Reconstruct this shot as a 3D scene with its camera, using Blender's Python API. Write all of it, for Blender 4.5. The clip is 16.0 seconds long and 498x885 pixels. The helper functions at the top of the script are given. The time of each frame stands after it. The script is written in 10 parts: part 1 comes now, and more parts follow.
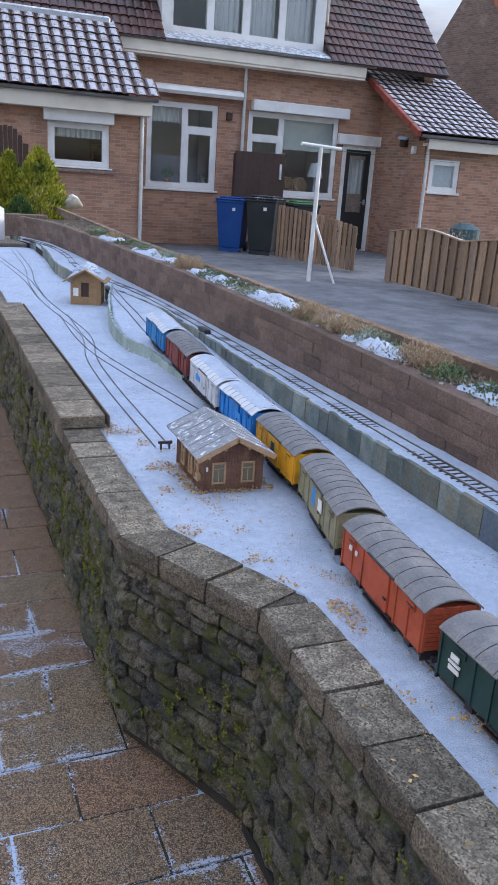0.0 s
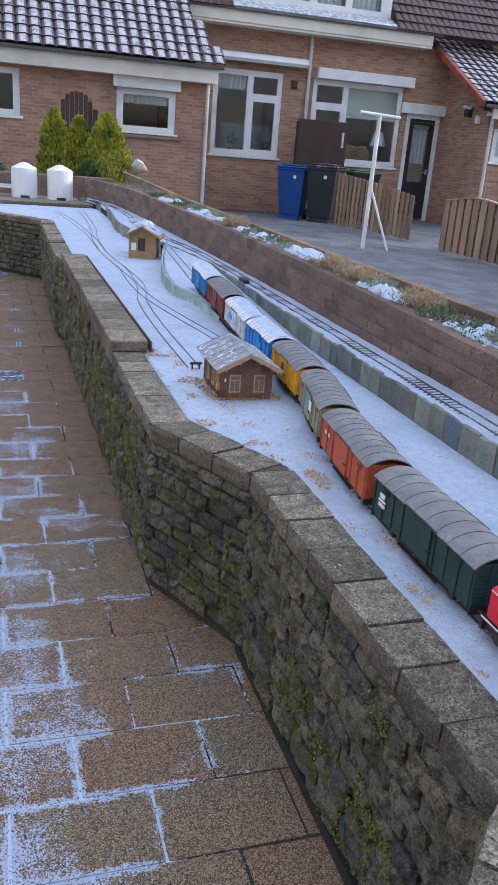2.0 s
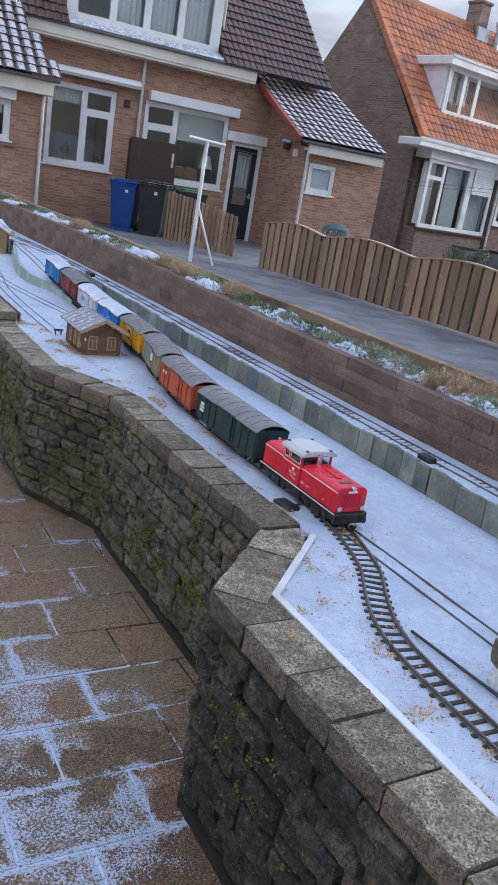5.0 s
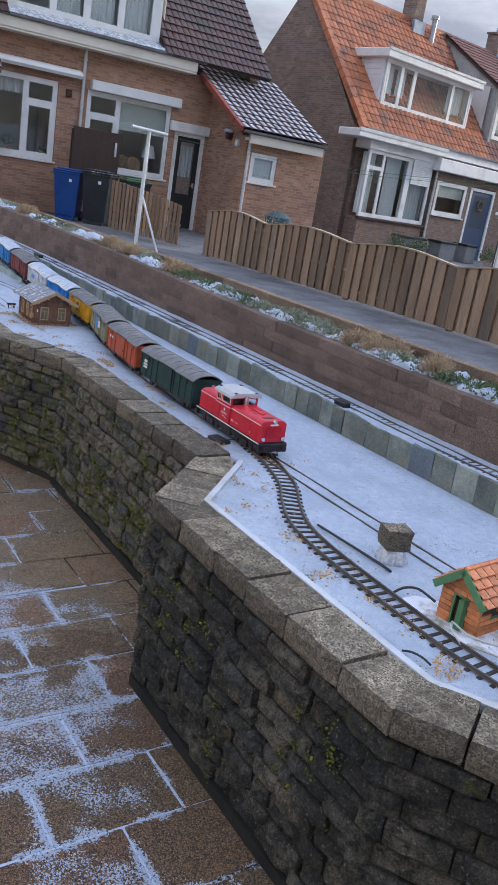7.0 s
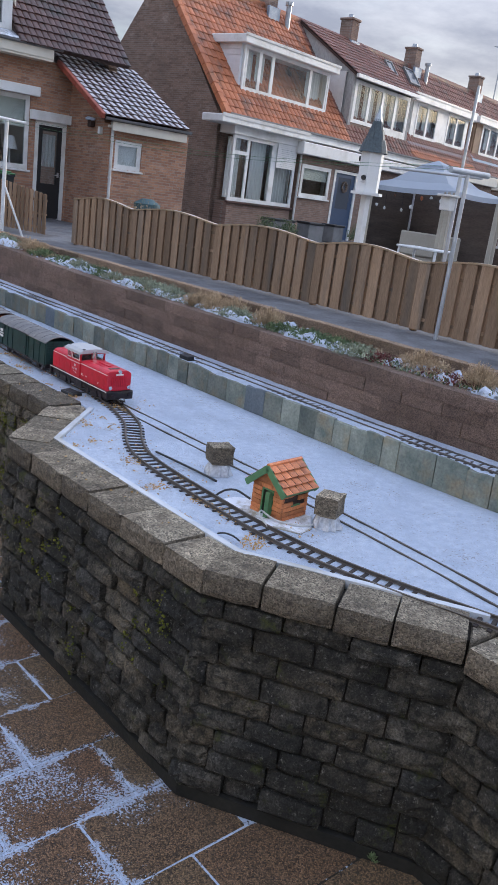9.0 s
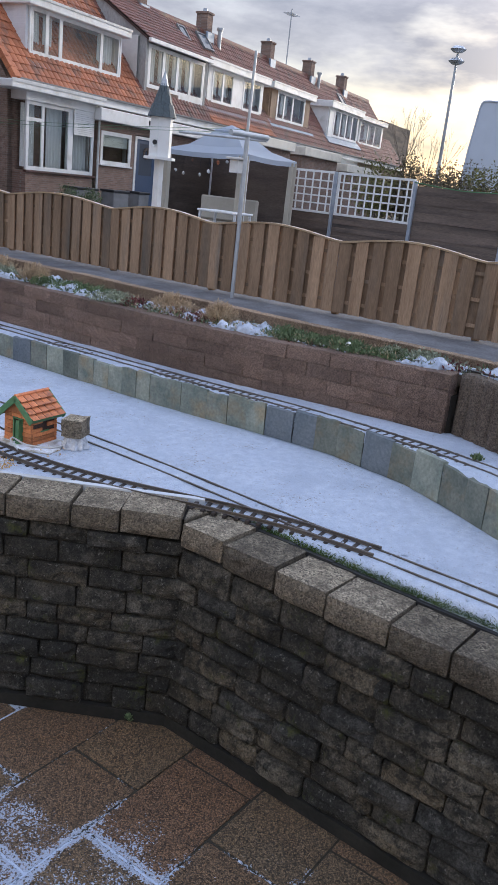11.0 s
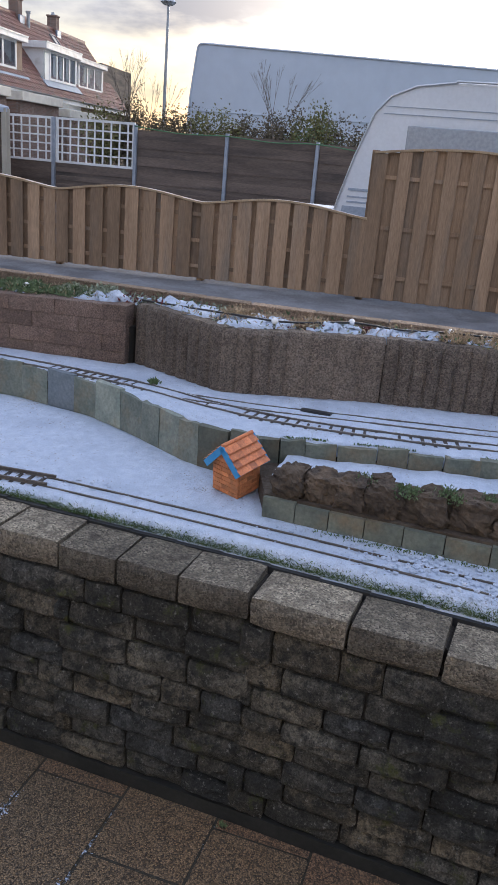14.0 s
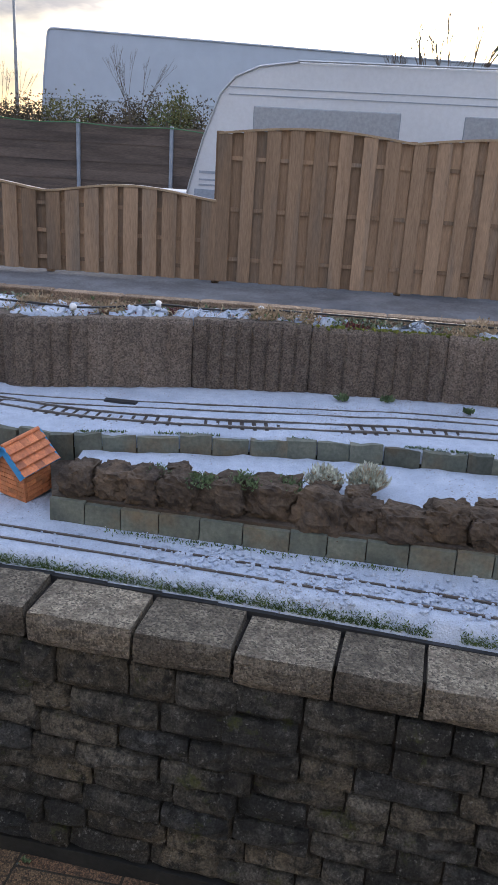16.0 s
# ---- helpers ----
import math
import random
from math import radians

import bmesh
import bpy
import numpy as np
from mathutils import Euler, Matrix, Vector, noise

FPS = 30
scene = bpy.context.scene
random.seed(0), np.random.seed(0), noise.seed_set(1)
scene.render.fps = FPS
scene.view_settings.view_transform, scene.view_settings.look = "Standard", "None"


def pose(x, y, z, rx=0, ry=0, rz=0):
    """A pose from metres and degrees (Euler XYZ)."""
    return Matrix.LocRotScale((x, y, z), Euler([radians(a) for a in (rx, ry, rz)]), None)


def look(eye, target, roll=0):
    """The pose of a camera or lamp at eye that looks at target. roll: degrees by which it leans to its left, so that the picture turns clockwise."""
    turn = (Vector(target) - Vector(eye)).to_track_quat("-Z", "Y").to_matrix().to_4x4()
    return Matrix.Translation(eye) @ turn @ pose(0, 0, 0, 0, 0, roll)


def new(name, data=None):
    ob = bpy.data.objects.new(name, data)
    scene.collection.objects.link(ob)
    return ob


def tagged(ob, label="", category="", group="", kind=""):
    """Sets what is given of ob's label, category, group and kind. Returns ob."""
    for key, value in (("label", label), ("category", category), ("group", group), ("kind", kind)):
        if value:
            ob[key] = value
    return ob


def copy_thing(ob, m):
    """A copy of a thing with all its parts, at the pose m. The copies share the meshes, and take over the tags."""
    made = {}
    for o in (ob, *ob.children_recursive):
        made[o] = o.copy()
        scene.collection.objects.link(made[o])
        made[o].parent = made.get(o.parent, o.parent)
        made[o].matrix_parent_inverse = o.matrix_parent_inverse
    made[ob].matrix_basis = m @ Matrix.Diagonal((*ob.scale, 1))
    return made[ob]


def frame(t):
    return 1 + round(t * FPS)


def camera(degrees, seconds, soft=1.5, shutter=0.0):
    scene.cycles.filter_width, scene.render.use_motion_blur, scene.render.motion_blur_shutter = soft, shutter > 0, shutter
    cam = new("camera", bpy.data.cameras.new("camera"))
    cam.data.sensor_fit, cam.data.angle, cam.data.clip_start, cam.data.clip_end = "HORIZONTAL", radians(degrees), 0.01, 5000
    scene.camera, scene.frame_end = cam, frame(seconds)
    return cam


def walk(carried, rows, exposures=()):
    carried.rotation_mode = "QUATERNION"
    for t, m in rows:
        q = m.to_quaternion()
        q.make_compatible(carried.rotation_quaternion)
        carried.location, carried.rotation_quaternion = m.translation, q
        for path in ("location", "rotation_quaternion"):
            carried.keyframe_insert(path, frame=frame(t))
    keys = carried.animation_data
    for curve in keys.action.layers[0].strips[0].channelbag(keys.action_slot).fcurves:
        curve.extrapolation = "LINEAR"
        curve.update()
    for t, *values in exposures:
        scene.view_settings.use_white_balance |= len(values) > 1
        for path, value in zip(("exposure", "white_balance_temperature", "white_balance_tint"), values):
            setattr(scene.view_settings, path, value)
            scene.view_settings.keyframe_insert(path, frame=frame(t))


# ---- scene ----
cam = camera(34.1, 16.0, 1.2)
PATH = [
    (0, (0.03, -0.025, 1.356), (0.76, 1.735, 0.747), 3.9),
    (0.5, (0.044, -0.171, 1.354), (0.793, 1.577, 0.735), 4.2),
    (1, (0.056, -0.313, 1.319), (0.756, 1.44, 0.659), 3.6),
    (1.5, (0.043, -0.42, 1.33), (0.711, 1.339, 0.653), 3.9),
    (2, (-0.003, -0.568, 1.344), (0.587, 1.216, 0.66), 4.7),
    (2.5, (0.03, -0.717, 1.352), (0.503, 1.099, 0.66), 5.1),
    (3, (-0.018, -0.868, 1.344), (0.552, 0.928, 0.674), 7.5),
    (3.5, (-0.156, -1.013, 1.347), (0.59, 0.728, 0.706), 9.4),
    (4, (-0.236, -1.171, 1.351), (0.53, 0.564, 0.715), 10.3),
    (4.5, (-0.31, -1.323, 1.348), (0.517, 0.388, 0.724), 10.5),
    (5, (-0.394, -1.425, 1.35), (0.59, 0.211, 0.754), 9.5),
    (5.2, (-0.432, -1.474, 1.343), (0.59, 0.141, 0.752), 9.2),
    (7.3, (-0.565, -1.834, 1.311), (0.551, -0.285, 0.717), 9.5),
    (7.5, (-0.587, -1.864, 1.302), (0.562, -0.336, 0.713), 9.4),
    (8, (-0.604, -1.965, 1.309), (0.635, -0.503, 0.736), 8.8),
    (8.5, (-0.592, -2.084, 1.293), (0.657, -0.633, 0.716), 8.1),
    (9, (-0.604, -2.153, 1.286), (0.695, -0.748, 0.703), 7.7),
    (9.5, (-0.652, -2.175, 1.286), (0.771, -0.895, 0.708), 8.3),
    (10, (-0.672, -2.256, 1.278), (0.834, -1.077, 0.693), 8.0),
    (10.2, (-0.668, -2.313, 1.279), (0.852, -1.154, 0.69), 7.6),
    (12.3, (-0.645, -2.761, 1.255), (1.02, -1.85, 0.624), 5.9),
    (12.5, (-0.645, -2.777, 1.257), (1.04, -1.909, 0.621), 5.9),
    (13, (-0.621, -2.78, 1.254), (1.133, -2.064, 0.616), 5.2),
    (13.5, (-0.622, -2.762, 1.255), (1.163, -2.135, 0.606), 5.1),
    (14, (-0.615, -2.757, 1.258), (1.189, -2.199, 0.597), 4.9),
    (14.5, (-0.609, -2.762, 1.257), (1.223, -2.311, 0.595), 5.1),
    (15, (-0.602, -2.779, 1.252), (1.255, -2.446, 0.588), 4.5),
    (15.5, (-0.543, -2.847, 1.244), (1.317, -2.541, 0.576), 3.6),
    (16, (-0.456, -2.919, 1.236), (1.406, -2.634, 0.566), 3.4),
]
walk(cam, [(t, look(eye, target, roll)) for t, eye, target, roll in PATH],
     [(0, 0.70, 5480, 11), (2, 0.74, 5500, 11), (5, 0.66, 5550, 11), (7.5, 0.52, 5600, 11), (9, 0.52, 5600, 11), (12.5, 0.43, 5680, 12), (14, 0.44, 5680, 12), (16, 0.42, 5650, 12)])

# ---------------------------------------------------------------- light
SUN_EL, SUN_AZ = 13.0, 92.0          # degrees; azimuth clockwise from +y
world = bpy.data.worlds.new("winter_sky")
scene.world = world
world.use_nodes = True
wn, wl = world.node_tree.nodes, world.node_tree.links
wn.clear()
w_out = wn.new("ShaderNodeOutputWorld")
w_bg = wn.new("ShaderNodeBackground")
w_bg.inputs["Strength"].default_value = 0.25
sky = wn.new("ShaderNodeTexSky")
sky.sky_type = 'NISHITA'
sky.sun_disc = False
sky.sun_elevation, sky.sun_rotation = radians(SUN_EL), radians(SUN_AZ)
sky.dust_density = 2.0
sky.air_density = 1.0
# thin broken cloud over the sky
w_co = wn.new("ShaderNodeTexCoord")
w_map = wn.new("ShaderNodeMapping")
w_map.inputs["Scale"].default_value = (1.0, 1.0, 3.2)
w_map.inputs["Location"].default_value = (4.7, 2.9, 1.3)
w_noise = wn.new("ShaderNodeTexNoise")
w_noise.inputs["Scale"].default_value = 2.3
w_noise.inputs["Detail"].default_value = 7.0
w_noise.inputs["Roughness"].default_value = 0.55
w_ramp = wn.new("ShaderNodeValToRGB")
w_ramp.color_ramp.elements[0].position, w_ramp.color_ramp.elements[0].color = 0.28, (0, 0, 0, 1)
w_ramp.color_ramp.elements[1].position, w_ramp.color_ramp.elements[1].color = 0.54, (0.97, 0.97, 0.97, 1)
w_mix = wn.new("ShaderNodeMix")
w_mix.data_type = 'RGBA'
w_tone = wn.new("ShaderNodeTexNoise")          # thick grey and thin bright cloud
w_tone.inputs["Scale"].default_value = 3.1
w_tone.inputs["Detail"].default_value = 8.0
w_tone.inputs["Roughness"].default_value = 0.6
w_tones = wn.new("ShaderNodeValToRGB")
w_tones.color_ramp.elements[0].position, w_tones.color_ramp.elements[0].color = 0.40, (1.75, 1.83, 2.2, 1)
w_tones.color_ramp.elements[1].position, w_tones.color_ramp.elements[1].color = 0.66, (3.9, 3.88, 4.05, 1)
wl.new(w_map.outputs["Vector"], w_tone.inputs["Vector"])
wl.new(w_tone.outputs["Fac"], w_tones.inputs["Fac"])
wl.new(w_tones.outputs["Color"], w_mix.inputs["B"])
wl.new(w_co.outputs["Generated"], w_map.inputs["Vector"])
wl.new(w_map.outputs["Vector"], w_noise.inputs["Vector"])
wl.new(w_noise.outputs["Fac"], w_ramp.inputs["Fac"])
wl.new(w_ramp.outputs["Color"], w_mix.inputs["Factor"])
wl.new(sky.outputs["Color"], w_mix.inputs["A"])
# an overcast sky is brighter overhead than at the horizon, and glows round the veiled sun
w_sep = wn.new("ShaderNodeSeparateXYZ")
wl.new(w_co.outputs["Generated"], w_sep.inputs[0])
w_up = wn.new("ShaderNodeMapRange")
w_up.inputs["From Min"].default_value, w_up.inputs["From Max"].default_value = 0.0, 1.0
w_up.inputs["To Min"].default_value, w_up.inputs["To Max"].default_value = 0.48, 1.58
wl.new(w_sep.outputs["Z"], w_up.inputs["Value"])
w_shade = wn.new("ShaderNodeVectorMath")
w_shade.operation = 'SCALE'
wl.new(w_mix.outputs["Result"], w_shade.inputs[0])
wl.new(w_up.outputs["Result"], w_shade.inputs["Scale"])
w_dot = wn.new("ShaderNodeVectorMath")
w_dot.operation = 'DOT_PRODUCT'
w_dot.inputs[1].default_value = (math.sin(radians(86)) * math.cos(radians(8)), math.cos(radians(86)) * math.cos(radians(8)), math.sin(radians(8)))
wl.new(w_co.outputs["Generated"], w_dot.inputs[0])
w_pos = wn.new("ShaderNodeMath")
w_pos.operation = 'MAXIMUM'
w_pos.inputs[1].default_value = 0.0
wl.new(w_dot.outputs["Value"], w_pos.inputs[0])
w_pow = wn.new("ShaderNodeMath")
w_pow.operation = 'POWER'
w_pow.inputs[1].default_value = 42.0
wl.new(w_pos.outputs[0], w_pow.inputs[0])
w_glow = wn.new("ShaderNodeVectorMath")
w_glow.operation = 'SCALE'
w_glow.inputs[0].default_value = (6.6, 5.2, 3.5)
wl.new(w_pow.outputs[0], w_glow.inputs["Scale"])
w_sum = wn.new("ShaderNodeVectorMath")
w_warm = wn.new("ShaderNodeValToRGB")          # low sun yellows the sky near the horizon
w_warm.color_ramp.elements[0].position, w_warm.color_ramp.elements[0].color = 0.02, (1.0, 0.90, 0.74, 1)
w_warm.color_ramp.elements[1].position, w_warm.color_ramp.elements[1].color = 0.42, (1, 1, 1, 1)
wl.new(w_sep.outputs["Z"], w_warm.inputs["Fac"])
w_tint = wn.new("ShaderNodeVectorMath")
w_tint.operation = 'MULTIPLY'
wl.new(w_shade.outputs[0], w_tint.inputs[0])
wl.new(w_warm.outputs["Color"], w_tint.inputs[1])
wl.new(w_tint.outputs[0], w_sum.inputs[0])
wl.new(w_glow.outputs[0], w_sum.inputs[1])
wl.new(w_sum.outputs[0], w_bg.inputs["Color"])
wl.new(w_bg.outputs["Background"], w_out.inputs["Surface"])

sun = new("sun", bpy.data.lights.new("sun", 'SUN'))
sun.data.energy, sun.data.angle, sun.data.color = 1.6, radians(12), (1.0, 0.86, 0.68)
s_el, s_az = radians(SUN_EL), radians(SUN_AZ)
s_dir = Vector((math.sin(s_az) * math.cos(s_el), math.cos(s_az) * math.cos(s_el), math.sin(s_el)))
sun.matrix_world = look(s_dir * 50, (0, 0, 0))

# ---------------------------------------------------------------- materials
def nodes_of(name):
    m = bpy.data.materials.new(name)
    m.use_nodes = True
    return m, m.node_tree.nodes, m.node_tree.links, m.node_tree.nodes["Principled BSDF"]


def noise_node(n, l, pos, scale, detail=4.0, rough=0.55):
    t = n.new("ShaderNodeTexNoise")
    t.inputs["Scale"].default_value, t.inputs["Detail"].default_value = scale, detail
    t.inputs["Roughness"].default_value = rough
    l.new(pos, t.inputs["Vector"])
    return t.outputs["Fac"]


def ramp_node(n, l, fac, lo, hi, a=(0, 0, 0), b=(1, 1, 1)):
    r = n.new("ShaderNodeValToRGB")
    e = r.color_ramp.elements
    e[0].position, e[0].color = lo, (*a, 1)
    e[1].position, e[1].color = hi, (*b, 1)
    l.new(fac, r.inputs["Fac"])
    return r.outputs["Color"]


def mix_node(n, l, fac, a, b, kind='MIX'):
    m = n.new("ShaderNodeMix")
    m.data_type, m.blend_type = 'RGBA', kind
    for v, k in ((fac, "Factor"), (a, "A"), (b, "B")):
        if isinstance(v, (int, float)):
            m.inputs[k].default_value = v
        elif isinstance(v, tuple):
            m.inputs[k].default_value = (*v, 1)
        else:
            l.new(v, m.inputs[k])
    return m.outputs["Result"]


def math_node(n, l, op, a, b=0.0, clamp=False):
    m = n.new("ShaderNodeMath")
    m.operation, m.use_clamp = op, clamp
    for v, i in ((a, 0), (b, 1)):
        if isinstance(v, (int, float)):
            m.inputs[i].default_value = v
        else:
            l.new(v, m.inputs[i])
    return m.outputs[0]


def bump_node(n, l, height, bsdf, strength, distance):
    b = n.new("ShaderNodeBump")
    b.inputs["Strength"].default_value, b.inputs["Distance"].default_value = strength, distance
    l.new(height, b.inputs["Height"])
    l.new(b.outputs["Normal"], bsdf.inputs["Normal"])


def up_mask(n, l, lo=0.5, hi=0.8):
    g = n.new("ShaderNodeNewGeometry")
    s = n.new("ShaderNodeSeparateXYZ")
    l.new(g.outputs["Normal"], s.inputs[0])
    return ramp_node(n, l, s.outputs["Z"], lo, hi)


def surf(name, c1, c2, rough=0.8, scale=6.0, grain=120.0, bump=0.4, depth=0.002, metal=0.0, c3=None, stain=2.0, rand=0.0,
         island=0.0, frost=0.0, frost_scale=12.0, stretch=(1, 1, 1), spec=0.4, frost_up=(0.5, 0.8), gv=None, frost_amt=1.0):
    """Two colours mixed by a broad noise, a finer grain, stains in a third colour, random shade by object, and frost on what faces up."""
    m, n, l, b = nodes_of(name)
    g = n.new("ShaderNodeNewGeometry")
    mp = n.new("ShaderNodeMapping")
    mp.inputs["Scale"].default_value = stretch
    l.new(g.outputs["Position"], mp.inputs["Vector"])
    pos = mp.outputs["Vector"]
    if rand:
        oi = n.new("ShaderNodeObjectInfo")
        off = n.new("ShaderNodeVectorMath")
        off.operation = 'ADD'
        cmb = n.new("ShaderNodeCombineXYZ")
        l.new(math_node(n, l, 'MULTIPLY', oi.outputs["Random"], 37.0), cmb.inputs[0])
        l.new(pos, off.inputs[0])
        l.new(cmb.outputs[0], off.inputs[1])
        pos = off.outputs[0]
    broad = noise_node(n, l, pos, scale)
    fine = noise_node(n, l, pos, grain, 3.0, 0.6)
    col = mix_node(n, l, ramp_node(n, l, broad, 0.3, 0.7), c1, c2)
    if c3:
        st = noise_node(n, l, pos, stain, 5.0, 0.6)
        col = mix_node(n, l, ramp_node(n, l, st, 0.50, 0.68), col, c3)
    if gv is None:
        gv = 0.06 if bump <= 0.12 else 0.30
    shade = ramp_node(n, l, fine, 0.2, 0.8, (1 - gv,) * 3, (1 + gv,) * 3)
    col = mix_node(n, l, 1.0, col, shade, 'MULTIPLY')
    for amount, src in ((rand, "o"), (island, "i")):
        if amount:
            v = n.new("ShaderNodeObjectInfo").outputs["Random"] if src == "o" else g.outputs["Random Per Island"]
            k = math_node(n, l, 'MULTIPLY_ADD', v, 2 * amount)
            k.node.inputs[2].default_value = 1 - amount
            cc = n.new("ShaderNodeCombineColor")
            for i in range(3):
                l.new(k, cc.inputs[i])
            col = mix_node(n, l, 1.0, col, cc.outputs[0], 'MULTIPLY')
    if frost:
        f1 = noise_node(n, l, pos, frost_scale, 6.0, 0.7)
        fm = ramp_node(n, l, f1, 0.62 - frost * 0.35, 0.70 - frost * 0.25)
        fm = math_node(n, l, 'MULTIPLY', fm, up_mask(n, l, *frost_up))
        fm = math_node(n, l, 'MULTIPLY', fm, frost_amt)
        col = mix_node(n, l, fm, col, (0.80, 0.83, 0.90))
    l.new(col, b.inputs["Base Color"])
    b.inputs["Roughness"].default_value, b.inputs["Metallic"].default_value = rough, metal
    b.inputs["Specular IOR Level"].default_value = spec
    if bump:
        both = math_node(n, l, 'ADD', fine, math_node(n, l, 'MULTIPLY', broad, 1.5))
        bump_node(n, l, both, b, bump, depth)
    return m


def brick_mat(name, axis, c1, c2, mortar, width=0.215, height=0.0625, dirt=(0.08, 0.07, 0.06)):
    """Brickwork on a wall whose long way is x or y; real brick and joint size."""
    m, n, l, b = nodes_of(name)
    g = n.new("ShaderNodeNewGeometry")
    s = n.new("ShaderNodeSeparateXYZ")
    c = n.new("ShaderNodeCombineXYZ")
    l.new(g.outputs["Position"], s.inputs[0])
    l.new(s.outputs["X" if axis == "x" else "Y"], c.inputs[0])
    l.new(s.outputs["Z"], c.inputs[1])
    t = n.new("ShaderNodeTexBrick")
    t.inputs["Scale"].default_value = 1.0
    t.inputs["Brick Width"].default_value, t.inputs["Row Height"].default_value = width, height
    t.inputs["Mortar Size"].default_value, t.inputs["Mortar Smooth"].default_value = 0.006, 0.3
    t.inputs["Color1"].default_value, t.inputs["Color2"].default_value = (*c1, 1), (*c2, 1)
    t.inputs["Mortar"].default_value = (*mortar, 1)
    l.new(c.outputs[0], t.inputs["Vector"])
    pos = g.outputs["Position"]
    st = noise_node(n, l, pos, 1.1, 6.0, 0.65)
    fine = noise_node(n, l, pos, 40.0, 3.0, 0.6)
    scuff = noise_node(n, l, pos, 2.3, 7.0, 0.7)
    col = mix_node(n, l, ramp_node(n, l, scuff, 0.55, 0.74, (0, 0, 0), (0.40,) * 3), t.outputs["Color"], (0.56, 0.47, 0.40))
    col = mix_node(n, l, ramp_node(n, l, st, 0.50, 0.76, (0, 0, 0), (0.36,) * 3), col, dirt)
    col = mix_node(n, l, 1.0, col, ramp_node(n, l, fine, 0.2, 0.8, (0.65,) * 3, (1.3,) * 3), 'MULTIPLY')
    l.new(col, b.inputs["Base Color"])
    b.inputs["Roughness"].default_value = 0.9
    b.inputs["Specular IOR Level"].default_value = 0.2
    h = math_node(n, l, 'SUBTRACT', math_node(n, l, 'MULTIPLY', fine, 0.4), t.outputs["Fac"])
    bump_node(n, l, h, b, 0.6, 0.006)
    return m


def plain(name, c, rough=0.5, metal=0.0, var=0.12, scale=30.0, spec=0.5, bump=0.0):
    c2 = tuple(min(1.0, v * (1 + var)) for v in c)
    c1 = tuple(v * (1 - var) for v in c)
    return surf(name, c1, c2, rough, scale, 300.0, bump, 0.0004, metal, spec=spec)


def glass_mat(name, tint=(0.9, 0.95, 0.97)):
    m, n, l, b = nodes_of(name)
    b.inputs["Base Color"].default_value = (*tint, 1)
    b.inputs["Transmission Weight"].default_value = 1.0
    b.inputs["Roughness"].default_value = 0.0
    b.inputs["IOR"].default_value = 1.45
    return m


M = {}
M["brick_x"] = brick_mat("brick_front", "x", (0.49, 0.275, 0.17), (0.32, 0.172, 0.115), (0.36, 0.31, 0.26))
M["brick_y"] = brick_mat("brick_side", "y", (0.47, 0.265, 0.165), (0.30, 0.162, 0.110), (0.36, 0.31, 0.26))
M["brick_dark"] = brick_mat("brick_gable_dark", "y", (0.29, 0.20, 0.155), (0.19, 0.13, 0.10), (0.27, 0.235, 0.20))
M["brick_dark_x"] = brick_mat("brick_front_dark", "x", (0.30, 0.20, 0.155), (0.21, 0.14, 0.11), (0.28, 0.25, 0.22))
M["brick_pale_x"] = brick_mat("brick_front_pale", "x", (0.45, 0.34, 0.22), (0.36, 0.26, 0.17), (0.34, 0.31, 0.27))
M["white_paint"] = surf("white_paint", (0.74, 0.74, 0.72), (0.82, 0.82, 0.80), 0.45, 3.0, 60.0, 0.08, 0.001, c3=(0.62, 0.61, 0.57), stain=1.6)
M["cream_paint"] = surf("cream_paint", (0.74, 0.69, 0.58), (0.82, 0.77, 0.66), 0.55, 3.0, 60.0, 0.1, 0.001, c3=(0.66, 0.61, 0.52), stain=1.4)
M["grey_pvc"] = surf("grey_pvc", (0.55, 0.55, 0.54), (0.66, 0.66, 0.64), 0.4, 5.0, 60.0, 0.05, 0.001, c3=(0.42, 0.41, 0.38))
M["zinc"] = surf("zinc_sheet", (0.36, 0.38, 0.40), (0.52, 0.54, 0.56), 0.42, 6.0, 50.0, 0.25, 0.004, 0.5, frost=0.5, frost_scale=9)
M["gutter"] = surf("gutter_grey", (0.16, 0.16, 0.16), (0.24, 0.24, 0.24), 0.5, 4.0, 60.0, 0.1, 0.001)
M["glass"] = glass_mat("window_glass")
M["curtain"] = surf("net_curtain", (0.62, 0.62, 0.60), (0.74, 0.74, 0.72), 0.9, 14.0, 90.0, 0.3, 0.004, stretch=(8, 8, 0.4))
M["blind"] = surf("roller_blind", (0.50, 0.52, 0.46), (0.58, 0.60, 0.54), 0.8, 5.0, 60.0, 0.1, 0.001)
M["dim_room"] = surf("dim_room", (0.58, 0.56, 0.52), (0.72, 0.70, 0.66), 0.9, 2.0, 20.0, 0.0)
M["tile_brown"] = surf("glazed_roof_tile_brown", (0.062, 0.030, 0.026), (0.095, 0.045, 0.036), 0.38, 4.0, 60.0, 0.2, 0.002, c3=(0.04, 0.03, 0.025), rand=0.2, island=0.15)
M["tile_snowy"] = surf("roof_tile_brown_rimed", (0.045, 0.026, 0.023), (0.075, 0.04, 0.032), 0.5, 4.0, 60.0, 0.2, 0.002, rand=0.2, frost=0.8, frost_scale=11, frost_up=(0.885, 0.94), frost_amt=0.80)
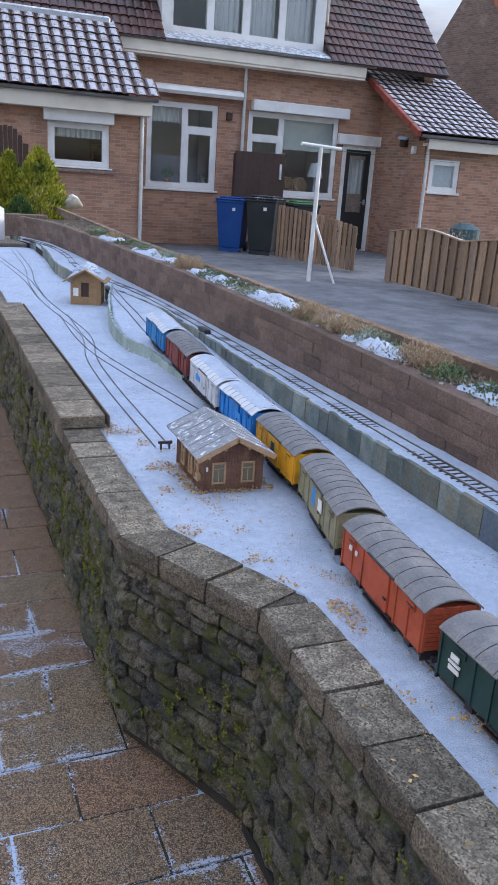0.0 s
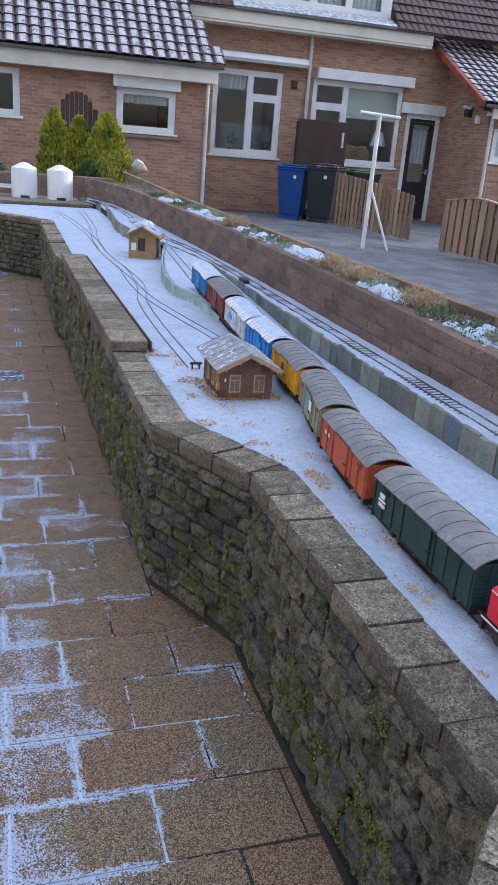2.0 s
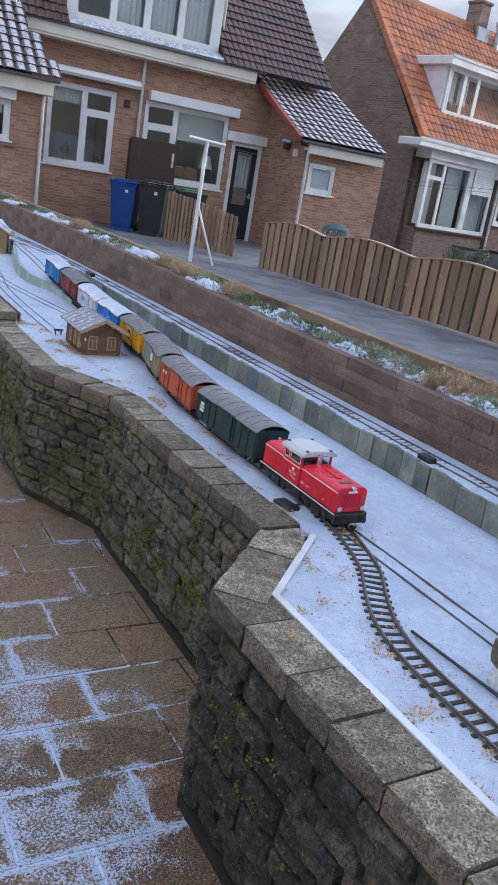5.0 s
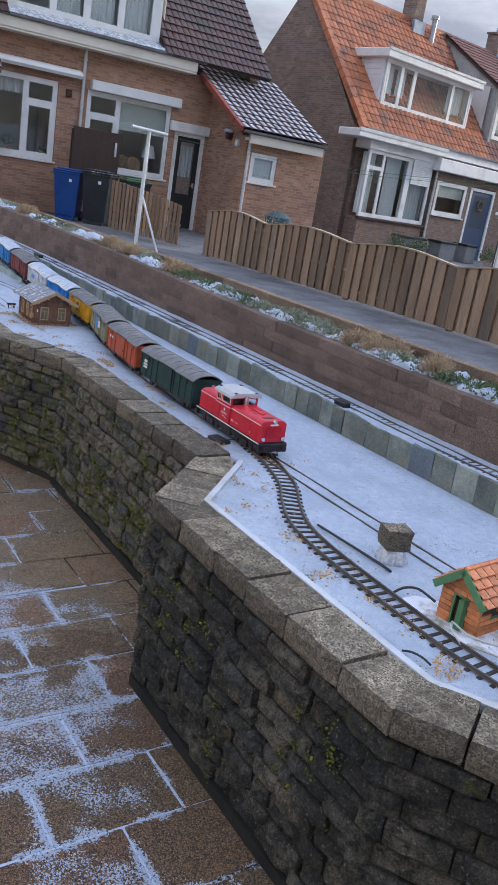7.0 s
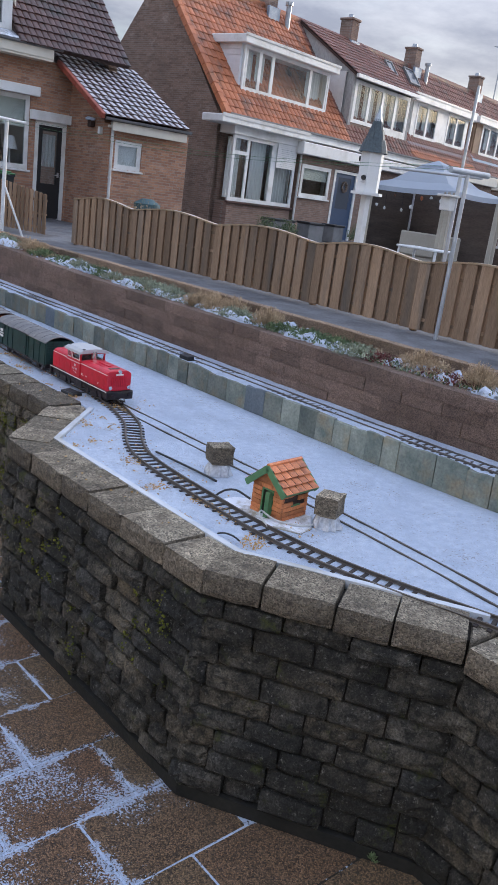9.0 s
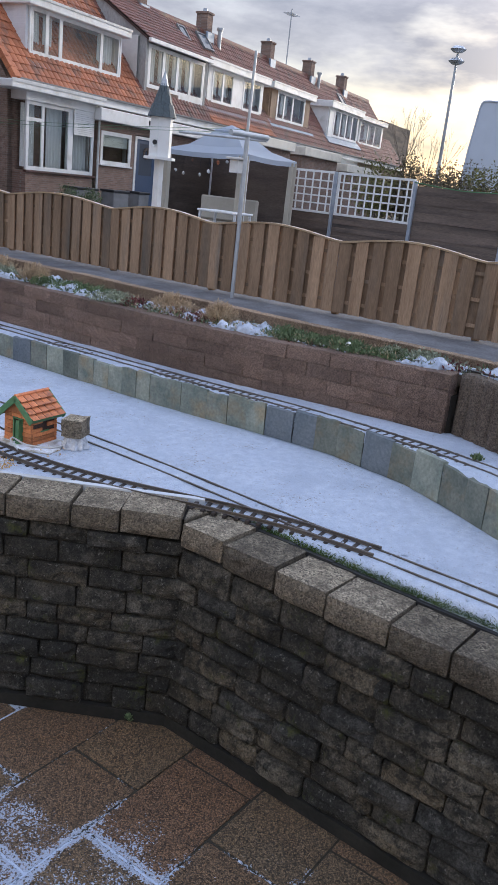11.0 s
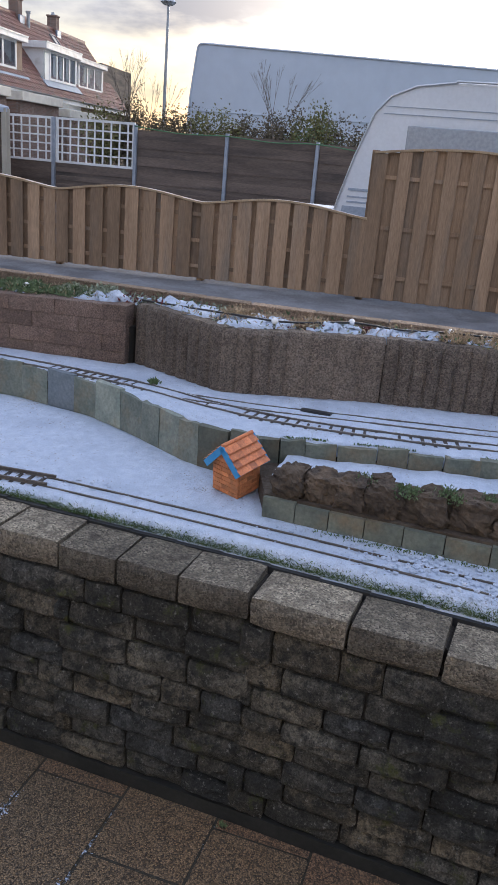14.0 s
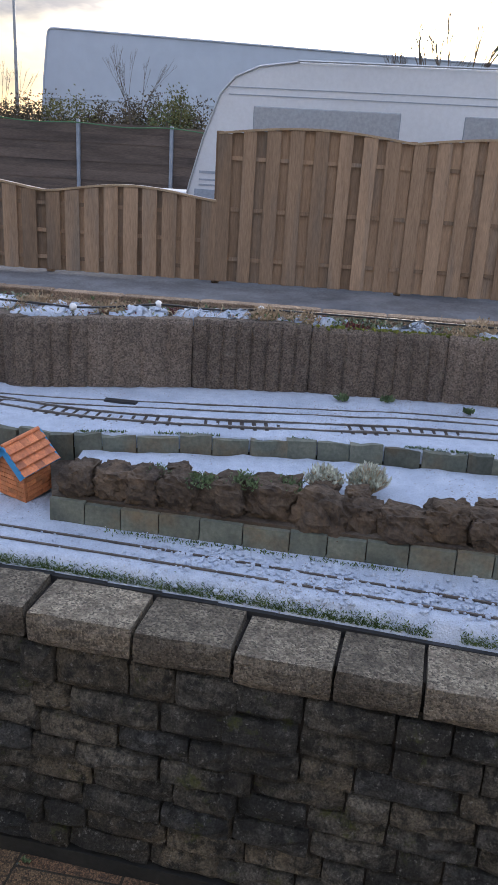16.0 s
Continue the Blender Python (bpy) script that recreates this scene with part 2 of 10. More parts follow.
M["tile_snowy_steep"] = surf("roof_tile_brown_frosted", (0.045, 0.026, 0.023), (0.075, 0.04, 0.032), 0.5, 4.0, 60.0, 0.2, 0.002, rand=0.2, frost=0.8, frost_scale=11, frost_up=(0.785, 0.855), frost_amt=0.74)
M["tile_orange"] = surf("roof_tile_orange", (0.34, 0.115, 0.05), (0.46, 0.17, 0.075), 0.55, 3.0, 40.0, 0.2, 0.002, c3=(0.17, 0.09, 0.06), stain=1.6, island=0.2)
M["tile_grey"] = surf("roof_tile_grey_brown", (0.17, 0.075, 0.055), (0.235, 0.105, 0.075), 0.6, 2.0, 40.0, 0.2, 0.002, c3=(0.11, 0.08, 0.065), island=0.2)
M["verge_red"] = surf("verge_red", (0.25, 0.06, 0.04), (0.33, 0.09, 0.055), 0.55, 5.0, 60.0, 0.1, 0.001, rand=0.12)
M["fence_wood"] = surf("larch_fence", (0.25, 0.162, 0.096), (0.37, 0.247, 0.152), 0.8, 7.0, 90.0, 0.45, 0.002, c3=(0.19, 0.152, 0.115), stain=3.0, rand=0.32, stretch=(1, 1, 0.12))
M["fence_dark"] = surf("old_brown_fence", (0.12, 0.092, 0.074), (0.18, 0.138, 0.11), 0.85, 6.0, 70.0, 0.35, 0.002, c3=(0.06, 0.05, 0.045), rand=0.2, stretch=(0.15, 0.15, 1))
M["dark_wood"] = surf("dark_stained_wood", (0.045, 0.028, 0.022), (0.07, 0.042, 0.032), 0.7, 6.0, 80.0, 0.3, 0.002, stretch=(1, 1, 0.15))
M["snow"] = surf("snow", (0.46, 0.525, 0.645), (0.59, 0.65, 0.76), 0.75, 42.0, 320.0, 0.9, 0.006, c3=(0.44, 0.50, 0.61), stain=6.0, spec=0.3, gv=0.18)
M["patio"] = surf("patio_slabs", (0.11, 0.11, 0.115), (0.17, 0.17, 0.175), 0.75, 1.6, 40.0, 0.25, 0.003, c3=(0.075, 0.075, 0.08), stain=1.1, frost=0.5, frost_scale=2.6, frost_amt=0.07, gv=0.4)
M["earth"] = surf("garden_soil", (0.05, 0.038, 0.028), (0.085, 0.065, 0.048), 0.95, 14.0, 90.0, 0.9, 0.01, c3=(0.12, 0.10, 0.075), stain=9.0)
M["ground"] = surf("far_ground", (0.07, 0.075, 0.05), (0.11, 0.105, 0.08), 0.95, 0.2, 5.0, 0.5, 0.02, c3=(0.14, 0.13, 0.11), stain=0.08)

def paver_mat(name):
    """Washed gravel concrete: small pebbles, moist brown and grey, with rime lying in patches and shade painted in
    southwards.
    """
    m, n, l, b = nodes_of(name)
    g = n.new("ShaderNodeNewGeometry")
    pos = g.outputs["Position"]
    v = n.new("ShaderNodeTexVoronoi")
    v.inputs["Scale"].default_value = 330.0
    l.new(pos, v.inputs["Vector"])
    broad = noise_node(n, l, pos, 2.6, 5.0, 0.6)
    mid = noise_node(n, l, pos, 11.0, 5.0, 0.65)
    base = mix_node(n, l, ramp_node(n, l, broad, 0.35, 0.65), (0.195, 0.138, 0.08), (0.155, 0.126, 0.085))
    oi = n.new("ShaderNodeObjectInfo")
    base = mix_node(n, l, ramp_node(n, l, oi.outputs["Random"], 0.35, 1.0, (0, 0, 0), (0.6,) * 3), base, (0.195, 0.105, 0.062))
    sep = n.new("ShaderNodeSeparateColor")
    l.new(v.outputs["Color"], sep.inputs[0])
    peb = ramp_node(n, l, sep.outputs[0], 0.08, 0.95, (0.38,) * 3, (2.15, 2.05, 1.9))
    col = mix_node(n, l, 1.0, base, peb, 'MULTIPLY')
    col = mix_node(n, l, math_node(n, l, 'MULTIPLY', ramp_node(n, l, v.outputs["Distance"], 0.35, 0.75), 0.6), col, (0.03, 0.025, 0.02))
    # rime, thicker towards the joints of the 30 x 20 cm running bond
    s = n.new("ShaderNodeSeparateXYZ")
    l.new(pos, s.inputs[0])
    reach = math_node(n, l, 'MULTIPLY', math_node(n, l, 'SUBTRACT', 0.44, s.outputs["X"]), 1.0)
    reach = math_node(n, l, 'MINIMUM', reach, 0.36)
    away = math_node(n, l, 'MULTIPLY', math_node(n, l, 'ABSOLUTE', math_node(n, l, 'SUBTRACT', s.outputs["Y"], 0.2)), -0.075)
    amt = math_node(n, l, 'ADD', math_node(n, l, 'ADD', reach, away), math_node(n, l, 'MULTIPLY', math_node(n, l, 'SUBTRACT', broad, 0.5), 2.2))
    amt = math_node(n, l, 'MINIMUM', amt, 0.30)
    row = math_node(n, l, 'MULTIPLY', math_node(n, l, 'SUBTRACT', s.outputs["Y"], 0.025), 5.0)
    odd = math_node(n, l, 'MULTIPLY', math_node(n, l, 'FLOORED_MODULO', math_node(n, l, 'FLOOR', row), 2.0), 0.5)
    col_x = math_node(n, l, 'SUBTRACT', math_node(n, l, 'MULTIPLY', math_node(n, l, 'SUBTRACT', s.outputs["X"], 0.145), 1 / 0.3), odd)
    ey = math_node(n, l, 'MULTIPLY', math_node(n, l, 'PINGPONG', row, 0.5), 0.2)
    ex = math_node(n, l, 'MULTIPLY', math_node(n, l, 'PINGPONG', col_x, 0.5), 0.3)
    ragged = math_node(n, l, 'MULTIPLY', math_node(n, l, 'SUBTRACT', noise_node(n, l, pos, 55.0, 4.0, 0.7), 0.5), 0.034)
    near = ramp_node(n, l, math_node(n, l, 'ADD', math_node(n, l, 'MINIMUM', ex, ey), ragged), 0.003, 0.018, (1.0,) * 3, (0, 0, 0))
    amt = math_node(n, l, 'ADD', amt, math_node(n, l, 'MULTIPLY', math_node(n, l, 'SUBTRACT', mid, 0.5), 0.7))
    amt = math_node(n, l, 'ADD', amt, math_node(n, l, 'MULTIPLY', near, math_node(n, l, 'MULTIPLY', math_node(n, l, 'ADD', 0.12, amt, True), 1.7)))
    cover = ramp_node(n, l, amt, -0.12, 0.46, (0, 0, 0), (0.72,) * 3)
    grains = math_node(n, l, 'ADD', math_node(n, l, 'MULTIPLY', sep.outputs[1], 0.5), math_node(n, l, 'MULTIPLY', ramp_node(n, l, noise_node(n, l, pos, 170.0, 3.0, 0.65), 0.32, 0.68), 0.5))
    fm = ramp_node(n, l, math_node(n, l, 'SUBTRACT', cover, grains), -0.05, 0.10, (0, 0, 0), (0.86,) * 3)
    # shade beside the southern wall put into the colour, with a ragged edge
    wall_shade = ramp_node(n, l, math_node(n, l, 'ADD', s.outputs["Y"], math_node(n, l, 'MULTIPLY', math_node(n, l, 'SUBTRACT', broad, 0.5), 3.0)), -1.7, -0.6, (0.66, 0.62, 0.58), (1, 1, 1))
    col = mix_node(n, l, 1.0, col, wall_shade, 'MULTIPLY')
    col = mix_node(n, l, fm, col, (0.41, 0.475, 0.60))
    l.new(col, b.inputs["Base Color"])
    l.new(ramp_node(n, l, mid, 0.3, 0.7, (0.45,) * 3, (0.85,) * 3), b.inputs["Roughness"])
    b.inputs["Specular IOR Level"].default_value = 0.45
    h = math_node(n, l, 'ADD', math_node(n, l, 'MULTIPLY', v.outputs["Distance"], -0.8), math_node(n, l, 'MULTIPLY', mid, 0.8))
    bump_node(n, l, h, b, 0.7, 0.003)
    return m


def joint_mat(name):
    """Sand in the joints, filled with rime away from the wall."""
    m, n, l, b = nodes_of(name)
    g = n.new("ShaderNodeNewGeometry")
    pos = g.outputs["Position"]
    s = n.new("ShaderNodeSeparateXYZ")
    l.new(pos, s.inputs[0])
    broad = noise_node(n, l, pos, 2.2, 4.0, 0.6)
    reach = math_node(n, l, 'MULTIPLY', math_node(n, l, 'SUBTRACT', 0.50, s.outputs["X"]), 1.6)
    reach = math_node(n, l, 'MINIMUM', reach, 0.55)
    away = math_node(n, l, 'MULTIPLY', math_node(n, l, 'ABSOLUTE', math_node(n, l, 'SUBTRACT', s.outputs["Y"], 0.0)), -0.17)
    amt = math_node(n, l, 'ADD', math_node(n, l, 'ADD', reach, away), math_node(n, l, 'MULTIPLY', math_node(n, l, 'SUBTRACT', broad, 0.45), 2.6))
    fine = noise_node(n, l, pos, 120.0, 3.0, 0.7)
    amt = math_node(n, l, 'MINIMUM', amt, 0.24)
    amt = math_node(n, l, 'ADD', amt, math_node(n, l, 'MULTIPLY', math_node(n, l, 'SUBTRACT', fine, 0.5), 1.3))
    col = mix_node(n, l, ramp_node(n, l, fine, 0.3, 0.7), (0.022, 0.017, 0.012), (0.045, 0.042, 0.028))
    col = mix_node(n, l, ramp_node(n, l, amt, 0.02, 0.18), col, (0.45, 0.52, 0.655))
    l.new(col, b.inputs["Base Color"])
    b.inputs["Roughness"].default_value = 0.9
    bump_node(n, l, fine, b, 0.6, 0.004)
    return m


def block_mat(name, moss_amount):
    """Old split concrete blocks, black-grey and brown with pale lime patches and moss."""
    m, n, l, b = nodes_of(name)
    g = n.new("ShaderNodeNewGeometry")
    pos = g.outputs["Position"]
    oi = n.new("ShaderNodeObjectInfo")
    broad = noise_node(n, l, pos, 5.0, 6.0, 0.65)
    mid = noise_node(n, l, pos, 38.0, 8.0, 0.75)
    fine = noise_node(n, l, pos, 240.0, 4.0, 0.7)
    col = mix_node(n, l, ramp_node(n, l, broad, 0.34, 0.66), (0.096, 0.088, 0.073), (0.240, 0.210, 0.158))
    r = math_node(n, l, 'ADD', oi.outputs["Random"], g.outputs["Random Per Island"])
    r = math_node(n, l, 'FRACT', r)
    col = mix_node(n, l, ramp_node(n, l, r, 0.70, 0.98, (0, 0, 0), (0.85,) * 3), col, (0.215, 0.176, 0.118))
    col = mix_node(n, l, ramp_node(n, l, r, 0.10, 0.40, (0.7,) * 3, (0, 0, 0)), col, (0.064, 0.070, 0.076))
    col = mix_node(n, l, ramp_node(n, l, mid, 0.47, 0.60, (0, 0, 0), (0.85,) * 3), col, (0.014, 0.015, 0.014))
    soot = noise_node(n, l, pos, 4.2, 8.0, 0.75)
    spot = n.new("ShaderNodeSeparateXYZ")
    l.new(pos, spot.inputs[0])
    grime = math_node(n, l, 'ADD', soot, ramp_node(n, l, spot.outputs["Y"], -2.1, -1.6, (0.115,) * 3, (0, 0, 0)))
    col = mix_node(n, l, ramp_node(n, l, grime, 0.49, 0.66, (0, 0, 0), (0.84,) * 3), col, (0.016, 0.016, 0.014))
    lime = noise_node(n, l, pos, 8.5, 7.0, 0.75)
    col = mix_node(n, l, ramp_node(n, l, lime, 0.62, 0.78, (0, 0, 0), (0.45,) * 3), col, (0.30, 0.275, 0.235))
    col = mix_node(n, l, 1.0, col, ramp_node(n, l, fine, 0.30, 0.70, (0.32,) * 3, (1.75,) * 3), 'MULTIPLY')
    crust = noise_node(n, l, pos, 95.0, 6.0, 0.8)
    col = mix_node(n, l, ramp_node(n, l, crust, 0.57, 0.68, (0, 0, 0), (0.85,) * 3), col, (0.30, 0.285, 0.25))
    s = n.new("ShaderNodeSeparateXYZ")
    l.new(pos, s.inputs[0])
    mossy = ramp_node(n, l, s.outputs["Y"], 0.0, 1.0)
    mz = noise_node(n, l, pos, 14.0, 6.0, 0.75)
    my = math_node(n, l, 'MULTIPLY', mossy, 0.10 * moss_amount)
    mf = ramp_node(n, l, math_node(n, l, 'ADD', mz, my), 0.58, 0.70, (0, 0, 0), (0.85,) * 3)
    col = mix_node(n, l, mf, col, mix_node(n, l, fine, (0.035, 0.048, 0.010), (0.12, 0.125, 0.022)))
    l.new(col, b.inputs["Base Color"])
    b.inputs["Roughness"].default_value = 0.82
    b.inputs["Specular IOR Level"].default_value = 0.35
    h = math_node(n, l, 'ADD', math_node(n, l, 'MULTIPLY', mid, 1.6), math_node(n, l, 'MULTIPLY', fine, 0.7))
    bump_node(n, l, h, b, 1.0, 0.011)
    return m


def pebble_concrete(name, c1, c2, lime=0.35, scale=420.0, soot=0.3, lit_grit=0.0, vary=0.66):
    """Weathered aggregate concrete with dark pits, pale lichen, dark patches; coarse grit, with sunlight painted in, on
    upward faces.
    """
    m, n, l, b = nodes_of(name)
    g = n.new("ShaderNodeNewGeometry")
    pos = g.outputs["Position"]
    oi = n.new("ShaderNodeObjectInfo")
    v = n.new("ShaderNodeTexVoronoi")
    v.inputs["Scale"].default_value = scale
    l.new(pos, v.inputs["Vector"])
    broad = noise_node(n, l, pos, 7.0, 6.0, 0.65)
    fine = noise_node(n, l, pos, 200.0, 4.0, 0.7)
    col = mix_node(n, l, ramp_node(n, l, broad, 0.32, 0.68), c1, c2)
    sh = ramp_node(n, l, math_node(n, l, 'FRACT', math_node(n, l, 'ADD', oi.outputs["Random"], g.outputs["Random Per Island"])), 0.0, 1.0, (vary,) * 3, (1.2,) * 3)
    col = mix_node(n, l, 1.0, col, sh, 'MULTIPLY')
    sep = n.new("ShaderNodeSeparateColor")
    l.new(v.outputs["Color"], sep.inputs[0])
    col = mix_node(n, l, 1.0, col, ramp_node(n, l, sep.outputs[0], 0.05, 0.95, (0.58,) * 3, (1.55,) * 3), 'MULTIPLY')
    lich = noise_node(n, l, pos, 48.0, 8.0, 0.8)
    col = mix_node(n, l, ramp_node(n, l, lich, 0.54, 0.80, (0, 0, 0), (lime,) * 3), col, (0.45, 0.42, 0.35))
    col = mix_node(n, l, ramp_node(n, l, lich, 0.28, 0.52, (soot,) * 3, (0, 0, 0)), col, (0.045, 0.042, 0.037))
    # low sun on the tops painted in as paler coarse sand facing up
    if lit_grit:
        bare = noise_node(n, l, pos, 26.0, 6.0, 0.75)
        gm = math_node(n, l, 'MULTIPLY', ramp_node(n, l, bare, 0.38, 0.60, (0, 0, 0), (lit_grit,) * 3), up_mask(n, l, 0.55, 0.85))
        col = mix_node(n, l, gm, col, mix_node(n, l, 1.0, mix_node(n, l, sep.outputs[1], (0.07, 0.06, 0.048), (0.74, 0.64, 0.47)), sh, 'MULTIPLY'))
    l.new(col, b.inputs["Base Color"])
    b.inputs["Roughness"].default_value = 0.85
    b.inputs["Specular IOR Level"].default_value = 0.35
    h = math_node(n, l, 'ADD', math_node(n, l, 'MULTIPLY', v.outputs["Distance"], -0.7), math_node(n, l, 'ADD', fine, math_node(n, l, 'MULTIPLY', lich, 1.2)))
    bump_node(n, l, h, b, 1.0, 0.006)
    return m


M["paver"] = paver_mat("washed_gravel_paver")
M["joint"] = joint_mat("paver_joint_sand")
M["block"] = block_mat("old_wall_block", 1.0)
M["cope"] = pebble_concrete("coping_concrete", (0.125, 0.105, 0.078), (0.235, 0.198, 0.145), soot=0.88, lit_grit=0.82, vary=0.5, scale=300.0)
M["palisade"] = pebble_concrete("palisade_concrete", (0.125, 0.099, 0.078), (0.20, 0.16, 0.127), 0.5, 300.0, vary=0.8)
M["planter"] = pebble_concrete("planter_block_brown", (0.182, 0.127, 0.099), (0.262, 0.184, 0.145), 0.22, vary=0.74)
M["kerb"] = pebble_concrete("kerb_brick", (0.215, 0.15, 0.105), (0.33, 0.24, 0.165), 0.3)
M["paver_dark"] = surf("blue_grey_paver", (0.045, 0.055, 0.075), (0.085, 0.10, 0.13), 0.8, 9.0, 200.0, 0.4, 0.002, rand=0.3, frost=0.3, frost_scale=30)
M["plinth"] = surf("bitumen_plinth", (0.009, 0.009, 0.008), (0.020, 0.019, 0.016), 0.95, 12.0, 90.0, 0.5, 0.003)
M["mortar"] = surf("dark_mortar", (0.022, 0.019, 0.016), (0.04, 0.034, 0.028), 0.95, 20.0, 140.0, 0.6, 0.004)
M["slate"] = surf("slate_slab", (0.115, 0.142, 0.125), (0.255, 0.272, 0.225), 0.7, 13.0, 120.0, 0.45, 0.003, c3=(0.22, 0.19, 0.125), stain=9.0, rand=0.32)
M["slate_dark"] = surf("slate_slab_olive", (0.070, 0.082, 0.068), (0.155, 0.162, 0.125), 0.7, 13.0, 120.0, 0.45, 0.003, c3=(0.13, 0.105, 0.065), stain=9.0, rand=0.32)
M["slate_blue"] = surf("slate_slab_blue", (0.105, 0.13, 0.15), (0.16, 0.185, 0.205), 0.65, 9.0, 120.0, 0.45, 0.003, rand=0.2)
M["slate_edge"] = surf("ramp_edge_slate", (0.26, 0.32, 0.28), (0.36, 0.42, 0.38), 0.7, 9.0, 120.0, 0.3, 0.002, rand=0.2)
M["strip"] = surf("white_edging", (0.50, 0.53, 0.57), (0.62, 0.65, 0.70), 0.45, 9.0, 90.0, 0.1, 0.001, c3=(0.42, 0.42, 0.40), stain=6.0)
M["black_plastic"] = plain("black_plastic", (0.02, 0.021, 0.023), 0.45)
M["rail"] = surf("brass_rail_weathered", (0.085, 0.072, 0.062), (0.15, 0.13, 0.11), 0.42, 20.0, 200.0, 0.1, 0.0004, 0.4)
M["rail_frosted"] = surf("rail_frosted", (0.10, 0.092, 0.085), (0.17, 0.155, 0.14), 0.6, 20.0, 200.0, 0.1, 0.0004, 0.2, frost=0.55, frost_scale=60, frost_amt=0.6)
M["sleeper"] = plain("brown_sleeper", (0.032, 0.024, 0.021), 0.7, var=0.3)
M["moss"] = surf("moss", (0.055, 0.075, 0.011), (0.19, 0.19, 0.028), 0.95, 40.0, 260.0, 0.8, 0.004, island=0.35)
M["moss_dark"] = surf("grass_edge", (0.035, 0.075, 0.015), (0.105, 0.155, 0.038), 0.95, 40.0, 260.0, 0.6, 0.003, island=0.35)
M["leaf_litter"] = surf("fallen_seed", (0.42, 0.25, 0.085), (0.58, 0.38, 0.15), 0.85, 60.0, 300.0, 0.3, 0.001, island=0.35)
M["rock"] = surf("dark_tuff_rock", (0.040, 0.030, 0.023), (0.105, 0.078, 0.054), 0.95, 22.0, 120.0, 0.9, 0.008, c3=(0.12, 0.085, 0.055), stain=14.0, rand=0.2)



def add_specks(m, colour, scale=190.0):
    """Wind-blown dirt: tiny dark grains, gathered in patches."""
    n, l = m.node_tree.nodes, m.node_tree.links
    b = next(q for q in n if q.type == 'BSDF_PRINCIPLED')
    g = n.new("ShaderNodeNewGeometry")
    src = b.inputs["Base Color"].links[0].from_socket
    patch = noise_node(n, l, g.outputs["Position"], 5.5, 5.0, 0.65)
    dot = noise_node(n, l, g.outputs["Position"], scale, 2.0, 0.5)
    f = math_node(n, l, 'ADD', dot, math_node(n, l, 'MULTIPLY', math_node(n, l, 'SUBTRACT', patch, 0.5), 0.55))
    l.new(mix_node(n, l, ramp_node(n, l, f, 0.66, 0.74, (0, 0, 0), (0.75,) * 3), src, colour), b.inputs["Base Color"])


add_specks(M["snow"], (0.20, 0.165, 0.13))
# ---------------------------------------------------------------- geometry helpers
def finish(name, bm, material, parent=None, label="", smooth=False):
    me = bpy.data.meshes.new(name)
    bm.to_mesh(me)
    bm.free()
    for m in (material if isinstance(material, (list, tuple)) else [material]):
        me.materials.append(m)
    if smooth:
        me.polygons.foreach_set("use_smooth", [True] * len(me.polygons))
    ob = new(name, me)
    if parent is not None:
        ob.parent = parent
    if label:
        tagged(ob, label)
    return ob


def part(name, bm, material, parent, label="", smooth=False):
    return finish(name, bm, material, parent, label, smooth)


def thing(name, label, category, m=None, group="", kind=""):
    ob = new(name)
    ob.empty_display_size = 0.05
    if m is not None:
        ob.matrix_world = m
    return tagged(ob, label, category, group, kind)


def box(bm, x0, x1, y0, y1, z0, z1, m=None):
    mat = Matrix.Translation(((x0 + x1) / 2, (y0 + y1) / 2, (z0 + z1) / 2)) @ Matrix.Diagonal((abs(x1 - x0), abs(y1 - y0), abs(z1 - z0), 1))
    if m is not None:
        mat = m @ mat
    return bmesh.ops.create_cube(bm, size=1.0, matrix=mat)["verts"]


def boxes(*specs):
    bm = bmesh.new()
    for s in specs:
        box(bm, *s)
    return bm


def bevelled(bm, w, segments=1):
    bmesh.ops.bevel(bm, geom=list(bm.edges), offset=w, segments=segments, affect='EDGES', profile=0.6)
    return bm


def tube(bm, a, b, r, seg=12, r2=None):
    a, b = Vector(a), Vector(b)
    d = b - a
    m = Matrix.Translation((a + b) / 2) @ d.to_track_quat('Z', 'Y').to_matrix().to_4x4()
    bmesh.ops.create_cone(bm, cap_ends=True, segments=seg, radius1=r, radius2=r if r2 is None else r2, depth=d.length, matrix=m)


def prism(bm, pts, z0, z1):
    """An upright prism over a closed plan outline."""
    lo = [bm.verts.new((x, y, z0)) for x, y in pts]
    hi = [bm.verts.new((x, y, z1)) for x, y in pts]
    k = len(pts)
    bm.faces.new(lo[::-1])
    bm.faces.new(hi)
    for i in range(k):
        bm.faces.new((lo[i], lo[(i + 1) % k], hi[(i + 1) % k], hi[i]))
    return bm


def extrude_profile(bm, prof, x0, x1, m=None):
    """A closed outline in y, z pushed from x0 to x1."""
    a = [bm.verts.new((x0, y, z)) for y, z in prof]
    b = [bm.verts.new((x1, y, z)) for y, z in prof]
    k = len(prof)
    bm.faces.new(a)
    bm.faces.new(b[::-1])
    for i in range(k):
        bm.faces.new((a[i], b[i], b[(i + 1) % k], a[(i + 1) % k]))
    if m is not None:
        bmesh.ops.transform(bm, matrix=m, verts=a + b)
    bmesh.ops.recalc_face_normals(bm, faces=bm.faces)
    return bm


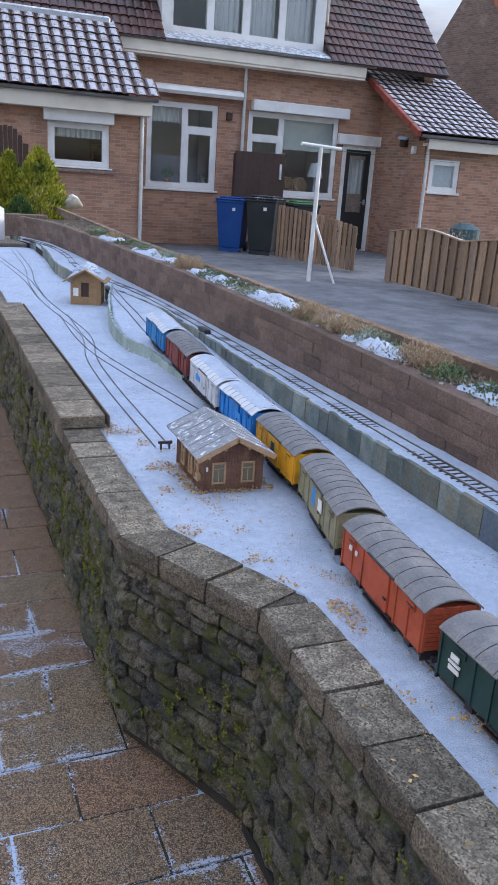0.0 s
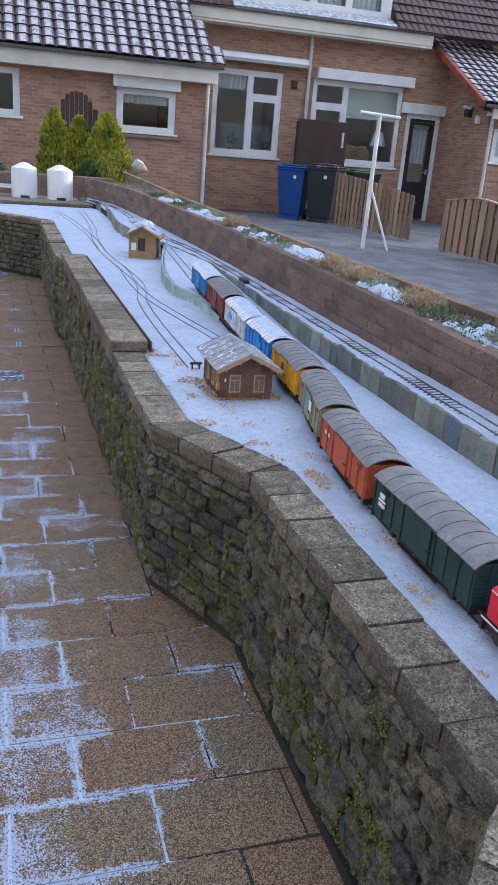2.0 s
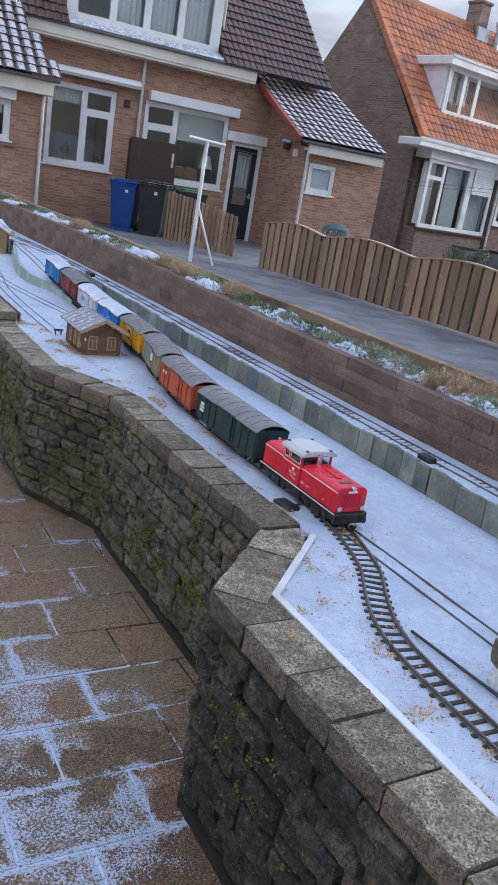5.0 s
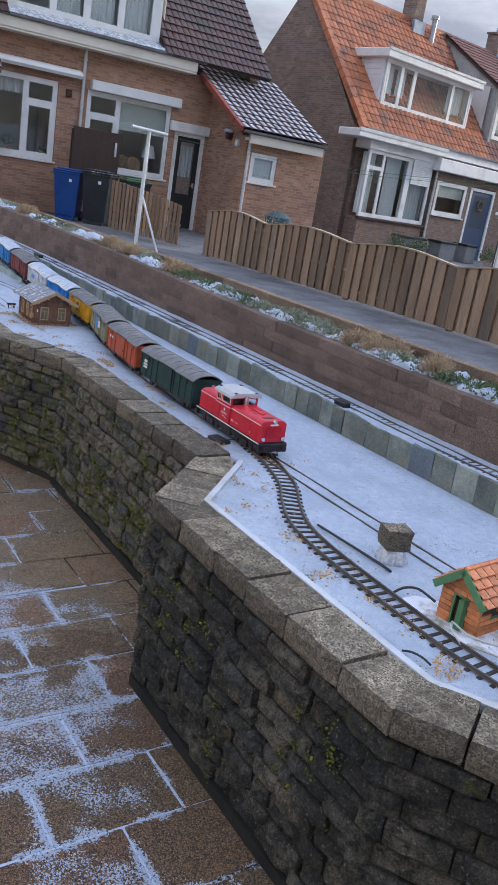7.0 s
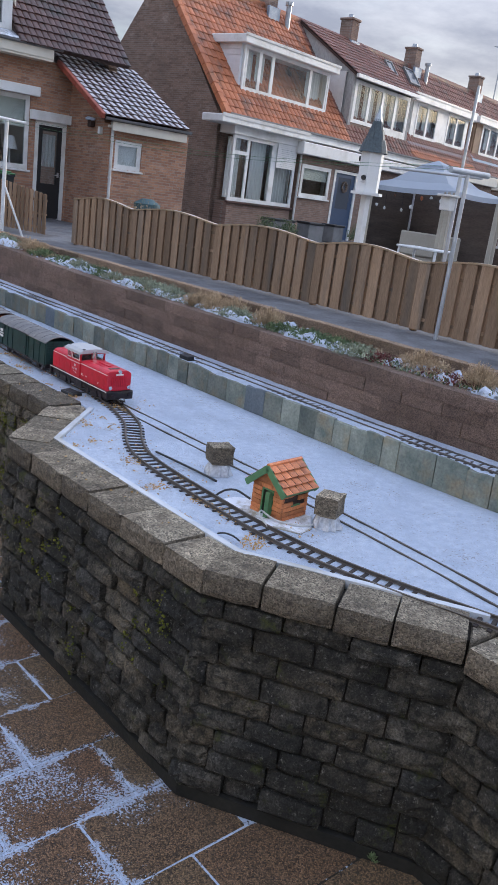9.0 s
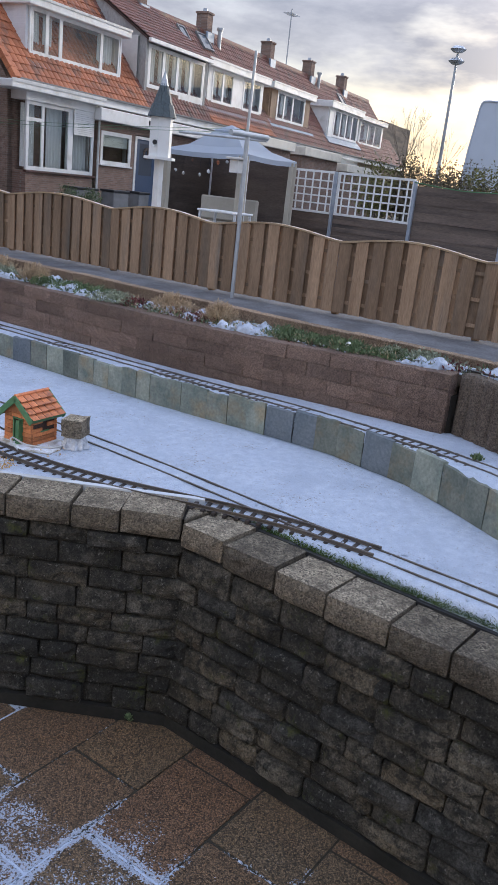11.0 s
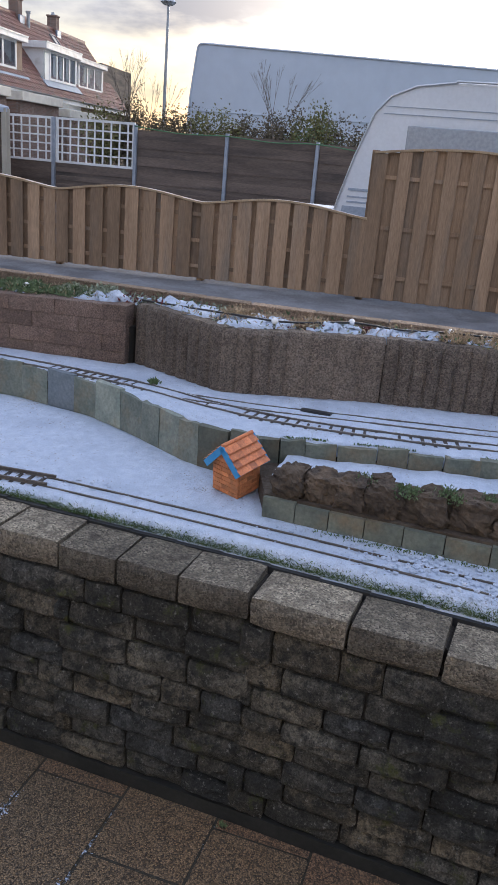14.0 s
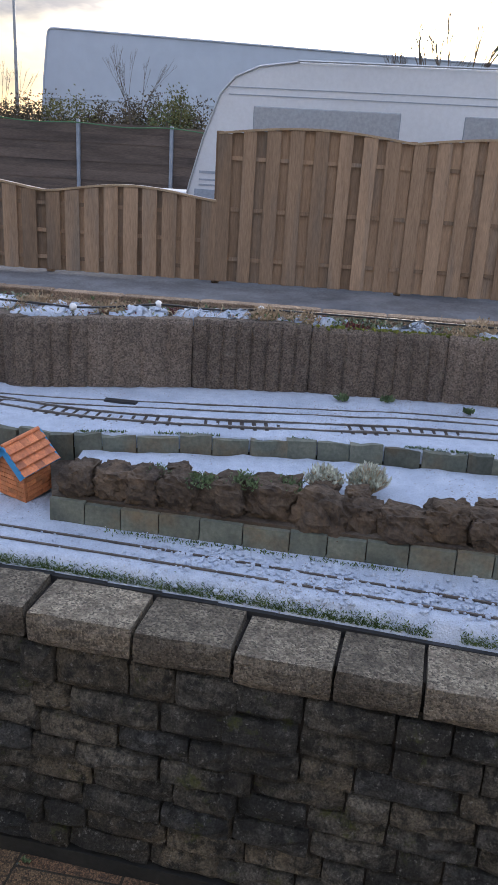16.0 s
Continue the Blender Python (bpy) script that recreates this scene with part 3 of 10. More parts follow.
def catmull(pts, step):
    """A smooth line through points, with points about step apart."""
    p = [Vector(q) for q in pts]
    p = [2 * p[0] - p[1]] + p + [2 * p[-1] - p[-2]]
    out = []
    for i in range(1, len(p) - 2):
        a, b, c, d = p[i - 1:i + 3]
        k = max(1, round((c - b).length / step))
        for j in range(k):
            t = j / k
            out.append(0.5 * (2 * b + (c - a) * t + (2 * a - 5 * b + 4 * c - d) * t * t + (3 * b - a - 3 * c + d) * t ** 3))
    out.append(p[-2])
    return out


def offset_line(pts, d):
    """A plan polyline moved d to its left side when walked in order."""
    out = []
    for i, p in enumerate(pts):
        p = Vector(p)
        n = []
        for a, b in ((i - 1, i), (i, i + 1)):
            if a >= 0 and b < len(pts):
                v = (Vector(pts[b]) - Vector(pts[a])).normalized()
                n.append(Vector((-v.y, v.x)))
        if len(n) == 2:
            m = (n[0] + n[1]).normalized()
            out.append(p + m * d / max(0.4, m.dot(n[0])))
        else:
            out.append(p + n[0] * d)
    return [tuple(v) for v in out]


def x_at(line, y):
    """x of a plan line at y (the line runs one way in y)."""
    for a, b in zip(line, line[1:]):
        lo, hi = min(a[1], b[1]), max(a[1], b[1])
        if lo <= y <= hi and hi > lo:
            return a[0] + (b[0] - a[0]) * (y - a[1]) / (b[1] - a[1])
    return line[0][0] if abs(y - line[0][1]) < abs(y - line[-1][1]) else line[-1][0]


def link_mesh(name, me, m, parent):
    ob = new(name, me)
    ob.matrix_world = m
    ob.parent = parent
    return ob


def rough_block(seed, bump=0.10, cuts=2, rim_in=0.10, jit=1.0, worn=0.0):
    """Unit block: x along, y into the wall (front at y=0), z up; worn edges and an uneven front."""
    rnd = random.Random(seed)
    bm = bmesh.new()
    nx, nz = cuts + 2, cuts + 1
    grid = []
    for k in range(nz + 1):
        row = []
        for i in range(nx + 1):
            u, w = i / nx, k / nz
            edge = i in (0, nx) or k in (0, nz)
            y = rim_in * (1 + rnd.uniform(-0.3, 0.5)) if edge else rnd.uniform(-bump, bump * 0.6)
            du = jit * (rnd.uniform(-0.03, 0.03) if 0 < i < nx else rnd.uniform(-0.012, 0.012))
            corner = i in (0, nx) and k in (0, nz)
            y *= 1 + 0.25 * worn if corner else 1.0
            row.append(bm.verts.new(((u - 0.5) * (1 - 0.045 * worn if corner else 1.0) + du, y, (w - 0.5) * (1 - 0.13 * worn if corner else 1.0) + jit * (rnd.uniform(-0.05, 0.05) if not edge else rnd.uniform(-0.03, 0.03)))))
        grid.append(row)
    for k in range(nz):
        for i in range(nx):
            bm.faces.new((grid[k][i], grid[k][i + 1], grid[k + 1][i + 1], grid[k + 1][i]))
    rim = grid[0] + [r[-1] for r in grid[1:]] + grid[-1][-2::-1] + [r[0] for r in grid[-2:0:-1]]
    back = [bm.verts.new((v.co.x, 1.0, v.co.z)) for v in rim]
    for i in range(len(rim)):
        j = (i + 1) % len(rim)
        bm.faces.new((rim[j], rim[i], back[i], back[j]))
    bm.faces.new(back)
    bmesh.ops.recalc_face_normals(bm, faces=bm.faces)
    return bm


def mesh_of(name, bm, material):
    me = bpy.data.meshes.new(name)
    bm.to_mesh(me)
    bm.free()
    me.materials.append(material)
    return me


def join_placed(name, items, material, parent, label=""):
    """One mesh out of many placed copies: items are (mesh, matrix)."""
    verts, faces = [], []
    for me, m in items:
        base = len(verts)
        verts.extend(tuple(m @ v.co) for v in me.vertices)
        faces.extend([base + i for i in p.vertices] for p in me.polygons)
    out = bpy.data.meshes.new(name)
    out.from_pydata(verts, [], faces)
    out.materials.append(material)
    ob = new(name, out)
    ob.parent = parent
    return tagged(ob, label, kind="stuff")


def clump(bm, at, r, rnd, flat=0.6, sub=1):
    """A small uneven lump."""
    m = Matrix.Translation(at) @ Matrix.Rotation(rnd.uniform(0, 6.28), 4, 'Z') @ Matrix.Diagonal((r * rnd.uniform(0.7, 1.3), r * rnd.uniform(0.7, 1.3), r * flat, 1))
    vs = bmesh.ops.create_icosphere(bm, subdivisions=sub, radius=1.0, matrix=m)["verts"]
    c = Vector(at)
    for v in vs:
        v.co = c + (v.co - c) * rnd.uniform(0.72, 1.25)


def blade(bm, a, d, w, rnd):
    """A thin leaf from a along d."""
    a, d = Vector(a), Vector(d)
    side = d.cross(Vector((rnd.uniform(-1, 1), rnd.uniform(-1, 1), rnd.uniform(-1, 1))))
    if side.length < 1e-6:
        side = Vector((1, 0, 0))
    side = side.normalized() * w
    vs = [bm.verts.new(p) for p in (a, a + d * 0.5 + side, a + d, a + d * 0.5 - side)]
    bm.faces.new(vs)

# ---------------------------------------------------------------- plan lines of the raised railway bed
DECK, UPPER, COPE_TOP = 0.545, 0.648, 0.55
WALL = [(0.48, -4.6), (0.555, -3.5), (0.605, -2.75), (0.622, -2.4), (0.632, -2.0), (0.645, -1.47), (0.366, -1.02), (0.362, -0.115), (0.622, 0.14), (0.620, 1.29), (0.43, 1.69),
        (0.435, 4.98), (0.40, 5.12), (0.43, 7.45), (-0.05, 8.02)]          # outer face, south to north
INNER = offset_line(WALL, -0.118)
DROP = [(0.050, -4.6), (0.042, -2.75), (0.036, -2.4), (0.031, -2.0), (0.020, -1.6), (0.006, -1.47), (0.0, -1.40)]     # how far the southern coping lies below the rest
SLABS = [(1.27, -4.6), (1.245, -3.4), (1.236, -3.04), (1.208, -2.75), (1.16, -2.52), (1.122, -2.36), (1.085, -2.25), (1.10, -2.10), (1.20, -1.90), (1.29, -1.72), (1.345, -1.45), (1.335, -1.2), (1.302, -0.75), (1.292, 0.3), (1.292, 2.4),
         (1.30, 3.6), (1.30, 4.6), (1.20, 5.4), (1.09, 6.2), (1.06, 6.9), (1.13, 7.9), (1.14, 8.9), (0.98, 9.6)]    # foot of the slate edging
PLANT = [(1.68, -4.6), (1.645, -3.1), (1.612, -2.75), (1.552, -2.45), (1.46, -2.2), (1.40, -2.03), (1.55, -1.70), (1.515, -1.69), (1.50, -1.3), (1.462, -0.7), (1.457, 0.0), (1.457, 3.0), (1.44, 4.6), (1.41, 5.8), (1.37, 7.5), (1.28, 8.8), (1.06, 9.6)]
KERB = [(1.84, -4.6), (1.745, -2.76), (1.705, -2.0), (1.69, -1.4), (1.69, 1.0), (1.70, 3.0), (1.70, 5.0), (1.70, 7.0), (1.78, 9.4), (1.88, 12.5)]

LEDGE = [(0.648, -4.6), (0.648, -1.8), (0.634, -1.0), (0.628, 0.0), (0.624, 9.6)]       # height of the upper ledge along y
TOP = [(0.822, -4.6), (0.820, -1.7), (0.798, -1.0), (0.793, 1.5), (0.822, 3.0), (0.834, 4.6), (0.834, 9.6)]    # height of the planter wall along y

# ground to the horizon
bm = bmesh.new()
bmesh.ops.create_grid(bm, x_segments=40, y_segments=40, size=1500)
ground = tagged(finish("ground", bm, M["ground"]), "dull winter grass and earth reaching to the horizon", "ground", kind="structure")
ground.location.z = -0.06

bm = bmesh.new()
prism(bm, [(1.2, -12), (40, -12), (40, 30), (-14, 30), (-14, 9.7), (1.2, 9.7)], -0.05, 0.0)
patio = tagged(finish("patio", bm, M["patio"]), "dark grey paved yard with a thin dusting of frost", "pavement", kind="structure")

bm = bmesh.new()
prism(bm, [(-9, -14), (1.0, -14), (1.0, 9.7), (-9, 9.7)], -0.055, -0.0022)
courtyard = tagged(finish("courtyard_paving", bm, M["joint"]), "brown washed-gravel pavers with frost in the joints", "pavement", kind="structure")

# core of the raised bed
railway_wall = thing("retaining_wall", "old mossy split-block garden wall holding the railway bed", "wall", kind="structure")
bm = bmesh.new()
core_out = offset_line(WALL, -0.02)
outline = list(core_out) + [(1.0, 9.6)] + [(x - 0.004, y) for x, y in SLABS[::-1]]
prism(bm, outline, 0.0, 0.452)
part("core", bm, M["mortar"], railway_wall)
bm = bmesh.new()
bed_out, bed_in = offset_line(WALL, -0.034), offset_line(WALL, -0.114)
for k in range(len(WALL) - 1):
    low = max(x_at(DROP, WALL[k][1]), x_at(DROP, WALL[k + 1][1]))
    prism(bm, [bed_out[k], bed_out[k + 1], bed_in[k + 1], bed_in[k]], 0.440, 0.541 - low)
bmesh.ops.recalc_face_normals(bm, faces=bm.faces)
part("coping_bed", bm, M["mortar"], railway_wall, "mortar bed under the coping stones")
bm = bmesh.new()
pl_out, pl_in = offset_line(WALL[:10], 0.0), offset_line(WALL[:10], -0.045)
for k in range(9):
    prism(bm, [pl_out[k], pl_out[k + 1], pl_in[k + 1], pl_in[k]], 0.0, 0.032)
bmesh.ops.recalc_face_normals(bm, faces=bm.faces)
part("plinth", bm, M["plinth"], railway_wall, "black bitumen plinth")


def sheet(name, left, right, y0, y1, z, material, nx, step, relief, seed, edge=0.0, label="", category="", zfun=None):
    """Uneven ground between two plan lines, with a turned-down edge."""
    bm = bmesh.new()
    rows = []
    k = int((y1 - y0) / step)
    for j in range(k + 1):
        y = y0 + (y1 - y0) * j / k
        a, b = x_at(left, y), x_at(right, y)
        a += edge * (noise.noise((y * 9, seed, 0.0)))
        row = []
        for i in range(nx + 1):
            u = i / nx
            x = a + (b - a) * u
            h = z + (zfun(x, y) if zfun else 0.0)
            h += relief * (noise.noise((x * 7, y * 7, seed)) + 0.5 * noise.noise((x * 24, y * 24, seed + 5)) + 0.25 * noise.noise((x * 70, y * 70, seed + 9)))
            row.append(bm.verts.new((x, y, h)))
        row = [bm.verts.new((row[0].co.x - 0.002, y, row[0].co.z - 0.03))] + row + [bm.verts.new((row[-1].co.x + 0.002, y, row[-1].co.z - 0.03))]
        rows.append(row)
    for r0, r1 in zip(rows, rows[1:]):
        for i in range(len(r0) - 1):
            bm.faces.new((r0[i], r0[i + 1], r1[i + 1], r1[i]))
    ob = finish(name, bm, material, smooth=True)
    return tagged(ob, label, category, kind="structure")


def deck_rise(x, y):
    """The ramp under the incoming line climbs towards the back."""
    if y < 2.6:
        return 0.0
    e = x_at([(1.03, 2.6), (1.03, 3.3), (1.0, 3.6), (0.945, 3.8), (0.96, 4.2), (1.10, 4.95), (1.25, 5.6)], y)
    rise = min(0.085, max(0.0, (y - 2.7) * 0.05))
    return rise if x > e else 0.0


def bank(x, y):
    """The bed, sloping down to the lower coping in the south."""
    f = min(1.0, max(0.0, (x - x_at(INNER, y)) / 0.032))
    return deck_rise(x, y) - x_at(DROP, y) * (1 - f * f * (3 - 2 * f))


sheet("snow_bed", [(x + 0.004, y) for x, y in INNER], [(x + 0.002, y) for x, y in SLABS], -4.5, 9.5, DECK, M["snow"], 60, 0.028, 0.0022, 3.0, 0.004,
                   "snow lying over the lower railway bed", "snow", bank)
sheet("snow_ledge", [(x + 0.012, y) for x, y in SLABS], [(x + 0.01, y) for x, y in PLANT], -4.5, 9.5, 0.0, M["snow"], 16, 0.03, 0.0025, 8.0, 0.004,
                   "snow lying over the upper railway ledge", "snow", lambda x, y: x_at(LEDGE, y))
bm = bmesh.new()
prism(bm, [(x + 0.010, y) for x, y in SLABS] + [(x + 0.06, y) for x, y in PLANT[::-1]], 0.4, 0.594)
tagged(finish("ledge_core", bm, M["mortar"]), "dark earth fill under the upper ledge", "wall", kind="structure")
bm = bmesh.new()
prism(bm, [(x + 0.03, y) for x, y in PLANT] + [(x + 0.09, y) for x, y in KERB[::-1][1:]], 0.0, 0.755)
tagged(finish("planter_core", bm, M["mortar"]), "dark earth fill of the planting strip", "wall", kind="structure")
soil = sheet("planter_soil", [(x + 0.05, y) for x, y in PLANT], [(x + 0.02, y) for x, y in KERB], -4.5, 9.4, 0.0, M["earth"], 14, 0.03, 0.010, 21.0, 0.0,
             "dark bare soil of the planting strip", "soil", lambda x, y: x_at(TOP, y) - 0.006)


# unseen wall added on the side of the camera to block western sky light
bm = boxes((-5.5, -5.2, -14.0, 8.0, 0.0, 3.6))
tagged(finish("wall_west", bm, M["cream_paint"]), "unseen pale wall added to hold off western sky light", "wall", kind="structure")
# unseen wall added so that the house windows reflect brick, not bright sky
bm = boxes((-20.0, 30.0, -23.0, -22.6, 0.0, 2.4))
tagged(finish("wall_south", bm, M["brick_x"]), "unseen low brick wall added in the south for window reflections", "wall", kind="structure")
# ---------------------------------------------------------------- garden railway tracks, 45 mm gauge
def on_deck(x, y):
    return DECK + deck_rise(x, y)


MAIN = [(1.30, 6.4), (1.20, 5.4), (1.125, 4.6), (1.085, 3.9), (1.06, 3.2), (1.04, 2.6), (1.015, 2.1), (0.98, 1.75), (0.93, 1.50), (0.890, 1.25), (0.868, 0.95), (0.862, 0.55),
        (0.862, 0.2), (0.868, -0.3), (0.872, -0.9), (0.862, -1.25), (0.840, -1.65), (0.832, -2.05), (0.818, -2.4), (0.800, -2.75), (0.775, -3.15), (0.74, -3.7), (0.69, -4.5)]
SIDING = [(0.862, 0.22), (0.838, 0.07), (0.785, -0.10), (0.715, -0.22), (0.658, -0.34), (0.632, -0.48), (0.622, -0.72), (0.622, -0.92), (0.645, -1.10), (0.695, -1.28), (0.765, -1.48), (0.815, -1.66), (0.838, -1.86)]
YARD_A = [(0.71, 2.32), (0.712, 3.05), (0.735, 3.6), (0.795, 4.0), (0.81, 4.35), (0.765, 5.4), (0.775, 6.4), (0.725, 7.6), (0.655, 8.5)]
YARD_B = [(0.965, 2.55), (0.90, 2.95), (0.835, 3.35), (0.785, 3.75), (0.775, 4.2), (0.80, 4.8)]
YARD_C = [(0.765, 5.5), (0.80, 6.3), (0.88, 7.2), (0.93, 8.7)]
UP_MAIN = [(1.10, 9.2), (1.24, 8.4), (1.26, 7.5), (1.21, 6.8), (1.24, 6.1), (1.345, 5.2), (1.375, 4.4), (1.378, 3.0), (1.376, 1.0), (1.380, -0.6), (1.395, -1.25), (1.345, -1.75),
           (1.27, -2.08), (1.25, -2.30), (1.275, -2.54), (1.322, -2.78), (1.39, -3.19), (1.45, -4.5)]
UP_SIDE = [(1.30, -1.95), (1.325, -2.2), (1.385, -2.5), (1.455, -2.85), (1.51, -3.2), (1.56, -4.5)]


def track(name, pts, zfun, label, sleepers=True, sink=0.0, pitch=0.028, bury=0.0, rail="rail"):
    """Two rails with head, web and foot on plastic sleepers; sink sets how deep it lies in the snow."""
    line = catmull([(x, y, 0) for x, y in pts], 0.025)
    th = thing(name, label, "railway track", kind="structure")
    for side in (-0.0235, 0.0235):
        bm = bmesh.new()
        prof = [(-0.0035, 0.0), (-0.0010, 0.0016), (-0.0010, 0.0052), (-0.0021, 0.0058), (-0.0021, 0.0082), (0.0021, 0.0082), (0.0021, 0.0058), (0.0010, 0.0052), (0.0010, 0.0016), (0.0035, 0.0)]
        rings = []
        for i, p in enumerate(line):
            d = (line[min(i + 1, len(line) - 1)] - line[max(i - 1, 0)]).normalized()
            nrm = Vector((d.y, -d.x, 0))
            c = p + nrm * side
            z = zfun(p.x, p.y) + 0.004 - sink
            rings.append([bm.verts.new((c.x + nrm.x * u, c.y + nrm.y * u, z + w)) for u, w in prof])
        for r0, r1 in zip(rings, rings[1:]):
            for i in range(len(prof)):
                j = (i + 1) % len(prof)
                bm.faces.new((r0[i], r1[i], r1[j], r0[j]))
        part("rail", bm, M[rail], th)
    if sleepers:
        bm = bevelled(boxes((-0.035, 0.035, -0.005, 0.005, -0.004, 0.005)), 0.0015)
        me = mesh_of("sleeper", bm, M["sleeper"])
        dist, nxt = 0.0, 0.0
        for a, b in zip(line, line[1:]):
            d = b - a
            while nxt <= dist + d.length:
                p = a + d * ((nxt - dist) / d.length)
                m = Matrix.Translation((p.x, p.y, zfun(p.x, p.y) + 0.001 - sink - bury)) @ Matrix.Rotation(math.atan2(d.y, d.x) - math.pi / 2, 4, 'Z')
                link_mesh("sleeper", me, m, th)
                nxt += pitch
            dist += d.length
    return th, line


deck_z = lambda x, y: on_deck(x, y)
ledge_z = lambda x, y: x_at(LEDGE, y)
main_track, main_line = track("main_track", MAIN, deck_z, "garden railway main line half buried in snow", True, 0.0084, bury=0.0026)
siding_track, siding_line = track("passing_track", SIDING, deck_z, "curved garden railway loop with dark sleepers cleared of snow", True, 0.0022, bury=0.0012)
yard_track_a, _ = track("yard_track", YARD_A, deck_z, "narrow garden railway siding buried in snow", True, 0.0096, bury=0.002)
yard_track_b, _ = track("yard_track", YARD_B, deck_z, "narrow garden railway siding buried in snow", True, 0.0096, bury=0.002)
yard_track_c, _ = track("yard_track", YARD_C, deck_z, "narrow garden railway siding buried in snow", True, 0.0096, bury=0.002)
upper_track, upper_line = track("upper_track", UP_MAIN, ledge_z, "garden railway line on the upper snowy ledge", True, 0.0068, bury=-0.0008, rail="rail_frosted")
upper_side, _ = track("upper_side_track", UP_SIDE, ledge_z, "second garden railway line on the upper snowy ledge", True, 0.0086, bury=0.0010, rail="rail_frosted")

# ---------------------------------------------------------------- houses
def wall_with_openings(x0, x1, z0, z1, y, thick, holes):
    """A wall along x whose front face is at y, cut by rectangular holes (x0, x1, z0, z1)."""
    bm = bmesh.new()
    xs = sorted({x0, x1, *[h[0] for h in holes], *[h[1] for h in holes]})
    zs = sorted({z0, z1, *[h[2] for h in holes], *[h[3] for h in holes]})
    for a, b in zip(xs, xs[1:]):
        for c, d in zip(zs, zs[1:]):
            mx, mz = (a + b) / 2, (c + d) / 2
            if not any(h[0] < mx < h[1] and h[2] < mz < h[3] for h in holes):
                box(bm, a, b, y, y + thick, c, d)
    bmesh.ops.remove_doubles(bm, verts=bm.verts, dist=1e-5)
    return bm


def window(parent, name, x0, x1, z0, z1, y, panes, frame=0.07, depth=0.07, sill=True, room=True, material="white_paint", spread=0.3):
    """A framed window in a wall facing -y. panes: rectangles (u0, u1, v0, v1) in parts of the opening, each with its own sash."""
    w, h = x1 - x0, z1 - z0
    bm = boxes((x0, x1, y, y + depth, z1 - frame, z1), (x0, x1, y, y + depth, z0, z0 + frame),
               (x0, x0 + frame, y + 0.002, y + depth, z0 + frame, z1 - frame), (x1 - frame, x1, y + 0.002, y + depth, z0 + frame, z1 - frame))
    f = part(name, bm, M[material], parent, "white painted window frame")
    for u0, u1, v0, v1, sash in panes:
        a, b, c, d = x0 + u0 * w, x0 + u1 * w, z0 + v0 * h, z0 + v1 * h
        part("sash", boxes((a, b, y + 0.004, y + depth * 0.8, d - sash, d), (a, b, y + 0.004, y + depth * 0.8, c, c + sash),
                           (a, a + sash, y + 0.006, y + depth * 0.8, c + sash, d - sash), (b - sash, b, y + 0.006, y + depth * 0.8, c + sash, d - sash)), M[material], f)
        g = part("pane", boxes((a + sash * 0.8, b - sash * 0.8, y + 0.03, y + 0.036, c + sash * 0.8, d - sash * 0.8)), M["glass"], f)
        g.visible_shadow = False
    if sill:
        part("sill", bevelled(boxes((x0 - 0.05, x1 + 0.05, y - 0.07, y + 0.02, z0 - 0.05, z0 - 0.003)), 0.008), M["tile_brown" if material != "white_paint" else "white_paint"], f)
    if room:
        a, b = x0 - spread, x1 + spread
        part("room", boxes((a, b, y + 2.2, y + 2.25, z0 - 0.6, z1 + 0.2), (a - 0.02, a, y + 0.3, y + 2.2, z0 - 0.6, z1 + 0.2), (b, b + 0.02, y + 0.3, y + 2.2, z0 - 0.6, z1 + 0.2),
                           (a, b, y + 0.3, y + 2.2, z0 - 0.62, z0 - 0.6), (a, b, y + 0.3, y + 2.2, z1 + 0.2, z1 + 0.22)), M["dim_room"], f, "dim room behind the glass")
    return f


def pleats(x0, x1, z0, z1, y, amp=0.025, wave=0.09):
    bm = bmesh.new()
    k = max(4, int((x1 - x0) / wave * 6))
    lo, hi = [], []
    for i in range(k + 1):
        x = x0 + (x1 - x0) * i / k
        d = amp * math.sin(i / 6 * 2 * math.pi)
        lo.append(bm.verts.new((x, y + d, z0)))
        hi.append(bm.verts.new((x, y + d * 0.8, z1)))
    for i in range(k):
        bm.faces.new((lo[i], lo[i + 1], hi[i + 1], hi[i]))
    return bm


def pantile(w, length, t=0.02, seg=8):
    """One pantile: x across, y down the slope, wavy section."""
    bm = bmesh.new()
    rows = []
    for y, lift in ((0.0, 0.0), (-length, 0.028)):
        row = []
        for i in range(seg + 1):
            u = i / seg
            row.append(bm.verts.new((w * (u - 0.5) * 1.04, y, 0.16 * w * (1 - abs(2 * u - 1) ** 3.5) + lift)))
        rows.append(row)
    under = [bm.verts.new((v.co.x, v.co.y, v.co.z - t)) for v in rows[1]]
    for i in range(seg):
        bm.faces.new((rows[1][i], rows[1][i + 1], rows[0][i + 1], rows[0][i]))
        bm.faces.new((under[i], under[i + 1], rows[1][i + 1], rows[1][i]))
    return bm


def slope_matrix(x, y, z, run, rise):
    """Frame on a roof slope: x along the eaves, y up the slope."""
    return Matrix.Translation((x, y, z)) @ Matrix.Rotation(math.atan2(rise, run), 4, 'X')


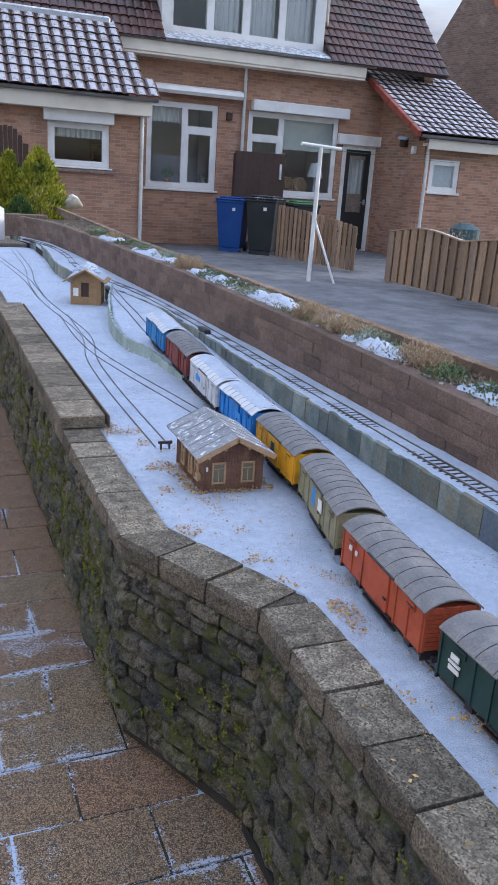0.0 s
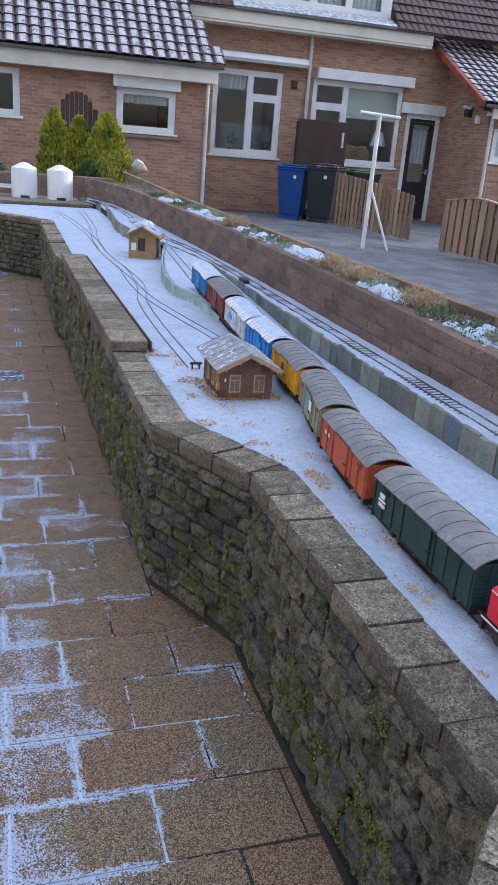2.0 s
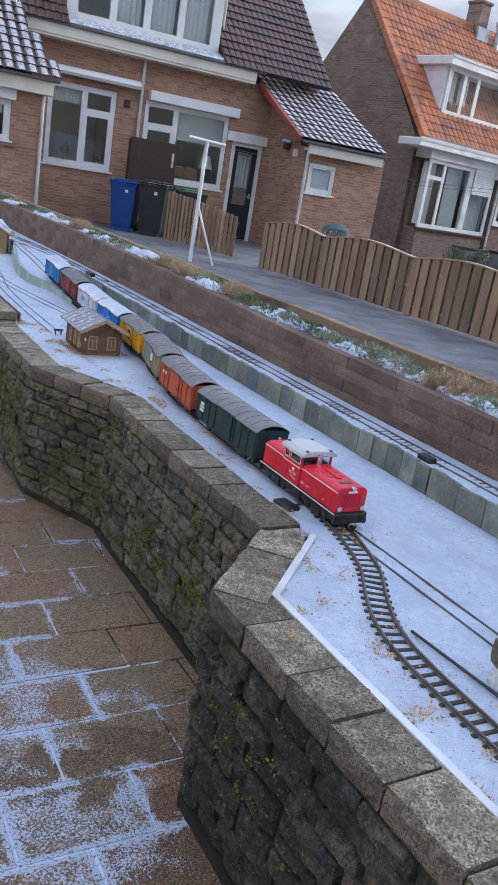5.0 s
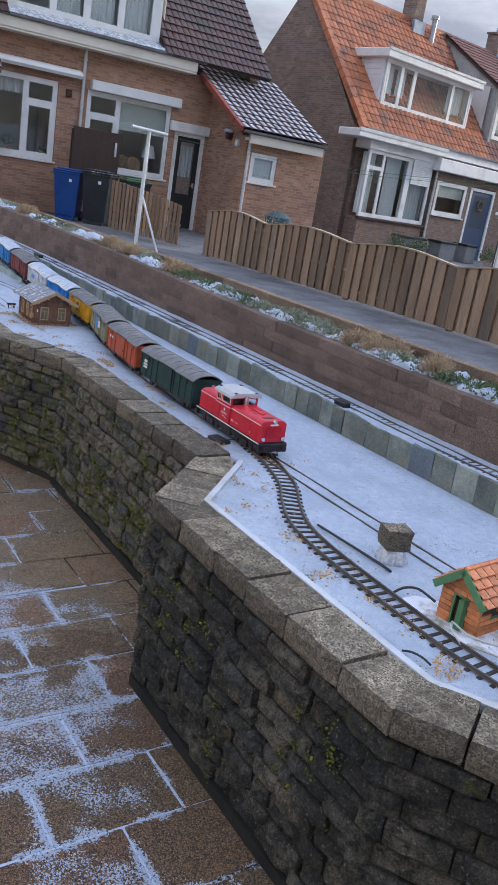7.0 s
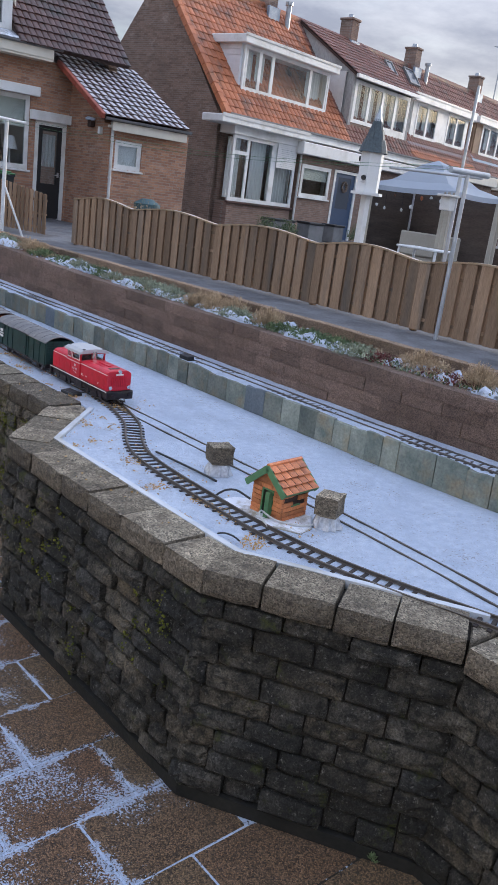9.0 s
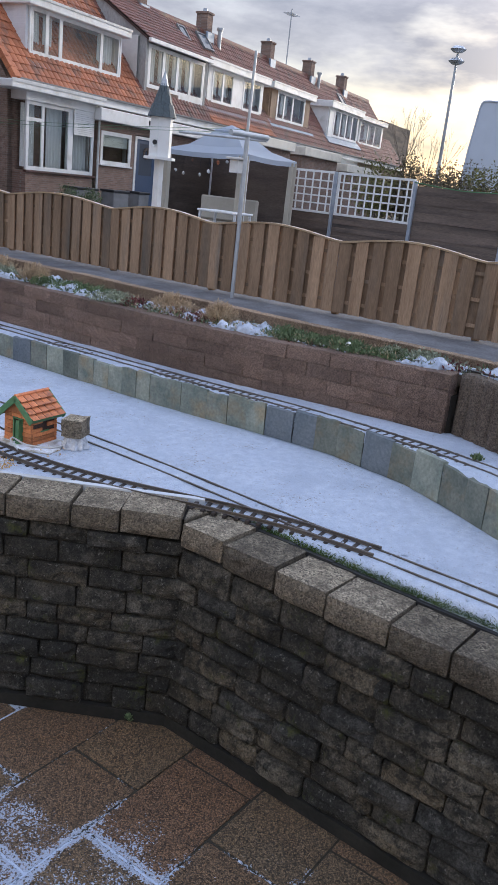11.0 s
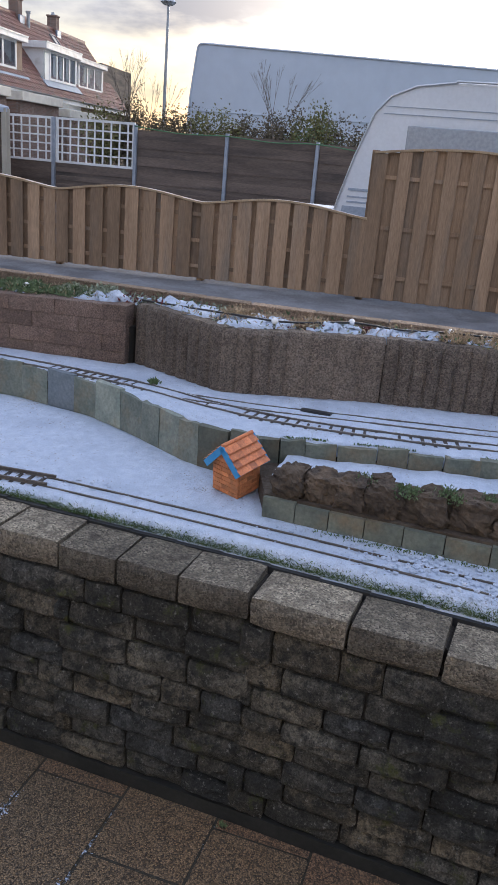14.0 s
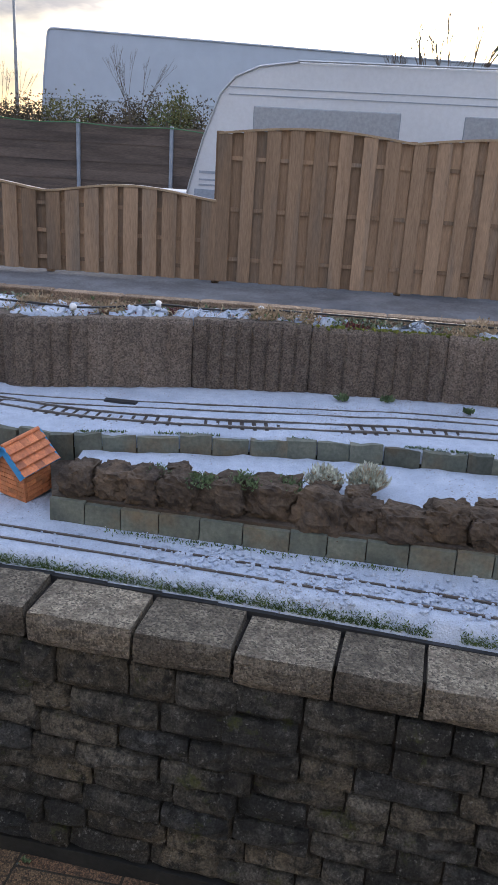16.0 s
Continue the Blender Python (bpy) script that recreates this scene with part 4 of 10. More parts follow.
def tiled_roof(parent, x0, x1, y0, z0, y1, z1, tile_w, tile_l, material, separate, label, keep=None, name="roof", slab_short=0.0):
    """Roof slab with pantiles on it. The eaves lie at y0, z0, the top edge at y1, z1."""
    run, rise = y1 - y0, z1 - z0
    length = math.hypot(run, rise)
    m = slope_matrix(x0, y0, z0, run, rise)
    bm = bmesh.new()
    box(bm, 0.0, x1 - x0 - slab_short, 0.02, length, -0.11, -0.03, m)
    slab = part(name, bm, M["dark_wood"], parent, label)
    me = mesh_of("tile", pantile(tile_w, tile_l), M[material])
    nx, ny = int(round((x1 - x0) / tile_w)), int(length / (tile_l * 0.86)) + 1
    items = []
    for j in range(ny):
        for i in range(nx):
            lx, ly = (i + 0.5) * (x1 - x0) / nx, (j + 1) * tile_l * 0.86
            if ly > length + tile_l * 0.5:
                continue
            if keep and not keep(x0 + lx, ly / length):
                continue
            items.append(m @ Matrix.Translation((lx, ly, random.uniform(-0.003, 0.003))) @ Matrix.Rotation(random.uniform(-0.01, 0.01), 4, 'Z'))
    if separate:
        for t in items:
            link_mesh("tile", me, t, slab)
    else:
        join_placed("tiles", [(me, t) for t in items], M[material], slab)
    return slab


def downpipe(parent, x, y, z0, z1, r=0.035):
    bm = bmesh.new()
    tube(bm, (x, y, z0), (x, y, z1), r, 14)
    tube(bm, (x, y, z1), (x + 0.02, y + 0.10, z1 + 0.14), r, 14)
    for z in (z0 + 0.3, (z0 + z1) / 2, z1 - 0.25):
        tube(bm, (x, y, z), (x, y, z + 0.03), r * 1.25, 14)
    return part("downpipe", bm, M["grey_pvc"], parent, "pale grey plastic rainwater pipe")


def gutter(parent, x0, x1, y, z, r=0.06):
    prof = [(-r, 0), (-r * 0.9, -r * 0.6), (-r * 0.4, -r), (r * 0.4, -r), (r * 0.9, -r * 0.6), (r, 0), (r * 0.85, 0), (r * 0.3, -r * 0.8), (-r * 0.3, -r * 0.8), (-r * 0.85, 0)]
    bm = extrude_profile(bmesh.new(), [(y + a, z + b) for a, b in prof], x0, x1)
    return part("gutter", bm, M["gutter"], parent, "dark grey gutter")


def roller_box(parent, x0, x1, y, z0, z1, d=0.16):
    bm = bevelled(boxes((x0, x1, y - d, y, z0, z1)), 0.015, 2)
    return part("shutter_box", bm, M["white_paint"], parent, "white roller shutter box")


# --- house with the two large garden windows
FY = 17.1
brick_house = thing("brick_house", "brown brick terraced house with white windows and dark tiled roof", "house", Matrix.Translation((0.045, 0, 0.01)))
KIT, LIV = (4.39, 5.90, 1.13, 2.81), (6.58, 8.71, 1.12, 2.79)
DOOR = (8.86, 9.68, 0.0, 2.28)
part("wall", wall_with_openings(3.3, 9.85, 0.0, 3.62, FY, 0.28, [KIT, LIV, DOOR]), M["brick_x"], brick_house, "weathered brown brick front")
part("fascia", bevelled(boxes((3.3, 9.05, FY - 0.38, FY - 0.002, 3.57, 3.62), (3.3, 9.05, FY - 0.40, FY - 0.36, 3.62, 3.86)), 0.006), M["cream_paint"], brick_house, "cream painted eaves board")
gutter(brick_house, 3.3, 9.25, FY - 0.42, 3.88)
downpipe(brick_house, 6.44, FY - 0.06, 1.2, 3.6)
window(brick_house, "window", *KIT, FY + 0.03, [(0.03, 0.535, 0.03, 0.97, 0.065), (0.535, 0.97, 0.70, 0.97, 0.065), (0.535, 0.97, 0.03, 0.70, 0.09)])
window(brick_house, "window", *LIV, FY + 0.03, [(0.02, 0.365, 0.69, 0.97, 0.065), (0.02, 0.365, 0.03, 0.69, 0.09), (0.365, 0.98, 0.03, 0.97, 0.06)])
roller_box(brick_house, 6.62, 8.88, FY, 2.79, 3.0)
bm = bmesh.new()
prof = [(-0.02, 0.0), (-0.10, -0.09), (-0.20, -0.12), (-0.24, -0.06), (-0.20, 0.02), (-0.10, 0.06), (-0.02, 0.06)]
extrude_profile(bm, [(FY + a, 3.06 + b) for a, b in prof], 4.25, 6.36)
part("awning", bm, M["white_paint"], brick_house, "white rolled-up sun awning in its cassette")
part("blind", boxes((7.42, 8.62, FY + 0.12, FY + 0.13, 2.1, 2.72), (7.42, 8.62, FY + 0.11, FY + 0.14, 2.08, 2.11)), M["blind"], brick_house, "half lowered pale green roller blind")
part("curtain", pleats(4.47, 5.15, 2.42, 2.72, FY + 0.14), M["curtain"], brick_house, "short white net curtain")
part("vent_box", bevelled(boxes((6.07, 6.20, FY - 0.06, FY, 2.55, 2.70)), 0.01), M["dark_wood"], brick_house, "small brown wall box")
bm = boxes((8.70, 9.82, FY - 0.10, FY, 2.28, 2.50))
part("lintel", bevelled(bm, 0.01), M["white_paint"], brick_house, "white boxed door lintel")
df = part("door_frame", boxes((8.86, 8.95, FY - 0.02, FY + 0.1, 0.0, 2.28), (9.59, 9.68, FY - 0.02, FY + 0.1, 0.0, 2.28), (8.95, 9.59, FY - 0.02, FY + 0.1, 2.19, 2.28)), M["white_paint"], brick_house, "white back door frame")
bm = boxes((8.95, 9.59, FY + 0.02, FY + 0.07, 0.03, 0.85), (8.95, 9.07, FY + 0.02, FY + 0.07, 0.85, 2.19), (9.47, 9.59, FY + 0.02, FY + 0.07, 0.85, 2.19), (9.07, 9.47, FY + 0.02, FY + 0.07, 2.07, 2.19))
part("door", bm, M["black_plastic"], df, "black back door with a tall pane")
g = part("pane", boxes((9.07, 9.47, FY + 0.04, FY + 0.046, 0.85, 2.07)), M["glass"], df)
g.visible_shadow = False
part("door_curtain", pleats(9.05, 9.5, 1.25, 2.0, FY + 0.2), M["curtain"], df)
part("handle", boxes((9.50, 9.53, FY - 0.03, FY + 0.02, 1.02, 1.14), (9.42, 9.52, FY - 0.04, FY - 0.02, 1.06, 1.085)), M["zinc"], df, "metal door handle")
for xa, xb in ((-3.6, 4.6), (8.17, 11.08)):
    tiled_roof(brick_house, xa, xb, FY - 0.45, 3.86, FY + 4.6, 9.0, 0.165, 0.30, "tile_brown", False, "dark glazed pantile roof")
tiled_roof(brick_house, 4.6, 8.17, FY + 1.95, 6.303, FY + 4.6, 9.0, 0.165, 0.30, "tile_brown", False, "dark glazed pantile roof above the dormer")
part("gable_wall", extrude_profile(bmesh.new(), [(FY, 0.0), (FY, 3.8), (FY + 4.3, 8.4), (FY + 9, 3.8), (FY + 9, 0)], 10.75, 10.98), M["brick_dark"], brick_house, "plain brick gable end")
# dormer of the brick house
DY = FY - 0.05
bm = boxes((4.62, 4.72, DY, DY + 2.4, 3.95, 6.0), (8.05, 8.15, DY, DY + 2.4, 3.95, 6.0), (4.5, 8.27, DY - 0.25, DY + 3.0, 6.0, 6.25))
dm = part("dormer", bm, M["white_paint"], brick_house, "wide white dormer with zinc apron")
window(brick_house, "dormer_window", 4.72, 8.05, 4.06, 6.0, DY, [(0.02, 0.27, 0.03, 0.97, 0.07), (0.27, 0.50, 0.03, 0.97, 0.08), (0.50, 0.74, 0.03, 0.97, 0.08), (0.74, 0.98, 0.03, 0.97, 0.07)], frame=0.09, sill=False)
bm = bmesh.new()
extrude_profile(bm, [(DY - 0.36, 3.90), (DY - 0.30, 3.95), (DY - 0.012, 4.08), (DY - 0.012, 4.02), (DY - 0.28, 3.89)], 4.5, 8.25)
part("apron", bm, M["zinc"], dm, "crumpled zinc flashing with rime")
for a, b in ((5.60, 6.30), (6.55, 7.1), (7.3, 7.95)):
    part("dormer_curtain", pleats(a, b, 4.2, 5.95, DY + 0.25, 0.03, 0.12), M["curtain"], dm, "pale hanging curtain")

# --- lean-to kitchen wing on the house
EY = 15.5
kitchen_wing = thing("kitchen_wing", "low brick kitchen wing with rimed pantile roof", "house")
W1, W2 = (2.24, 3.34, 1.43, 2.17), (-0.57, 0.54, 1.53, 2.31)
part("wall", wall_with_openings(-6.0, 3.95, 0.0, 2.48, EY, 0.25, [W1, W2]), M["brick_x"], kitchen_wing, "brown brick wall with pale scuffs")
part("side_wall", boxes((3.73, 3.95, EY + 0.25, FY, 0.0, 2.48)), M["brick_y"], kitchen_wing)
part("fascia", bevelled(boxes((-6.0, 4.05, EY - 0.22, EY + 0.01, 2.36, 2.44), (-6.0, 4.05, EY - 0.25, EY - 0.20, 2.36, 2.62)), 0.006), M["cream_paint"], kitchen_wing, "cream painted eaves board")
gutter(kitchen_wing, -6.0, 4.14, EY - 0.30, 2.66)
downpipe(kitchen_wing, 3.92, EY - 0.06, 0.1, 2.45)
window(kitchen_wing, "window", *W1, EY + 0.03, [(0.06, 0.94, 0.06, 0.94, 0.06)])
window(kitchen_wing, "window", *W2, EY + 0.03, [(0.05, 0.95, 0.05, 0.95, 0.06)])
roller_box(kitchen_wing, 2.16, 3.40, EY, 2.17, 2.38, 0.12)
part("curtain", pleats(2.3, 3.3, 1.92, 2.1, EY + 0.14), M["curtain"], kitchen_wing, "short scalloped net curtain")
part("brick_sill", boxes((2.14, 3.46, EY - 0.04, EY + 0.02, 1.33, 1.40)), M["brick_dark_x"], kitchen_wing)
tiled_roof(kitchen_wing, -3.6, 4.15, EY - 0.38, 2.68, 16.82, 4.04, 0.215, 0.29, "tile_snowy_steep", True, "dark pantiles rimed with snow on their crowns",
           keep=lambda x, u: x < 4.2 - 0.55 * u, slab_short=0.55)
bm = bmesh.new()
box(bm, -3.6, 3.6, 16.74, 16.98, 4.00, 4.14)
part("ridge", bevelled(bm, 0.03), M["zinc"], kitchen_wing, "rimed zinc flashing along the top")

# --- small side wing with door side and tiny window
SY, SX = 15.2, 9.80
shed_wing = thing("side_wing", "small brick side wing with rimed tiled roof", "house")
SW = (9.98, 10.72, 1.42, 2.06)
part("wall", wall_with_openings(SX, 12.05, 0.0, 2.40, SY, 0.25, [SW]), M["brick_x"], shed_wing, "light brown brick wall")
bm = extrude_profile(bmesh.new(), [(SY + 0.25, 0.0), (SY + 0.25, 2.46), (FY, 3.55), (FY, 0.0)], SX, SX + 0.2)
part("side_wall", bm, M["brick_y"], shed_wing, "brown brick side wall")
window(shed_wing, "window", *SW, SY + 0.02, [(0.07, 0.93, 0.07, 0.93, 0.06)], room=False)
part("blind", boxes((10.0, 10.70, SY + 0.09, SY + 0.10, 1.46, 2.02)), M["curtain"], shed_wing, "drawn white blind")
part("fascia", bevelled(boxes((SX - 0.05, 11.84, SY - 0.20, SY + 0.01, 2.30, 2.36), (SX - 0.05, 11.84, SY - 0.23, SY - 0.19, 2.24, 2.48)), 0.006), M["cream_paint"], shed_wing, "cream painted eaves board")
gutter(shed_wing, SX - 0.30, 11.90, SY - 0.28, 2.50)
downpipe(shed_wing, SX + 0.05, SY - 0.07, 0.1, 2.28)
tiled_roof(shed_wing, SX - 0.36, 11.82, SY - 0.34, 2.52, FY + 0.35, 3.86, 0.205, 0.29, "tile_snowy", True, "dark pantiles rimed with snow")
for k in range(7):
    m = slope_matrix(SX - 0.38, SY - 0.36, 2.53, FY + 0.35 - SY + 0.34, 1.34)
    bm = bmesh.new()
    box(bm, -0.05, 0.05, 0.36 * k, 0.36 * k + 0.35, -0.10, 0.03, m)
    part("verge_tile", bevelled(bm, 0.012), M["verge_red"], shed_wing)
bm = boxes((SX - 0.14, SX, SY + 0.65, SY + 0.79, 2.28, 2.44))
lamp_w = part("wall_lamp", bevelled(bm, 0.02), M["dark_wood"], shed_wing, "small dark wall lamp with a snow cap")
bm = bmesh.new()
clump(bm, (SX - 0.09, SY + 0.72, 2.46), 0.10, random.Random(5), 0.45, 2)
part("snow_cap", bm, M["snow"], lamp_w)
bm = boxes((SX - 0.10, SX, SY + 0.28, SY + 0.37, 2.14, 2.30))
part("floodlight", bevelled(bm, 0.015), M["white_paint"], shed_wing, "small white outdoor light")

# ---------------------------------------------------------------- fences
def board_mesh(name, w, t, material):
    return mesh_of(name, bevelled(boxes((-w / 2, w / 2, -t / 2, t / 2, 0.0, 1.0)), 0.003), material)


def fence_panel(name, a, b, z0, top, material, label, group, board=0.142, pitch=0.19, cap=True):
    """Hit-and-miss panel from a to b: boards in front and behind three rails, under a curved capping. top(u) is the height along it."""
    a, b = Vector((*a, 0)), Vector((*b, 0))
    d = b - a
    length = d.length
    rot = Matrix.Rotation(math.atan2(d.y, d.x), 4, 'Z')
    th = thing(name, label, "fence", Matrix.Translation(a) @ rot, group)
    me = board_mesh("board", board, 0.016, material)
    k = max(2, round((length - board) / (pitch / 2)))
    for i in range(k + 1):
        u = (0.5 * board + (length - board) * i / k) / length
        side = 0.019 if i % 2 else -0.019
        h = top(u) - z0 - (0.012 if cap else random.uniform(0.0, 0.01))
        m = Matrix.Translation((u * length, side, z0)) @ Matrix.Rotation(random.uniform(-0.006, 0.006), 4, 'Y') @ Matrix.Diagonal((random.uniform(0.94, 1.04), 1, h, 1))
        o = new("board", me)
        o.parent = th
        o.matrix_local = m
    for z in (0.16, 0.5, 0.84):
        hh = min(top(0.02), top(0.98))
        part("rail", boxes((0.0, length, -0.008, 0.008, z0 + z * (hh - z0) - 0.018, z0 + z * (hh - z0) + 0.018)), material, th)
    if cap:
        bm = bmesh.new()
        prev = None
        n = 24
        for i in range(n + 1):
            u = i / n
            z = top(u)
            ring = [bm.verts.new((u * length, y, z + dz)) for y, dz in ((-0.036, -0.012), (0.036, -0.012), (0.036, 0.008), (-0.036, 0.008))]
            if prev:
                for q in range(4):
                    bm.faces.new((prev[q], ring[q], ring[(q + 1) % 4], prev[(q + 1) % 4]))
            else:
                bm.faces.new(ring)
            prev = ring
        bm.faces.new(prev[::-1])
        bmesh.ops.recalc_face_normals(bm, faces=bm.faces)
        part("capping", bm, M["cap_wood"], th, "pale capping rail with a rim of frost")
    return th


M["cap_wood"] = surf("fence_capping", (0.34, 0.24, 0.14), (0.45, 0.33, 0.20), 0.75, 6.0, 80.0, 0.3, 0.002, frost=0.5, frost_scale=8, frost_amt=0.45)


def fence_post(x, y, h, s=0.07, material="fence_wood", label="square wooden fence post", z0=0.0):
    bm = bmesh.new()
    box(bm, x - s / 2, x + s / 2, y - s / 2, y + s / 2, z0, h)
    o = finish("fence_post", bevelled(bm, 0.006), M[material])
    return tagged(o, label, "fence post", "fence posts")


def fence_x(y):
    return 6.84 + (11.3 - y) * 0.037 + max(0.0, 3.0 - y) * 0.046


LOW = [11.25, 9.45, 7.35, 5.35, 3.72, 2.02, 0.42, -1.25]
for i, (ya, yb) in enumerate(zip(LOW, LOW[1:])):
    fence_panel("garden_fence", (fence_x(ya), ya), (fence_x(yb), yb), 0.03, lambda u: 0.79 + 0.09 * math.sin(u * math.pi) ** 1.3 - 0.0, M["fence_wood"],
                "low brown wooden fence panel with wavy top", "low fence panels")
    fence_post(fence_x(ya) + 0.07, ya, 0.76)
TALL = [-1.25, -3.05, -4.85, -6.65, -8.45]
for ya, yb in zip(TALL, TALL[1:]):
    fence_panel("tall_fence", (fence_x(ya), ya), (fence_x(yb), yb), 0.03, lambda u: 1.40 + 0.075 * math.sin(u * math.pi), M["fence_wood"],
                "tall brown wooden fence panel with arched top", "tall fence panels", 0.130, 0.225)
    fence_post(fence_x(ya) + 0.07, ya, 1.42)
# gate by the bins
fence_panel("garden_gate", (6.46, 14.75), (6.93, 12.45), 0.03, lambda u: 0.99 - 0.13 * u - 0.10 * u * u, M["fence_wood"], "brown wooden gate panel with sloping top", "", 0.085, 0.135, False)

# old dark screen wall by the bins
bm = boxes((6.05, 7.15, 16.2, 16.25, 0.9, 1.95))
screen = tagged(finish("wood_screen", bevelled(bm, 0.01), M["dark_wood"]), "dark stained wooden screen beside the bins", "screen")
part("latch", boxes((7.02, 7.06, 16.16, 16.2, 1.45, 1.75)), M["grey_pvc"], screen, "pale latch")
part("post", boxes((6.05, 6.13, 16.25, 16.33, 0.0, 1.9)), M["dark_wood"], screen)
part("post", boxes((7.07, 7.15, 16.25, 16.33, 0.0, 1.9)), M["dark_wood"], screen)

# dark neighbour fence with concrete posts and a white trellis
def dark_fence(x, ya, yb, ztop):
    th = thing("dark_fence", "dark brown horizontal board fence panel", "fence", None, "dark fence panels")
    k = 9
    for i in range(k):
        z = 0.02 + (ztop - 0.02) * i / k
        bm = bmesh.new()
        box(bm, x - 0.012 - 0.01 * (i % 2), x + 0.012, yb + 0.03, ya - 0.03, z, z + (ztop - 0.02) / k + 0.012)
        part("board", bm, M["fence_dark"], th)
    return th


DFX = 16.0
DARK = [9.5, 7.42, 5.44, 3.38, 1.47, -0.5, -2.5, -4.5]
M["post_blue"] = surf("galvanised_post", (0.30, 0.34, 0.40), (0.42, 0.46, 0.52), 0.45, 9.0, 60.0, 0.1, 0.001, 0.4)
for i, (ya, yb) in enumerate(zip(DARK, DARK[1:])):
    low = i < 2
    dark_fence(DFX, ya, yb, 0.80 if low else 1.60 + 0.02 * (i % 2))
    bm = boxes((DFX - 0.09, DFX - 0.02, ya - 0.035, ya + 0.035, 0.0, 1.78 - 0.035 * i))
    tagged(finish("fence_post", bevelled(bm, 0.008), M["post_blue"]), "grey metal fence post", "fence post", "grey posts")
    if low:
        tr = thing("trellis", "white painted garden trellis above the dark fence", "trellis", None, "trellis panels")
        part("frame", boxes((DFX - 0.03, DFX + 0.02, yb + 0.04, ya - 0.04, 1.70, 1.75), (DFX - 0.03, DFX + 0.02, yb + 0.04, ya - 0.04, 0.81, 0.86),
                            (DFX - 0.03, DFX + 0.02, yb + 0.04, yb + 0.09, 0.86, 1.70), (DFX - 0.03, DFX + 0.02, ya - 0.09, ya - 0.04, 0.86, 1.70)), M["white_paint"], tr)
        for q in range(1, 10):
            yy = yb + (ya - yb) * q / 10
            part("slat", boxes((DFX - 0.025, DFX - 0.005, yy - 0.016, yy + 0.016, 0.86, 1.70)), M["white_paint"], tr)
        for q in range(1, 5):
            zz = 0.86 + 0.84 * q / 5
            part("slat", boxes((DFX - 0.004, DFX + 0.014, yb + 0.09, ya - 0.09, zz - 0.016, zz + 0.016)), M["white_paint"], tr)

# ---------------------------------------------------------------- neighbouring terrace
NY = 19.5
EAVES, RIDGE_Y, RIDGE_Z = 3.62, 22.6, 7.90
PIVOT = Matrix.Translation((16.2, 19.5, 0)) @ Matrix.Rotation(radians(9.5), 4, 'Z') @ Matrix.Translation((-16.2, -19.5, 0))   # the terrace stands at an angle
M["grey_render"] = surf("weathered_grey_render", (0.36, 0.36, 0.345), (0.47, 0.46, 0.44), 0.85, 1.4, 30.0, 0.2, 0.003, c3=(0.28, 0.275, 0.26), stain=0.8, stretch=(1, 1, 0.25))
M["weatherboard"] = surf("white_weatherboard", (0.68, 0.69, 0.70), (0.76, 0.77, 0.78), 0.5, 3.0, 60.0, 0.1, 0.001, c3=(0.58, 0.58, 0.57), stain=1.2)
M["brown_clad"] = surf("brown_cladding", (0.30, 0.20, 0.13), (0.38, 0.26, 0.17), 0.75, 3.0, 40.0, 0.2, 0.002, c3=(0.22, 0.15, 0.10), stain=1.5)


def row_house(x0, x1, front, roof_mat, label):
    """Front wall, pantile slope, ridge, gutter and fascia of one house of the row."""
    h = thing("terraced_house", label, "house", PIVOT, "terraced houses")
    part("wall", boxes((x0, x1, NY, NY + 0.3, 0.0, EAVES)), M[front], h, "brick front wall")
    tiled_roof(h, x0 - 0.05, x1, NY - 0.35, EAVES - 0.05, RIDGE_Y, RIDGE_Z, 0.25, 0.36, roof_mat, False, "pantile roof")
    part("rear_roof", boxes((x0, x1, RIDGE_Y, RIDGE_Y + 0.1, 0.0, RIDGE_Z - 0.1)), M[roof_mat], h)
    for k in range(int((x1 - x0) / 0.42) + 1):
        a = x0 + 0.42 * k
        bm = bmesh.new()
        tube(bm, (a, RIDGE_Y, RIDGE_Z - 0.04), (min(a + 0.44, x1), RIDGE_Y, RIDGE_Z - 0.03), 0.15, 10)
        part("ridge_tile", bm, M[roof_mat], h)
    gutter(h, x0, x1, NY - 0.42, EAVES - 0.02, 0.07)
    part("fascia", boxes((x0, x1, NY - 0.35, NY, EAVES - 0.30, EAVES - 0.06)), M["white_paint"], h)
    return h


